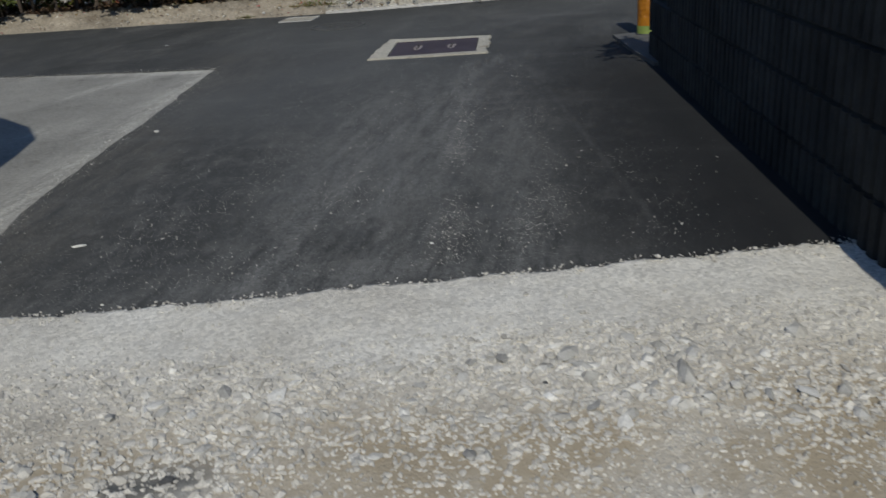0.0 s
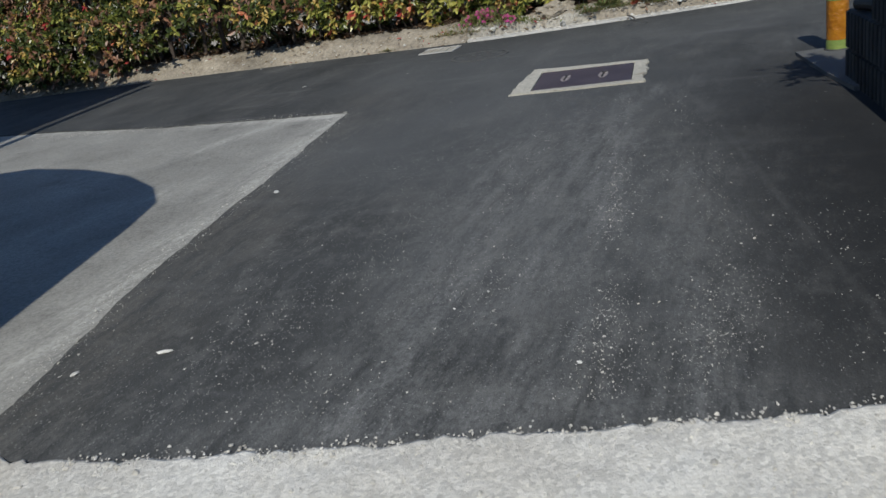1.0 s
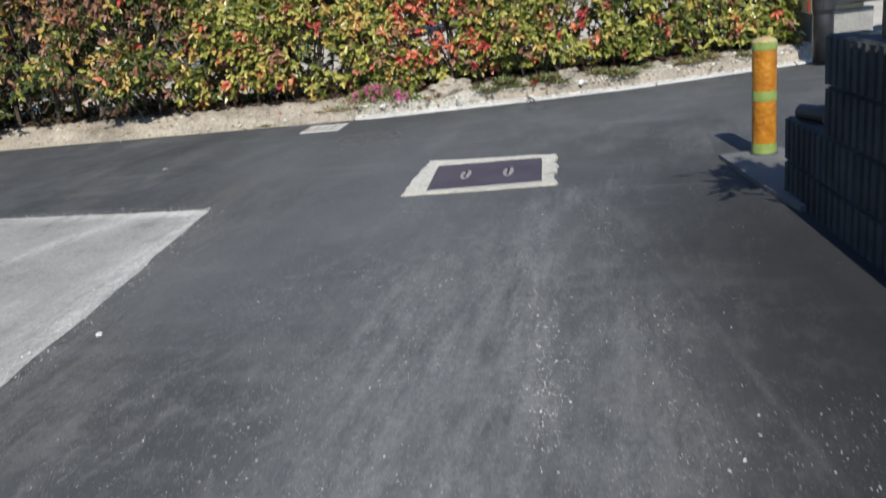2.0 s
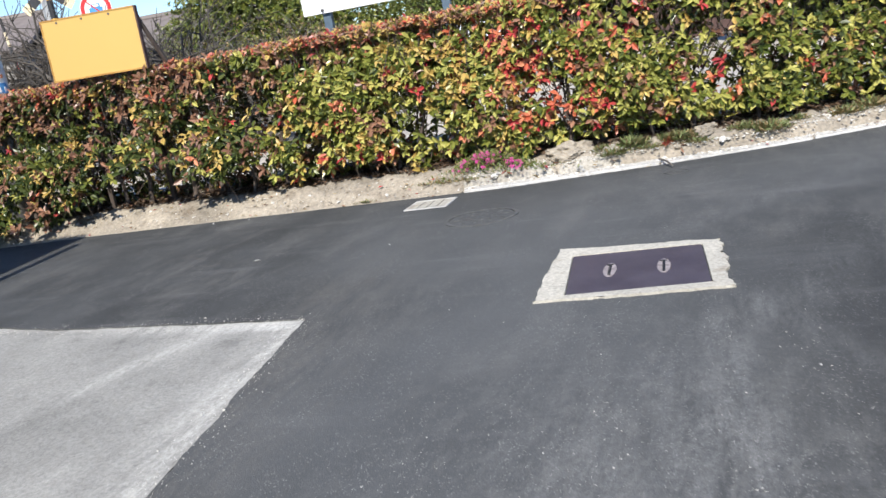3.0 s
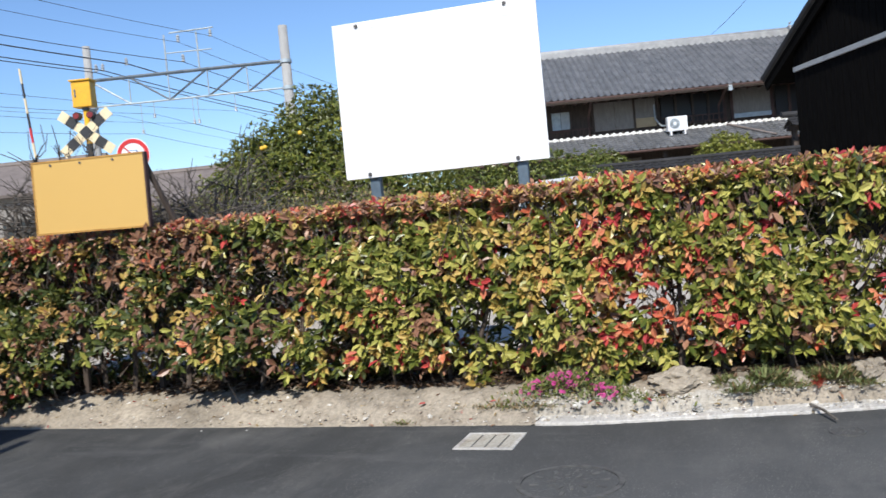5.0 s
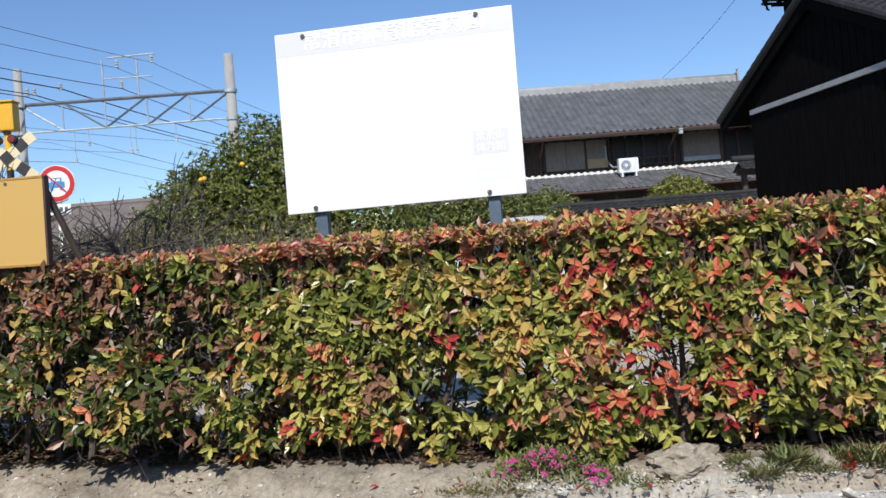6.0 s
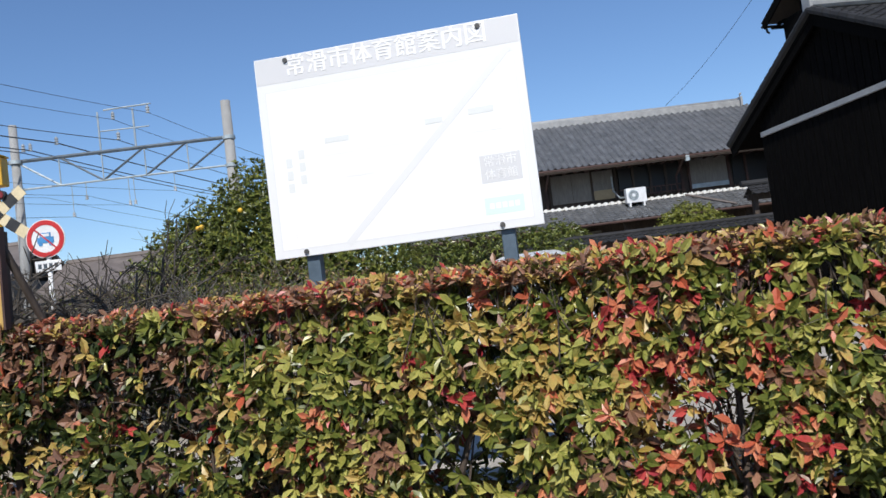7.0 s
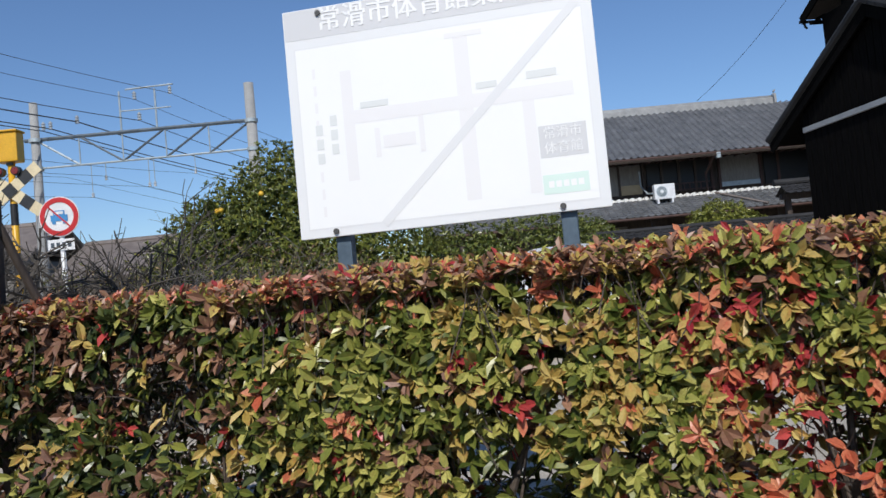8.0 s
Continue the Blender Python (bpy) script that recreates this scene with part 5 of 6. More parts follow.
def road_sign():
    t = thing("road_sign", "round red-rimmed no-vehicles road sign on a white post", "road sign", facing(-10.68, 17.19))
    smooth(part("post", tube([(0, 0.03, 0), (0, 0.03, 2.8)], 0.035, 14), SIGN_WHITE, t))
    plate = part("plate", disc(0.285, 0.012, 48, pose(0, -0.014, 2.86, 90, 0, 0)), SIGN_WHITE, t)
    bm = bmesh.new()
    rings = [[bm.verts.new((r * math.cos(k * math.tau / 48), y, 2.86 + r * math.sin(k * math.tau / 48))) for k in range(48)] for r, y in ((0.272, -0.0215), (0.272, -0.027), (0.205, -0.027), (0.205, -0.0215))]
    for a, b in zip(rings, rings[1:]):
        for k in range(48):
            bm.faces.new((a[k], a[(k + 1) % 48], b[(k + 1) % 48], b[k]))
    part("red_rim", bm, SIGN_RED, plate, "red rim")
    car = part("car_symbol", box((0, -0.025, 2.84), (0.24, 0.006, 0.085), 0.0), SIGN_BLUE, plate, "blue car outline")
    part("cabin", box((0, -0.025, 2.915), (0.16, 0.006, 0.065)), SIGN_BLUE, car)
    part("windscreen", box((0, -0.029, 2.913), (0.12, 0.004, 0.04)), SIGN_WHITE, car)
    for x in (-0.075, 0.075):
        part("wheel", box((x, -0.025, 2.78), (0.05, 0.006, 0.045)), SIGN_BLUE, car)
    part("slash", box((0, -0.031, 2.86), (0.44, 0.003, 0.02), 0, pose(0, 0, 0) @ Matrix.Translation((0, 0, 2.86)) @ pose(0, 0, 0, 0, 45, 0) @ Matrix.Translation((0, 0, -2.86))), SIGN_RED, plate, "red slash")
    sub = part("sub_plate", box((0, -0.014, 2.46), (0.38, 0.008, 0.16), 0.003), SIGN_WHITE, t, "small white plate")
    for i in range(4):
        part("character_bar", box((-0.12 + i * 0.08, -0.020, 2.46), (0.05, 0.003, 0.07)), INK, sub)


road_sign()


def railway():
    m1, m2 = Vector((-14.09, 28.0, 0)), Vector((-19.81, 26.0, 0))
    for m in (m1, m2):
        t = thing("catenary_mast", "grey concrete railway mast carrying a lattice beam", "mast", Matrix.Translation(m), "railway masts")
        wide = 1.0 if m is m1 else 0.82
        smooth(part("shaft", tube([(0, 0, 0), (0, 0, 7.62)], [0.19 * wide, 0.135 * wide], 20), POLE, t))
        for z in (5.75, 6.55):
            part("collar", tube([(0, 0, z - 0.05), (0, 0, z + 0.05)], 0.18, 16), GALV, t)
    b = thing("lattice_beam", "galvanised steel lattice beam across the railway", "beam")
    d = (m1 - m2)
    L = d.length
    d.normalize()
    zt, zb = 6.57, 5.76
    P = lambda s, z: tuple(m2 + d * s + Vector((0, 0, z)))
    part("top_chord", tube([P(-0.3, zt), P(L + 0.1, zt)], 0.055, 6), DARKSTEEL, b)
    part("bottom_chord", tube([P(0.1, zb), P(L, zb)], 0.03, 6), GALV, b)
    n = 5
    for i in range(n):
        s0, s1 = L * i / n, L * (i + 1) / n
        up = i >= 2
        part("diagonal", tube([P(s0, zb if up else zt), P(s1, zt if up else zb)], 0.032, 6), DARKSTEEL if i else GALV, b)
        if i:
            part("upright", tube([P(s0, zb), P(s0, zt)], 0.02, 6), GALV, b)
    # frame with insulators above the beam
    for s in (2.42, 3.42):
        part("standard", tube([P(s, zt), P(s, 7.72)], 0.028, 6), GALV, b)
    part("cross_arm", tube([P(2.6, 7.76), P(3.95, 7.80)], 0.025, 6), GALV, b)
    part("cross_arm", tube([P(2.42, 7.16), P(3.85, 7.16)], 0.02, 6), GALV, b)
    for s, z in ((2.85, 7.55), (3.85, 7.62), (2.95, 6.95), (1.2, 7.02), (0.25, 6.92), (0.45, 6.92)):
        ins = part("insulator", tube([P(s, z + 0.14), P(s, z + 0.07), P(s, z + 0.06), P(s, z), P(s, z - 0.01), P(s, z - 0.08)], [0.02, 0.06, 0.03, 0.06, 0.03, 0.06], 10), CERAMIC, b)
    for s, z in ((1.9, 5.4), (3.1, 5.1), (3.25, 5.1), (4.4, 5.35), (1.5, 4.95)):
        part("dropper", tube([P(s, zb), P(s, z)], 0.012, 5), GALV, b)
        part("insulator", tube([P(s, z), P(s, z - 0.06), P(s, z - 0.07), P(s, z - 0.13)], [0.02, 0.05, 0.025, 0.05], 8), CERAMIC, b)
    way = Vector((-0.04, 1.0, 0)).normalized()
    runs = [(3.85, 7.55, 0.007), (2.85, 7.46, 0.007), (2.95, 6.85, 0.011), (1.2, 6.98, 0.019), (0.45, 6.85, 0.016), (0.25, 6.80, 0.014), (1.9, 5.38, 0.006), (0.8, 5.45, 0.005), (1.5, 4.82, 0.006), (3.1, 4.97, 0.005), (4.4, 5.22, 0.005)]
    for s, z, r in runs:
        c = m2 + d * s
        pts = []
        for k in range(-16, 25):
            y = k * 1.75
            span = (y % 28.0) / 28.0
            sag = 4 * span * (1 - span)
            pts.append(tuple(c + way * y + Vector((0, 0, z - 0.55 * sag * (1 if r < 0.012 else 0.7)))))
        w = solid("overhead_wire", tube(pts, r, 5), WIRE, "thin dark overhead railway wire", "wire", None, "overhead wires")
    a, e = Vector((3.0, 34, 12.0)), Vector((-2.6, 43, 8.0))
    solid("service_cable", tube([tuple(a.lerp(e, i / 10) - Vector((0, 0, 0.5 * (i / 10) * (1 - i / 10) * 4))) for i in range(11)], 0.008, 5), WIRE, "slack service cable dropping to the house roof", "cable", None, "service cables")


railway()


def crown_points(blobs, n, rng, shell=0.7):
    vol = np.array([b[3] * b[4] * b[5] for b in blobs])
    which = rng.choice(len(blobs), n, p=vol / vol.sum())
    d = rng.normal(0, 1, (n, 3))
    d /= np.linalg.norm(d, axis=1, keepdims=True)
    r = rng.uniform(shell, 1.05, n) ** 1.0
    B = np.array(blobs)[which]
    lump = np.array([noise.noise(Vector(q) * 2.3 + Vector((w, 0, 0))) for q, w in zip(d, which)])
    return B[:, :3] + d * B[:, 3:] * (r * (1 + 0.25 * lump))[:, None], d


def leafy(name, label, category, at, blobs, n, per, size, mats, weights, trunk, seed, fruit=()):
    rng = np.random.default_rng(seed)
    t = thing(name, label, category, pose(*at))
    pts, ax = crown_points(blobs, n, rng)
    ok = pts[:, 2] > 0.1
    pts, ax = pts[ok], ax[ok]
    b, al, up, sz, own = whorls(pts, ax + np.array([[0, 0, 0.5]]), per, size, rng)
    k = rng.choice(len(mats), len(b), p=weights)
    tagged(part("crown", leaves("crown", b, al, up, sz, sz * 0.46, mats, k, rng), None, t), kind="stuff")
    bm = bmesh.new()
    tube([(0, 0, 0), (0.03, 0.02, trunk * 0.5), (0, 0, trunk)], [0.13, 0.1, 0.07], 9, bm)
    for bl in blobs:
        tube([(0, 0, trunk * 0.6), (bl[0] * 0.5, bl[1] * 0.5, (trunk + bl[2]) * 0.5), (bl[0], bl[1], bl[2])], [0.07, 0.045, 0.015], 6, bm)
    part("trunk", bm, BARK, t)
    fm = bmesh.new()
    if fruit:
        bmesh.ops.create_icosphere(fm, subdivisions=2, radius=0.048)
        fme = mesh_of(fm, "fruit", FRUIT)
        for p in fruit:
            ob = part("fruit", fme, None, t, "ripe orange fruit")
            ob.location = p
            smooth(ob)
    return t


CIT = [LEAF_DARK, LEAF_GREEN]
leafy("citrus_tree", "dense dark green citrus tree with orange fruit", "tree", (-9.25, 21.8, 0.05),
      [(-0.1, 0, 2.6, 1.5, 1.3, 1.5), (-1.5, -0.2, 2.1, 1.4, 1.1, 1.4), (-2.3, -0.3, 1.5, 1.0, 0.9, 1.1), (-3.0, -0.4, 1.3, 0.9, 0.8, 0.95), (-0.9, -0.4, 2.9, 1.0, 0.9, 1.0), (1.2, 0, 2.1, 1.3, 1.2, 1.3), (-0.5, 0, 3.55, 0.8, 0.8, 0.8), (0.4, 0.2, 3.5, 0.9, 0.8, 0.8), (-1.9, -0.2, 2.5, 1.0, 0.9, 1.0), (-2.7, -0.3, 2.0, 0.8, 0.8, 0.85), (0, -0.3, 1.2, 2.1, 1.3, 0.9)],
      14500, 6, 0.092, [LEAF_DARK, LEAF_GREEN, LEAF_PINE], [0.5, 0.3, 0.2], 1.4, 31, [(-1.12, -1.25, 3.05), (-1.03, -1.27, 3.06), (-0.2, -1.25, 3.25), (0.75, -1.25, 3.2)])
leafy("evergreen_shrub", "broad dark evergreen shrub behind the board", "shrub", (-6.0, 23.0, 0.05),
      [(-2.6, 0, 1.3, 1.3, 1.0, 1.1), (-0.9, 0, 1.45, 1.3, 1.0, 1.05), (0.6, 0, 1.5, 1.2, 1.0, 1.0), (1.5, 0, 1.35, 0.9, 0.8, 0.95)], 4600, 6, 0.095, CIT, [0.6, 0.4], 0.7, 32)
leafy("garden_shrub", "clipped yellow-green garden shrub before the house", "shrub", (-2.0, 36.6, 0.05),
      [(-0.1, 0, 2.62, 1.05, 1.0, 0.72), (-0.8, 0, 2.30, 0.8, 0.9, 0.5), (0.6, 0, 2.30, 0.85, 0.9, 0.45), (0, 0, 1.9, 0.6, 0.6, 0.8)], 2900, 6, 0.10, [LEAF_PINE, LEAF_GREEN], [0.7, 0.3], 2.2, 33)
leafy("garden_shrub", "dark garden tree beside the house wall", "shrub", (-6.3, 35.4, 0.05),
      [(0, 0, 2.5, 0.9, 0.8, 0.8), (0.5, 0, 2.1, 0.9, 0.8, 0.6)], 1200, 6, 0.11, CIT, [0.6, 0.4], 1.6, 34)
leafy("weedy_shrub", "low dull green weeds among bare twigs", "shrub", (-10.2, 16.6, 0.05),
      [(-1.4, 0.5, 1.0, 1.3, 0.8, 0.85), (0.2, 0.6, 1.15, 1.5, 0.8, 0.95), (1.9, 0.8, 1.2, 1.4, 0.8, 0.95), (3.3, 1.0, 1.15, 1.3, 0.7, 0.9)], 4300, 5, 0.06, [LEAF_PINE, LITTER, DRYGRASS, LEAF_GREEN], [0.3, 0.3, 0.15, 0.25], 0.4, 35)


def bare_tree(x, y, h, spread, seed, mt, label, r0=0.05, levels=4):
    rng = random.Random(seed)
    t = thing("bare_tree", label, "tree", pose(x, y, 0.05), "bare trees")
    trunk, limbs = bmesh.new(), bmesh.new()

    def grow(p, d, length, r, level):
        q = p + d * length * 0.5 + Vector((rng.gauss(0, 0.06), rng.gauss(0, 0.06), rng.gauss(0, 0.04))) * length
        e = p + d * length
        tube([p, q, e], [r, r * 0.8, r * 0.6], 6 if level < 2 else 4, trunk if level == 0 else limbs, False)
        if level >= levels:
            return
        for _ in range(rng.randint(2, 4)):
            nd = (d + Vector((rng.gauss(0, spread), rng.gauss(0, spread * 0.8), rng.gauss(-0.02, 0.45)))).normalized()
            s = p.lerp(e, rng.uniform(0.5, 1.0))
            grow(s, nd, length * rng.uniform(0.6, 0.85), r * 0.55, level + 1)

    for k in range(3 if levels > 3 else 2):
        grow(Vector((rng.gauss(0, 0.1), rng.gauss(0, 0.1), -0.05)), Vector((rng.gauss(0, 0.35), rng.gauss(0, 0.3), 1)).normalized(), h * 0.62, r0, 0)
    part("trunk", trunk, mt, t)
    tagged(part("twig_tangle", limbs, mt, t), kind="stuff")


for i, (x, y, h, mt) in enumerate([(-9.4, 15.0, 1.9, DARKTWIG), (-8.6, 15.6, 1.8, DARKTWIG), (-10.6, 15.2, 2.0, DARKTWIG), (-7.9, 16.4, 1.7, TWIG), (-7.0, 17.0, 1.6, TWIG), (-6.4, 17.2, 1.45, TWIG), (-8.4, 18.0, 1.9, TWIG), (-9.6, 18.5, 2.0, TWIG),
                              (-7.4, 15.4, 1.45, TWIG), (-11.8, 15.6, 2.0, DARKTWIG), (-6.9, 15.9, 1.4, TWIG), (-9.0, 16.2, 1.9, DARKTWIG), (-10.0, 16.0, 2.0, TWIG), (-8.0, 17.4, 1.7, TWIG), (-7.3, 18.4, 1.7, TWIG), (-11.0, 17.0, 2.0, TWIG),
                              (-7.6, 16.0, 1.5, DARKTWIG), (-9.9, 17.2, 1.8, DARKTWIG)]):
    bare_tree(x, y, h * (0.86 if mt is TWIG else 0.95), 0.8, 40 + i, mt, "leafless grey garden shrub with tangled twigs", 0.04 if mt is TWIG else 0.07)
bare_tree(-8.75, 14.3, 2.0, 0.95, 91, DARKTWIG, "leafless gnarled fruit tree with a thick dark trunk", 0.085)


# ---- tiled roofs and houses ----
def tiled_slope(width, length, m, material, col=0.27, course=0.24, name="roof_tiles", wave=1.0):
    """Rows of wavy clay tiles on a slope: x along the eave, y up the slope; each tile is an island of its own."""
    prof = [(0.0, 0.030), (0.10, 0.042), (0.2, 0.030), (0.32, 0.010), (0.55, 0.0), (0.8, 0.008), (0.98, 0.026)]
    prof = [(x, z * wave) for x, z in prof]
    nx, ny = int(width / col), int(length / course)
    verts, faces = [], []
    for j in range(ny):
        for i in range(nx):
            o = len(verts)
            jz = random.uniform(-0.003, 0.003)
            for x, z in prof:
                verts.append((i * col + x * col, j * course, z + (0.026 if wave < 1.5 else 0.014) + jz))
            for x, z in prof:
                verts.append((i * col + x * col, (j + 1) * course + 0.02, z + 0.002 + jz))
            for x, z in prof:
                verts.append((i * col + x * col, j * course, z + 0.004 + jz))
            k = len(prof)
            for a in range(k - 1):
                faces.append((o + a, o + a + 1, o + k + a + 1, o + k + a))
                faces.append((o + 2 * k + a, o + 2 * k + a + 1, o + a + 1, o + a))
    me = raw(name, verts, faces, [material])
    me.transform(m)
    return me


def slope_matrix(origin, along, up):
    x, y = Vector(along).normalized(), Vector(up).normalized()
    z = x.cross(y)
    return Matrix(((x.x, y.x, z.x, origin[0]), (x.y, y.y, z.y, origin[1]), (x.z, y.z, z.z, origin[2]), (0, 0, 0, 1)))


def tile_house():
    h = thing("tiled_house", "old two-storey timber house with grey kawara tile roofs", "house", pose(-4.16, 41.1, 0, 0, 0, 20))
    u0, u1 = -9.6, 7.6
    # storeys
    part("lower_wall", box(((u0 + u1) / 2, 3.6, 1.75), (u1 - u0 - 1.0, 6.0, 3.5)), TIMBER, h)
    part("upper_wall", box(((u0 + u1) / 2, 4.0, 4.75), (u1 - u0 - 1.0, 5.8, 2.3)), TIMBER, h)
    # main roof
    rise, run = 2.55, 4.8
    roof = part("main_roof", box(((u0 + u1) / 2, 1.95, 6.845), (u1 - u0, 5.66, 0.08), 0, Matrix.Translation((0, 1.95, 6.845)) @ Matrix.Rotation(math.atan2(rise, run), 4, "X") @ Matrix.Translation((0, -1.95, -6.845))), TIMBER, h)
    up = Vector((0, run, rise)).normalized()
    tagged(part("roof_tiles", tiled_slope(u1 - u0, 5.52, slope_matrix((u0, -0.42, 5.66), (1, 0, 0), up), TILE, wave=1.7), None, roof), kind="stuff")
    part("back_slope", box(((u0 + u1) / 2, 7.1, 6.84), (u1 - u0, 5.6, 0.1), 0, Matrix.Translation((0, 7.1, 6.84)) @ Matrix.Rotation(-math.atan2(rise, run), 4, "X") @ Matrix.Translation((0, -7.1, -6.84))), TILE, roof)
    for gx in (u0 + 0.5, u1 - 0.5):
        bm = bmesh.new()
        a = [bm.verts.new((gx + s, y, z)) for s in (-0.06, 0.06) for y, z in ((1.1, 5.8), (8.0, 5.8), (4.5, 7.85))]
        bm.faces.new(a[:3]); bm.faces.new(a[3:][::-1])
        for i in range(3):
            bm.faces.new((a[i], a[(i + 1) % 3], a[3 + (i + 1) % 3], a[3 + i]))
        part("gable_wall", bm, PLASTER, h)
    part("ridge_course", box(((u0 + 6.55) / 2, 4.5, 8.32), (6.55 - u0, 0.28, 0.36), 0.03), RIDGE, roof)
    smooth(part("ridge_cap", tube([(u0, 4.5, 8.51), (6.5, 4.5, 8.51)], 0.10, 12), RIDGE, roof))
    orn = part("ridge_end_tile", box((6.62, 4.5, 8.38), (0.10, 0.5, 0.55), 0.04), RIDGE, roof)
    part("finial", tube([(6.62, 4.5, 8.62), (6.66, 4.5, 8.78), (6.74, 4.5, 8.85)], [0.06, 0.05, 0.02], 8), RIDGE, orn)
    # eaves gutter and pipes
    part("gutter", tube([(u0, -0.50, 5.61), (u1, -0.50, 5.61)], 0.045, 8), BROWN, h, "brown eaves gutter")
    for u in np.arange(u0 + 0.3, u1, 0.45):
        part("rafter", box((u, 0.25, 5.62), (0.06, 1.5, 0.08)), BROWN, h)
    for u, mt in ((1.98, BROWN), (-3.4, BROWN)):
        part("downpipe", tube([(u, -0.5, 5.55), (u, -0.3, 5.45), (u + 0.02, 0.78, 5.0), (u + 0.02, 0.78, 4.1)], 0.045, 8), mt, h)
    part("hopper", box((2.12, -0.48, 5.50), (0.16, 0.16, 0.22), 0.02), GALV, h)
    part("refrigerant_pipe", tube([(-0.62, 0.9, 5.3), (-0.62, 0.85, 4.7), (-0.5, 0.4, 4.35), (-0.35, 0.0, 4.3)], 0.035, 8), GALV, h)
    # upper storey bays
    f = 1.08
    for u, w, z0, z1, mt, nm in ((-2.68, 0.86, 4.42, 5.6, SHUTTER, "shutter"), (-1.84, 0.78, 4.42, 5.6, SHUTTER, "shutter"), (-0.96, 0.86, 4.80, 5.6, SHUTTER, "shutter"), (-0.96, 0.86, 4.42, 4.80, BEIGE, "panel"), (3.45, 1.55, 4.55, 5.65, SHUTTER, "shutter"), (3.45, 1.55, 4.42, 4.6, GALV, "panel")):
        part(nm, box((u, f - 0.03 - (0.03 if nm == "panel" else 0), (z0 + z1) / 2), (w, 0.05, z1 - z0), 0.006), mt, h)
    for u in (-4.68, -4.30):
        w = part("window", box((u, f - 0.02, 5.0), (0.36, 0.04, 0.72)), GALV if u < -4.5 else CERAMIC, h)
        part("window_frame", box((u, f - 0.05, 4.55), (0.38, 0.04, 0.05)), BROWN, w)
    part("dark_glazing", box((1.0, f - 0.02, 4.98), (2.6, 0.03, 1.2)), WINDOW_DARK, h)
    part("dark_glazing", box((5.4, f - 0.02, 4.98), (1.9, 0.03, 1.2)), WINDOW_DARK, h)
    for u in (-5.2, -4.05, -3.15, -1.43, -0.45, 0.3, 1.0, 1.65, 2.3, 2.62, 4.28, 5.0):
        part("pillar", box((u, f - 0.06, 4.95), (0.09, 0.10, 1.5)), BROWN if u > 2 else TIMBER, h)
    for z in (4.42, 4.68):
        part("railing", box((1.0, f - 0.22, z), (2.7, 0.04, 0.045)), BROWN, h)
    for u in np.arange(-0.2, 2.3, 0.22):
        part("baluster", box((u, f - 0.22, 4.55), (0.03, 0.03, 0.26)), BROWN, h)
    for u in np.arange(-5.8, -3.3, 0.22):
        part("baluster", box((u, f - 0.18, 4.45), (0.03, 0.03, 0.26)), BROWN, h)
    part("railing", box((-4.5, f - 0.18, 4.58), (2.6, 0.04, 0.045)), BROWN, h)
    # pent roof between the storeys
    pr, prun = 0.83, 1.95
    pent = part("pent_roof", box(((u0 + u1) / 2, -0.35, 3.70), (u1 - u0 - 0.4, 2.1, 0.06), 0, Matrix.Translation((0, -0.35, 3.70)) @ Matrix.Rotation(math.atan2(pr, prun), 4, "X") @ Matrix.Translation((0, 0.35, -3.70))), TIMBER, h)
    tagged(part("roof_tiles", tiled_slope(u1 - u0 - 0.4, 2.12, slope_matrix((u0 + 0.2, -1.32, 3.33), (1, 0, 0), (0, prun, pr)), TILE), None, pent), kind="stuff")
    bm = bmesh.new()
    for i in range(int((u1 - u0 - 0.6) / 0.27)):
        disc(0.075, 0.30, 12, pose(u0 + 0.4 + 0.27 * i, 0.55, 4.17, 90, 0, 0), bm)
    box(((u0 + u1) / 2, 0.58, 4.16), (u1 - u0 - 0.6, 0.24, 0.07), 0, None, bm)
    part("plaster_edging", bm, PLASTER, pent, "scalloped white plaster edging")
    part("hip_board", tube([(2.1, 0.50, 4.19), (3.5, -1.28, 3.44)], 0.05, 6), PALEROOF, pent, "brown timber strip down the pent roof")
    part("gutter", tube([(u0 + 0.2, -1.4, 3.28), (u1 - 0.2, -1.4, 3.28)], 0.05, 8), BROWN, pent)
    for u in (-8, -5.6, -3.2, -0.8, 1.6, 4.0, 6.4):
        part("veranda_post", box((u, -1.0, 1.65), (0.12, 0.12, 3.3)), TIMBER, h)
    for u in (-3.9, -2.0):
        part("screen", box((u, 0.55, 2.4), (1.2, 0.06, 1.5), 0.01), SHUTTER, h)


tile_house()


def air_conditioner():
    t = thing("air_conditioner", "white outdoor air-conditioning unit standing on the pent roof", "air conditioner", pose(-4.13, 41.05, 0, 0, 0, 20))
    part("casing", box((0, 0, 4.33), (0.80, 0.3, 0.58), 0.02), CARWHITE, t)
    grille = part("fan_grille", disc(0.21, 0.02, 32, pose(-0.12, -0.155, 4.33, 90, 0, 0)), GALV, t)
    part("hub", disc(0.06, 0.03, 16, pose(-0.12, -0.165, 4.33, 90, 0, 0)), CARWHITE, grille)
    for r in (0.11, 0.16):
        bm = bmesh.new()
        pts = [(-0.12 + r * math.cos(a), -0.17, 4.33 + r * math.sin(a)) for a in np.linspace(0, math.tau, 25)]
        part("ring", tube(pts, 0.008, 5, bm), IRON, grille)
    for x in (-0.28, 0.28):
        part("foot", box((x, 0, 3.97), (0.07, 0.32, 0.20), 0.01), CARWHITE, t)


air_conditioner()


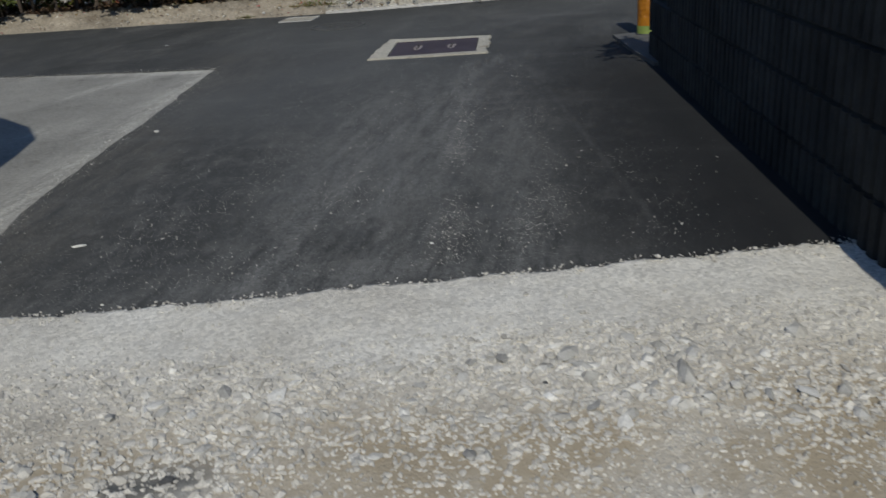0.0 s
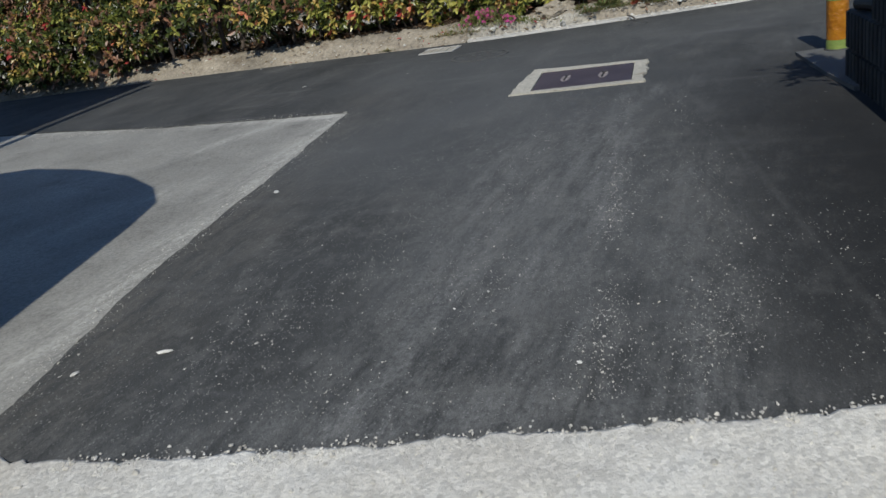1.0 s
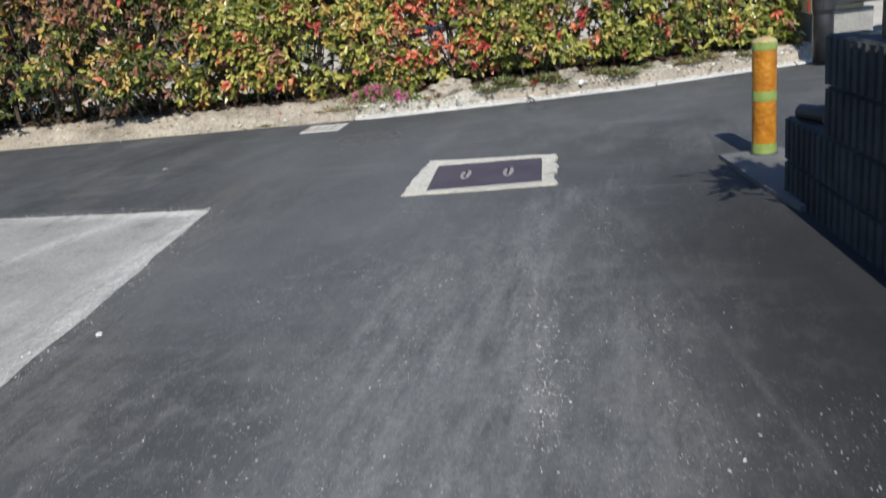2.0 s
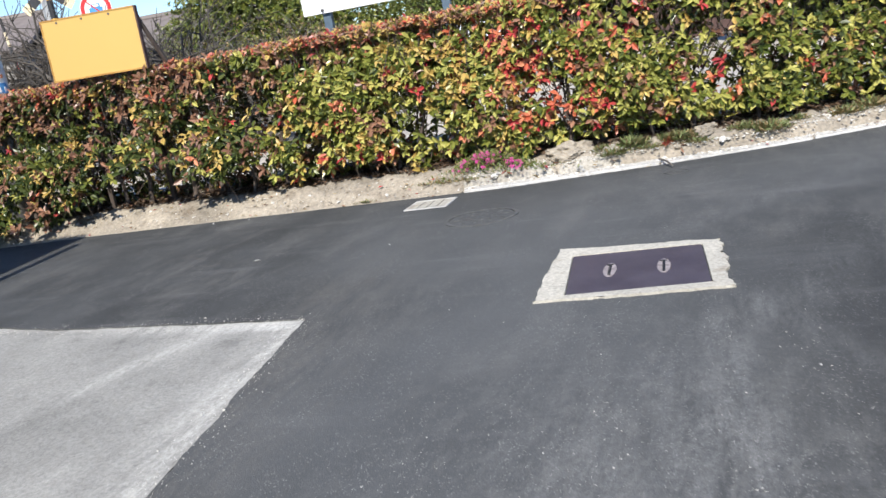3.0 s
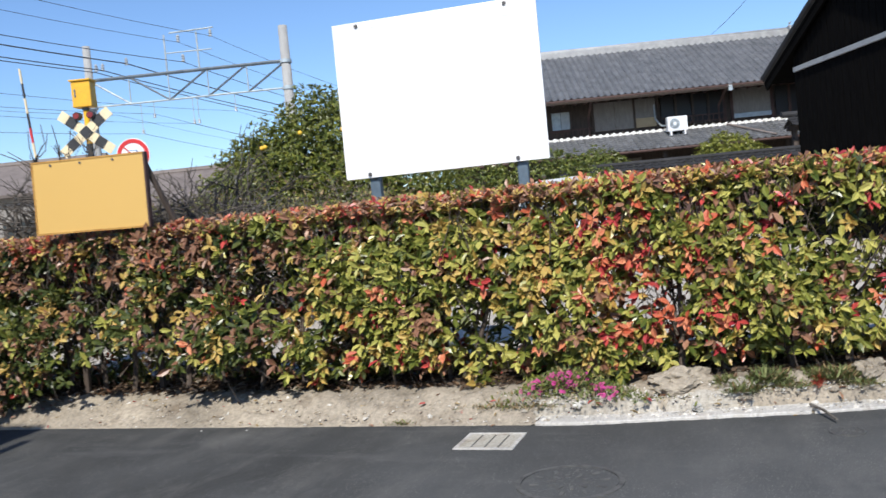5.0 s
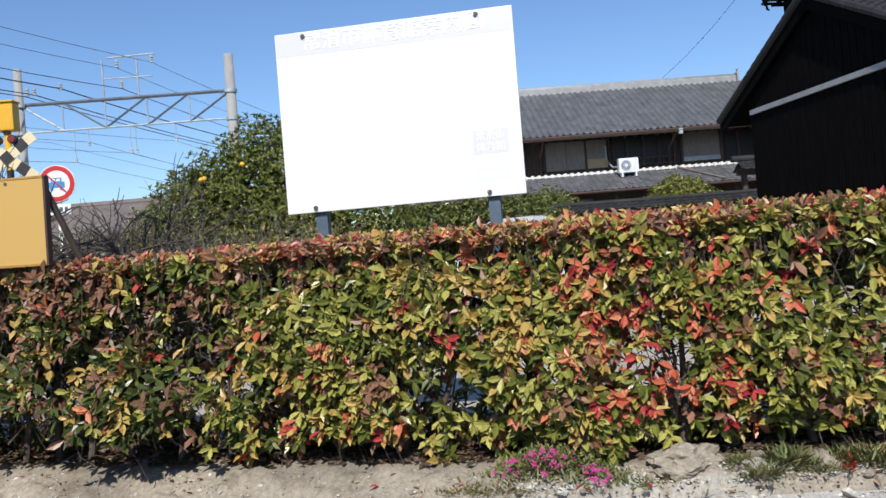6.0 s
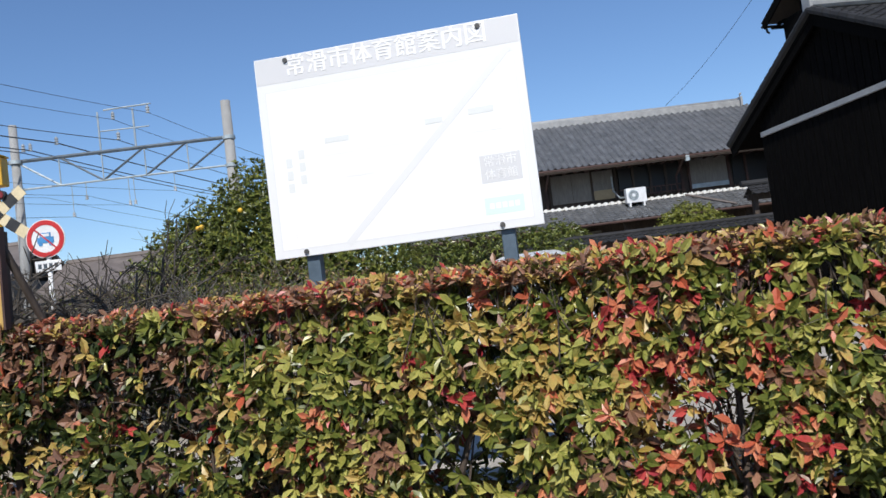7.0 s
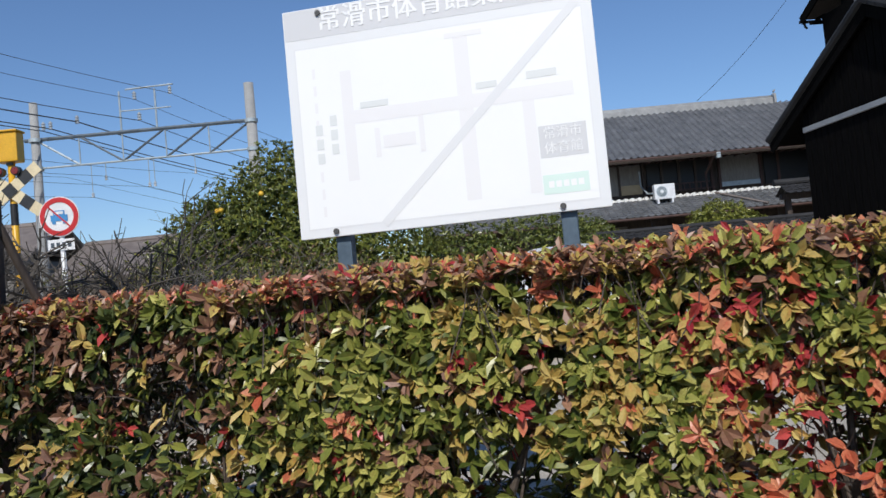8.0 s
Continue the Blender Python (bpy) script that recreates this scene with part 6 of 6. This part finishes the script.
def garden_wall():
    t = thing("garden_wall", "dark garden wall with a tiled coping before the house", "wall", pose(-2.2, 34.3, 0, 0, 0, 20), kind="structure")
    part("wall_body", box((-0.5, 0, 1.15), (9.5, 0.2, 2.3)), BROWN, t)
    tagged(part("coping_tiles", tiled_slope(9.6, 0.48, slope_matrix((-5.3, -0.42, 2.30), (1, 0, 0), (0, 1, 0.5)), TILE_DARK), None, t), kind="stuff")
    part("coping_ridge", tube([(-5.3, 0.02, 2.56), (4.3, 0.02, 2.56)], 0.08, 10), TILE_DARK, t)


garden_wall()


def porch_roof():
    t = thing("porch_roof", "small tiled gate roof beside the house", "roof", pose(1.1, 40.2, 0, 0, 0, 20))
    for s in (-1, 1):
        part("slope", tiled_slope(2.6, 0.95, slope_matrix((-1.3, -0.7, 3.55) if s > 0 else (1.3, 0.7, 3.55), (s, 0, 0), (0, s * 1.0, 0.55)), TILE_DARK), None, t)
    part("ridge", tube([(-1.4, 0.1, 4.03), (1.4, 0.1, 4.03)], 0.12, 10), TILE_DARK, t)
    for x in (-1.0, 1.0):
        part("post", box((x, 0, 1.75), (0.18, 0.18, 3.5)), TIMBER, t)
    part("beam", box((0, 0, 3.5), (2.5, 0.2, 0.2)), TIMBER, t)


porch_roof()


def dark_barn():
    p = Vector((0.03, 28.94, 0))
    d = Vector((0.431, -0.902, 0))
    n = Vector((0.902, 0.431, 0))
    m = Matrix(((d.x, n.x, 0, p.x), (d.y, n.y, 0, p.y), (0, 0, 1, 0), (0, 0, 0, 1)))
    # set a little nearer and smaller than its raw plan
    c = Vector((-1.5, 7.4, 1.3))
    m = Matrix.Translation(c) @ Matrix.Scale(0.92, 4) @ Matrix.Translation(-c) @ m
    t = thing("dark_barn", "black charred-board barn with a tiled gable roof and pale trim", "barn", m)
    # own frame: x along the gable, y into the barn; peak over x = 2.86
    pk, we, wl, wr = 2.86, 0.49, 0.0, 6.9
    zpk = 6.08
    hl = zpk - we * (pk - wl)
    bm = bmesh.new()
    prof = [(wl, 0), (wr, 0), (wr, zpk - we * (wr - pk)), (pk, zpk - 0.02), (wl, hl)]
    a = [bm.verts.new((x, 0, z)) for x, z in prof]
    b = [bm.verts.new((x, 9.0, z)) for x, z in prof]
    bm.faces.new(a); bm.faces.new(b[::-1])
    for i in range(5):
        bm.faces.new((a[i], b[i], b[(i + 1) % 5], a[(i + 1) % 5]))
    bmesh.ops.recalc_face_normals(bm, faces=bm.faces)
    part("wall", bm, CHAR, t)
    for x in np.arange(0.05, wr, 0.24):
        top = zpk - we * abs(x - pk) - 0.08
        part("board", box((x, -0.012, top / 2), (0.215, 0.02, top)), CHAR, t)
    part("white_trim", box((3.5, -0.05, 4.225), (7.0, 0.06, 0.12), 0.008), RIDGE, t, "pale grey horizontal trim board")
    over = 0.20
    for s in (-1, 1):
        reach = 4.2
        ang = math.atan(we)
        L = reach / math.cos(ang)
        ext = 9.0 + 2 * over
        mid = Vector((pk + s * reach / 2, 4.5, zpk + 0.12 - we * reach / 2))
        deck = part("roof_slope", box((0, 0, 0), (L, ext, 0.12), 0, Matrix.Translation(mid) @ Matrix.Rotation(s * ang, 4, "Y")), CHAR, t)
        o = (pk + s * reach, -over if s > 0 else 9 + over, zpk + 0.20 - we * reach)
        tagged(part("roof_tiles", tiled_slope(ext, L, slope_matrix(o, (0, s, 0), (-s, 0, we)), TILE_DARK), None, deck), kind="stuff")
        # round verge tiles down the rake
        a0, a1 = Vector((pk, -over, zpk + 0.24)), Vector((pk + s * reach, -over, zpk + 0.24 - we * reach))
        for k in range(17):
            part("verge_tile", tube([a0.lerp(a1, k / 17), a0.lerp(a1, (k + 1.06) / 17)], [0.085, 0.095], 8), TILE_DARK, deck)
        part("barge_board", box((0, 0, 0), (L, 0.05, 0.26), 0, Matrix.Translation((pk + s * reach / 2, -over + 0.04, zpk + 0.02 - we * reach / 2)) @ Matrix.Rotation(s * ang, 4, "Y")), CHAR, deck)
    part("ridge", tube([(pk, -over, zpk + 0.36), (pk, 9 + over, zpk + 0.36)], 0.15, 12), RIDGE, t)
    part("ridge_end_tile", box((pk, -over - 0.03, zpk + 0.36), (0.3, 0.08, 0.36), 0.03), RIDGE, t)


dark_barn()


def tall_house():
    d, n = Vector((0.431, -0.902, 0)), Vector((0.902, 0.431, 0))
    m = Matrix(((d.x, n.x, 0, 1.68), (d.y, n.y, 0, 42.97), (0, 0, 1, 0), (0, 0, 0, 1)))
    t = thing("dark_house", "taller dark timber house roof corner behind the barn", "house", m)
    # own frame: x along the gable from the eave corner, y into the house
    ze, we, run = 10.37, 0.49, 4.0
    ang, L = math.atan(we), run / math.cos(math.atan(we))
    part("wall", box((run / 2 + 0.5, 3.3, ze / 2), (run - 0.4, 6.0, ze), 0.02), CHAR, t)
    part("gable", box((run / 2 + 1.1, 3.3, ze + 0.5), (run - 1.6, 5.9, 1.0), 0.02), CHAR, t)
    deck = part("roof_slope", box((0, 0, 0), (L, 6.6, 0.12), 0, Matrix.Translation((run / 2, 3.2, ze + 0.16 + we * run / 2)) @ Matrix.Rotation(-ang, 4, "Y")), TIMBER, t)
    tagged(part("roof_tiles", tiled_slope(6.6, L, slope_matrix((0, 6.5, ze + 0.24), (0, -1, 0), (1, 0, we)), TILE_DARK), None, deck), kind="stuff")
    part("barge_board", box((0, 0, 0), (L, 0.06, 0.34), 0, Matrix.Translation((run / 2, -0.12, ze + 0.06 + we * run / 2)) @ Matrix.Rotation(-ang, 4, "Y")), CHAR, deck)
    part("gutter", tube([(-0.08, -0.15, ze + 0.05), (-0.08, 6.4, ze + 0.05)], 0.06, 8), BLACK, t)
    part("downpipe_elbow", tube([(-0.06, 0.02, ze + 0.04), (-0.03, 0.04, ze - 0.18), (0.06, 0.05, ze - 0.24)], 0.045, 8), BLACK, t)
    for y in (0.5, 1.1, 1.7):
        part("rafter_end", box((0.28, y, ze + 0.08), (0.6, 0.09, 0.12), 0.01), CHAR, t)
    part("purlin", box((0.45, 0.9, ze - 0.16), (0.10, 1.9, 0.12), 0.01), CHAR, t)
    part("bracket", box((0.45, 0.72, ze - 0.02), (0.08, 0.08, 0.3), 0.01), CHAR, t)


tall_house()


def far_house(x, y, w, zt, yaw):
    t = thing("far_house", "low brown-roofed house far beyond the railway", "house", pose(x, y, 0, 0, 0, yaw), "far houses")
    part("wall", box((0, 0, zt * 0.33), (w, 7, zt * 0.66)), SHUTTER, t)
    for s in (-1, 1):
        part("roof_slope", box((0, 0, 0), (w + 1.2, 4.6, 0.15), 0, pose(0, s * 2.0, zt * 0.66 + 0.9, -s * 25, 0, 0)), PALEROOF, t)
    part("ridge", tube([(-w / 2 - 0.5, 0, zt * 0.66 + 1.9), (w / 2 + 0.5, 0, zt * 0.66 + 1.9)], 0.18, 8), PALEROOF, t)
    for k in (-0.3, 0.0, 0.3):
        win = part("window", box((k * w, -3.52, zt * 0.4), (1.5, 0.06, 1.1)), CARDARK, t)
        part("window_frame", box((k * w, -3.56, zt * 0.4 - 0.6), (1.6, 0.06, 0.08)), SIGN_WHITE, win)


far_house(-40.5, 38.5, 14, 7.0, 20)
far_house(-27.0, 43.5, 11, 5.2, 16)


def white_van():
    v = thing("white_van", "small white van parked behind the hedge", "van", pose(-4.72, 21.4, 0.09, 0, 0, 72))
    side = [(-0.75, 0.3), (-0.78, 1.0), (-0.62, 1.52), (-0.40, 1.64), (0.3, 1.79), (0.8, 1.79), (1.45, 1.64), (1.62, 1.5), (1.66, 0.3)]
    bm = bmesh.new()
    a = [bm.verts.new((x, -0.7, z)) for x, z in side]
    b = [bm.verts.new((x, 0.7, z)) for x, z in side]
    bm.faces.new(a); bm.faces.new(b[::-1])
    for i in range(len(side)):
        j = (i + 1) % len(side)
        bm.faces.new((a[i], b[i], b[j], a[j]))
    bmesh.ops.recalc_face_normals(bm, faces=bm.faces)
    bmesh.ops.bevel(bm, geom=bm.edges[:], offset=0.06, segments=2, affect="EDGES")
    for q in bm.verts:
        if q.co.z > 1.4:
            q.co.y *= 0.62
    part("body", bm, CARWHITE, v)
    part("side_window", box((0.1, -0.705, 1.32), (0.7, 0.02, 0.4), 0.01), CARDARK, v)
    part("side_window", box((0.95, -0.705, 1.32), (0.8, 0.02, 0.4), 0.01), CARDARK, v)
    for x in (-0.35, 1.2):
        for y in (-0.62, 0.62):
            w = part("wheel", disc(0.26, 0.16, 24, pose(x, y, 0.26, 90, 0, 0)), RUBBER, v)
            part("rim", disc(0.15, 0.17, 20, pose(x, y, 0.26, 90, 0, 0)), GALV, w)


white_van()


# ---- shrub whose branch hangs over the block wall ----
def overhang_shrub():
    rng = np.random.default_rng(77)
    t = thing("overhanging_shrub", "garden shrub leaning over the block wall", "shrub", pose(1.52, 5.36, 0.28))
    bm = bmesh.new()
    tube([(0, 0, 0), (-0.1, 0.05, 0.9), (-0.28, 0.3, 1.45), (-0.42, 0.45, 1.62)], [0.04, 0.03, 0.018, 0.006], 8, bm)
    tube([(-0.1, 0.05, 0.9), (0.2, 0.1, 1.6)], [0.025, 0.008], 6, bm)
    part("trunk", bm, BARK, t)
    pts = np.concatenate((rng.normal((-0.37, 0.46, 1.60), (0.11, 0.09, 0.09), (80, 3)), rng.normal((0.1, 0.1, 1.5), (0.2, 0.2, 0.2), (60, 3))))
    b, al, up, sz, own = whorls(pts, rng.normal(0, 1, pts.shape) + np.array([[0, 0, 0.6]]), 6, 0.09, rng)
    tagged(part("crown", leaves("crown", b, al, up, sz, sz * 0.35, [LEAF_DARK], np.zeros(len(b), dtype=np.int32), rng), None, t), kind="stuff")


overhang_shrub()


# ---- loose stones ----
def stones():
    rng = np.random.default_rng(3)
    g = thing("crushed_stones", "loose crushed limestone scattered over the forecourt", "gravel", kind="stuff")
    n = 42000
    x = rng.uniform(-1.5, 1.6, n)
    back = rng.uniform(0, 1, n) ** 0.8 * 1.5
    y = np.array([near_line(a) for a in x]) - back - 0.01
    coarse = smoothstep(0.2, 0.5, back) * (1 - 0.55 * smoothstep(0.65, 1.0, back)) * np.array([0.75 + 0.9 * noise.noise((a * 2.2, b * 2.2, 8.0)) for a, b in zip(x, y)])
    keep = rng.random(n) < np.clip(0.12 + 1.15 * coarse + 0.25 * smoothstep(-0.2, 1.0, x) * smoothstep(0.15, 0.4, back), 0.05, 1)
    x, y, coarse = x[keep], y[keep], np.clip(coarse[keep], 0, 1)
    s = rng.lognormal(-5.25, 0.45, len(x)) * (0.6 + 1.15 * coarse)
    z = np.array([0.006 + 0.010 * noise.noise((a * 3, b * 3, 1)) + 0.005 * noise.noise((a * 14, b * 14, 4)) for a, b in zip(x, y)]) + s * 0.05
    big = np.argsort(-s)
    lone, rest = big[:220], big[220:]
    v, f = lumps(np.stack((x, y, z), 1)[rest], s[rest], rng)
    tagged(part("small_stones", raw("small_stones", v, f, [STONE]), None, g), kind="stuff")
    shapes = []
    for k in range(10):
        v, f = lumps(np.zeros((1, 3)), [1.0], rng)
        shapes.append(raw("stone", v, f, [STONE_OBJ]))
    for i in lone:
        ob = part("stone", shapes[i % 10], None, g)
        ob.matrix_basis = Matrix.LocRotScale((x[i], y[i], z[i]), Euler((rng.uniform(-0.3, 0.3), rng.uniform(-0.3, 0.3), rng.uniform(0, 6))), Vector((1, 1, 1)) * s[i])
    for px, py, sx, mt in ((-0.29, 3.40, 0.030, IRON), (-0.42, 3.60, 0.010, BLACK), (0.40, 3.78, 0.014, IRON), (0.62, 3.80, 0.010, IRON), (0.09, 3.5, 0.022, STONE_OBJ), (0.12, 3.58, 0.016, STONE_OBJ), (-0.62, 3.62, 0.020, STONE_OBJ), (0.95, 3.92, 0.013, STONE_OBJ)):
        v, f = lumps(np.zeros((1, 3)), [1.0], rng)
        ob = part("flat_stone", raw("flat_stone", v, f, [mt]), None, g, "dark flat stone" if mt is not STONE_OBJ else "")
        ob.matrix_basis = Matrix.LocRotScale((px, py, 0.008), Euler((0, 0, rng.uniform(0, 3))), Vector((sx, sx * 0.75, min(0.012, sx * 0.5))))
    # chips carried on to the asphalt by tyres
    n = 10500
    lanes = rng.choice(6, n, p=(0.22, 0.22, 0.2, 0.2, 0.1, 0.06))
    xx = np.array([-0.36, 0.10, 0.38, -0.75, 0.82, -1.15])[lanes] + rng.normal(0, 1, n) * np.array([0.13, 0.05, 0.08, 0.16, 0.13, 0.2])[lanes]
    yy = 4.2 + rng.exponential(1.0, n) + (xx + 0.96) * 0.2
    xx -= (yy - 4.2) * 0.12
    clot = np.array([noise.noise((a * 4, b * 1.6, 2.0)) for a, b in zip(xx, yy)])
    ok = (yy < 8) & (xx > -1.5) & (rng.random(n) < np.clip(0.45 + 1.6 * clot, 0.05, 1))
    xx, yy = xx[ok], yy[ok]
    ss = rng.lognormal(-6.55, 0.45, len(xx))
    v, f = lumps(np.stack((xx, yy, ss * 0.2), 1), ss, rng)
    chips = raw("scattered_chips", v, f, [STONE])
    tagged(new("scattered_chips", chips), "pale stone chips carried on to the asphalt", "gravel", "", "stuff")
    # a spill of chips along the asphalt edge
    n = 1500
    xe = rng.uniform(-1.1, 1.5, n)
    ye = np.array([near_line(a) for a in xe]) + rng.normal(0.0, 0.02, n)
    se = rng.lognormal(-5.6, 0.4, n)
    v, f = lumps(np.stack((xe, ye, 0.004 + se * 0.2), 1), se, rng)
    tagged(new("edge_chips", raw("edge_chips", v, f, [STONE])), "loose chips along the ragged asphalt edge", "gravel", "", "stuff")
    # crumbs along the joint of asphalt and apron
    n = 2600
    u = rng.random(n)
    side = rng.random(n) < 0.6
    xj = np.where(side, np.interp(u, [0, 0.27, 0.63, 1], [-1.48, -1.72, -1.94, -2.2]), -2.2 - 2.9 * u)
    yj = np.where(side, np.interp(u, [0, 0.27, 0.63, 1], [4.21, 5.09, 6.45, 7.85]), 7.85 + 0.11 * u)
    off = rng.normal(-0.02, 0.05, n)
    xj, yj = xj + off * side, yj + off * (1 - side)
    sj = rng.lognormal(-6.3, 0.45, n)
    v, f = lumps(np.stack((xj, yj, 0.001 + sj * 0.2), 1), sj, rng)
    tagged(new("joint_crumbs", raw("joint_crumbs", v, f, [STONE])), "pale crumbs along the joint of asphalt and apron", "gravel", "", "stuff")
    # single pale bits that lie on the lane
    for px, py, sx in ((-1.206, 4.566, 0.030), (-1.727, 6.09, 0.026), (0.003, 4.57, 0.016), (-0.344, 4.969, 0.014), (-3.205, 9.093, 0.03), (-1.42, 4.42, 0.024), (-4.55, 10.58, 0.02), (-4.2, 10.6, 0.018), (-2.3, 9.2, 0.016), (0.35, 5.3, 0.012), (0.95, 5.4, 0.012)):
        v, f = lumps(np.zeros((1, 3)), [1.0], rng)
        ob = tagged(new("pale_chip", raw("pale_chip", v, f, [STONE_OBJ])), "small whitish chip lying on the asphalt", "stone", "pale chips")
        ob.matrix_world = Matrix.LocRotScale((px, py, 0.004), Euler((0, 0, rng.uniform(0, 3))), Vector((sx, sx * 0.55, sx * 0.4)))


stones()
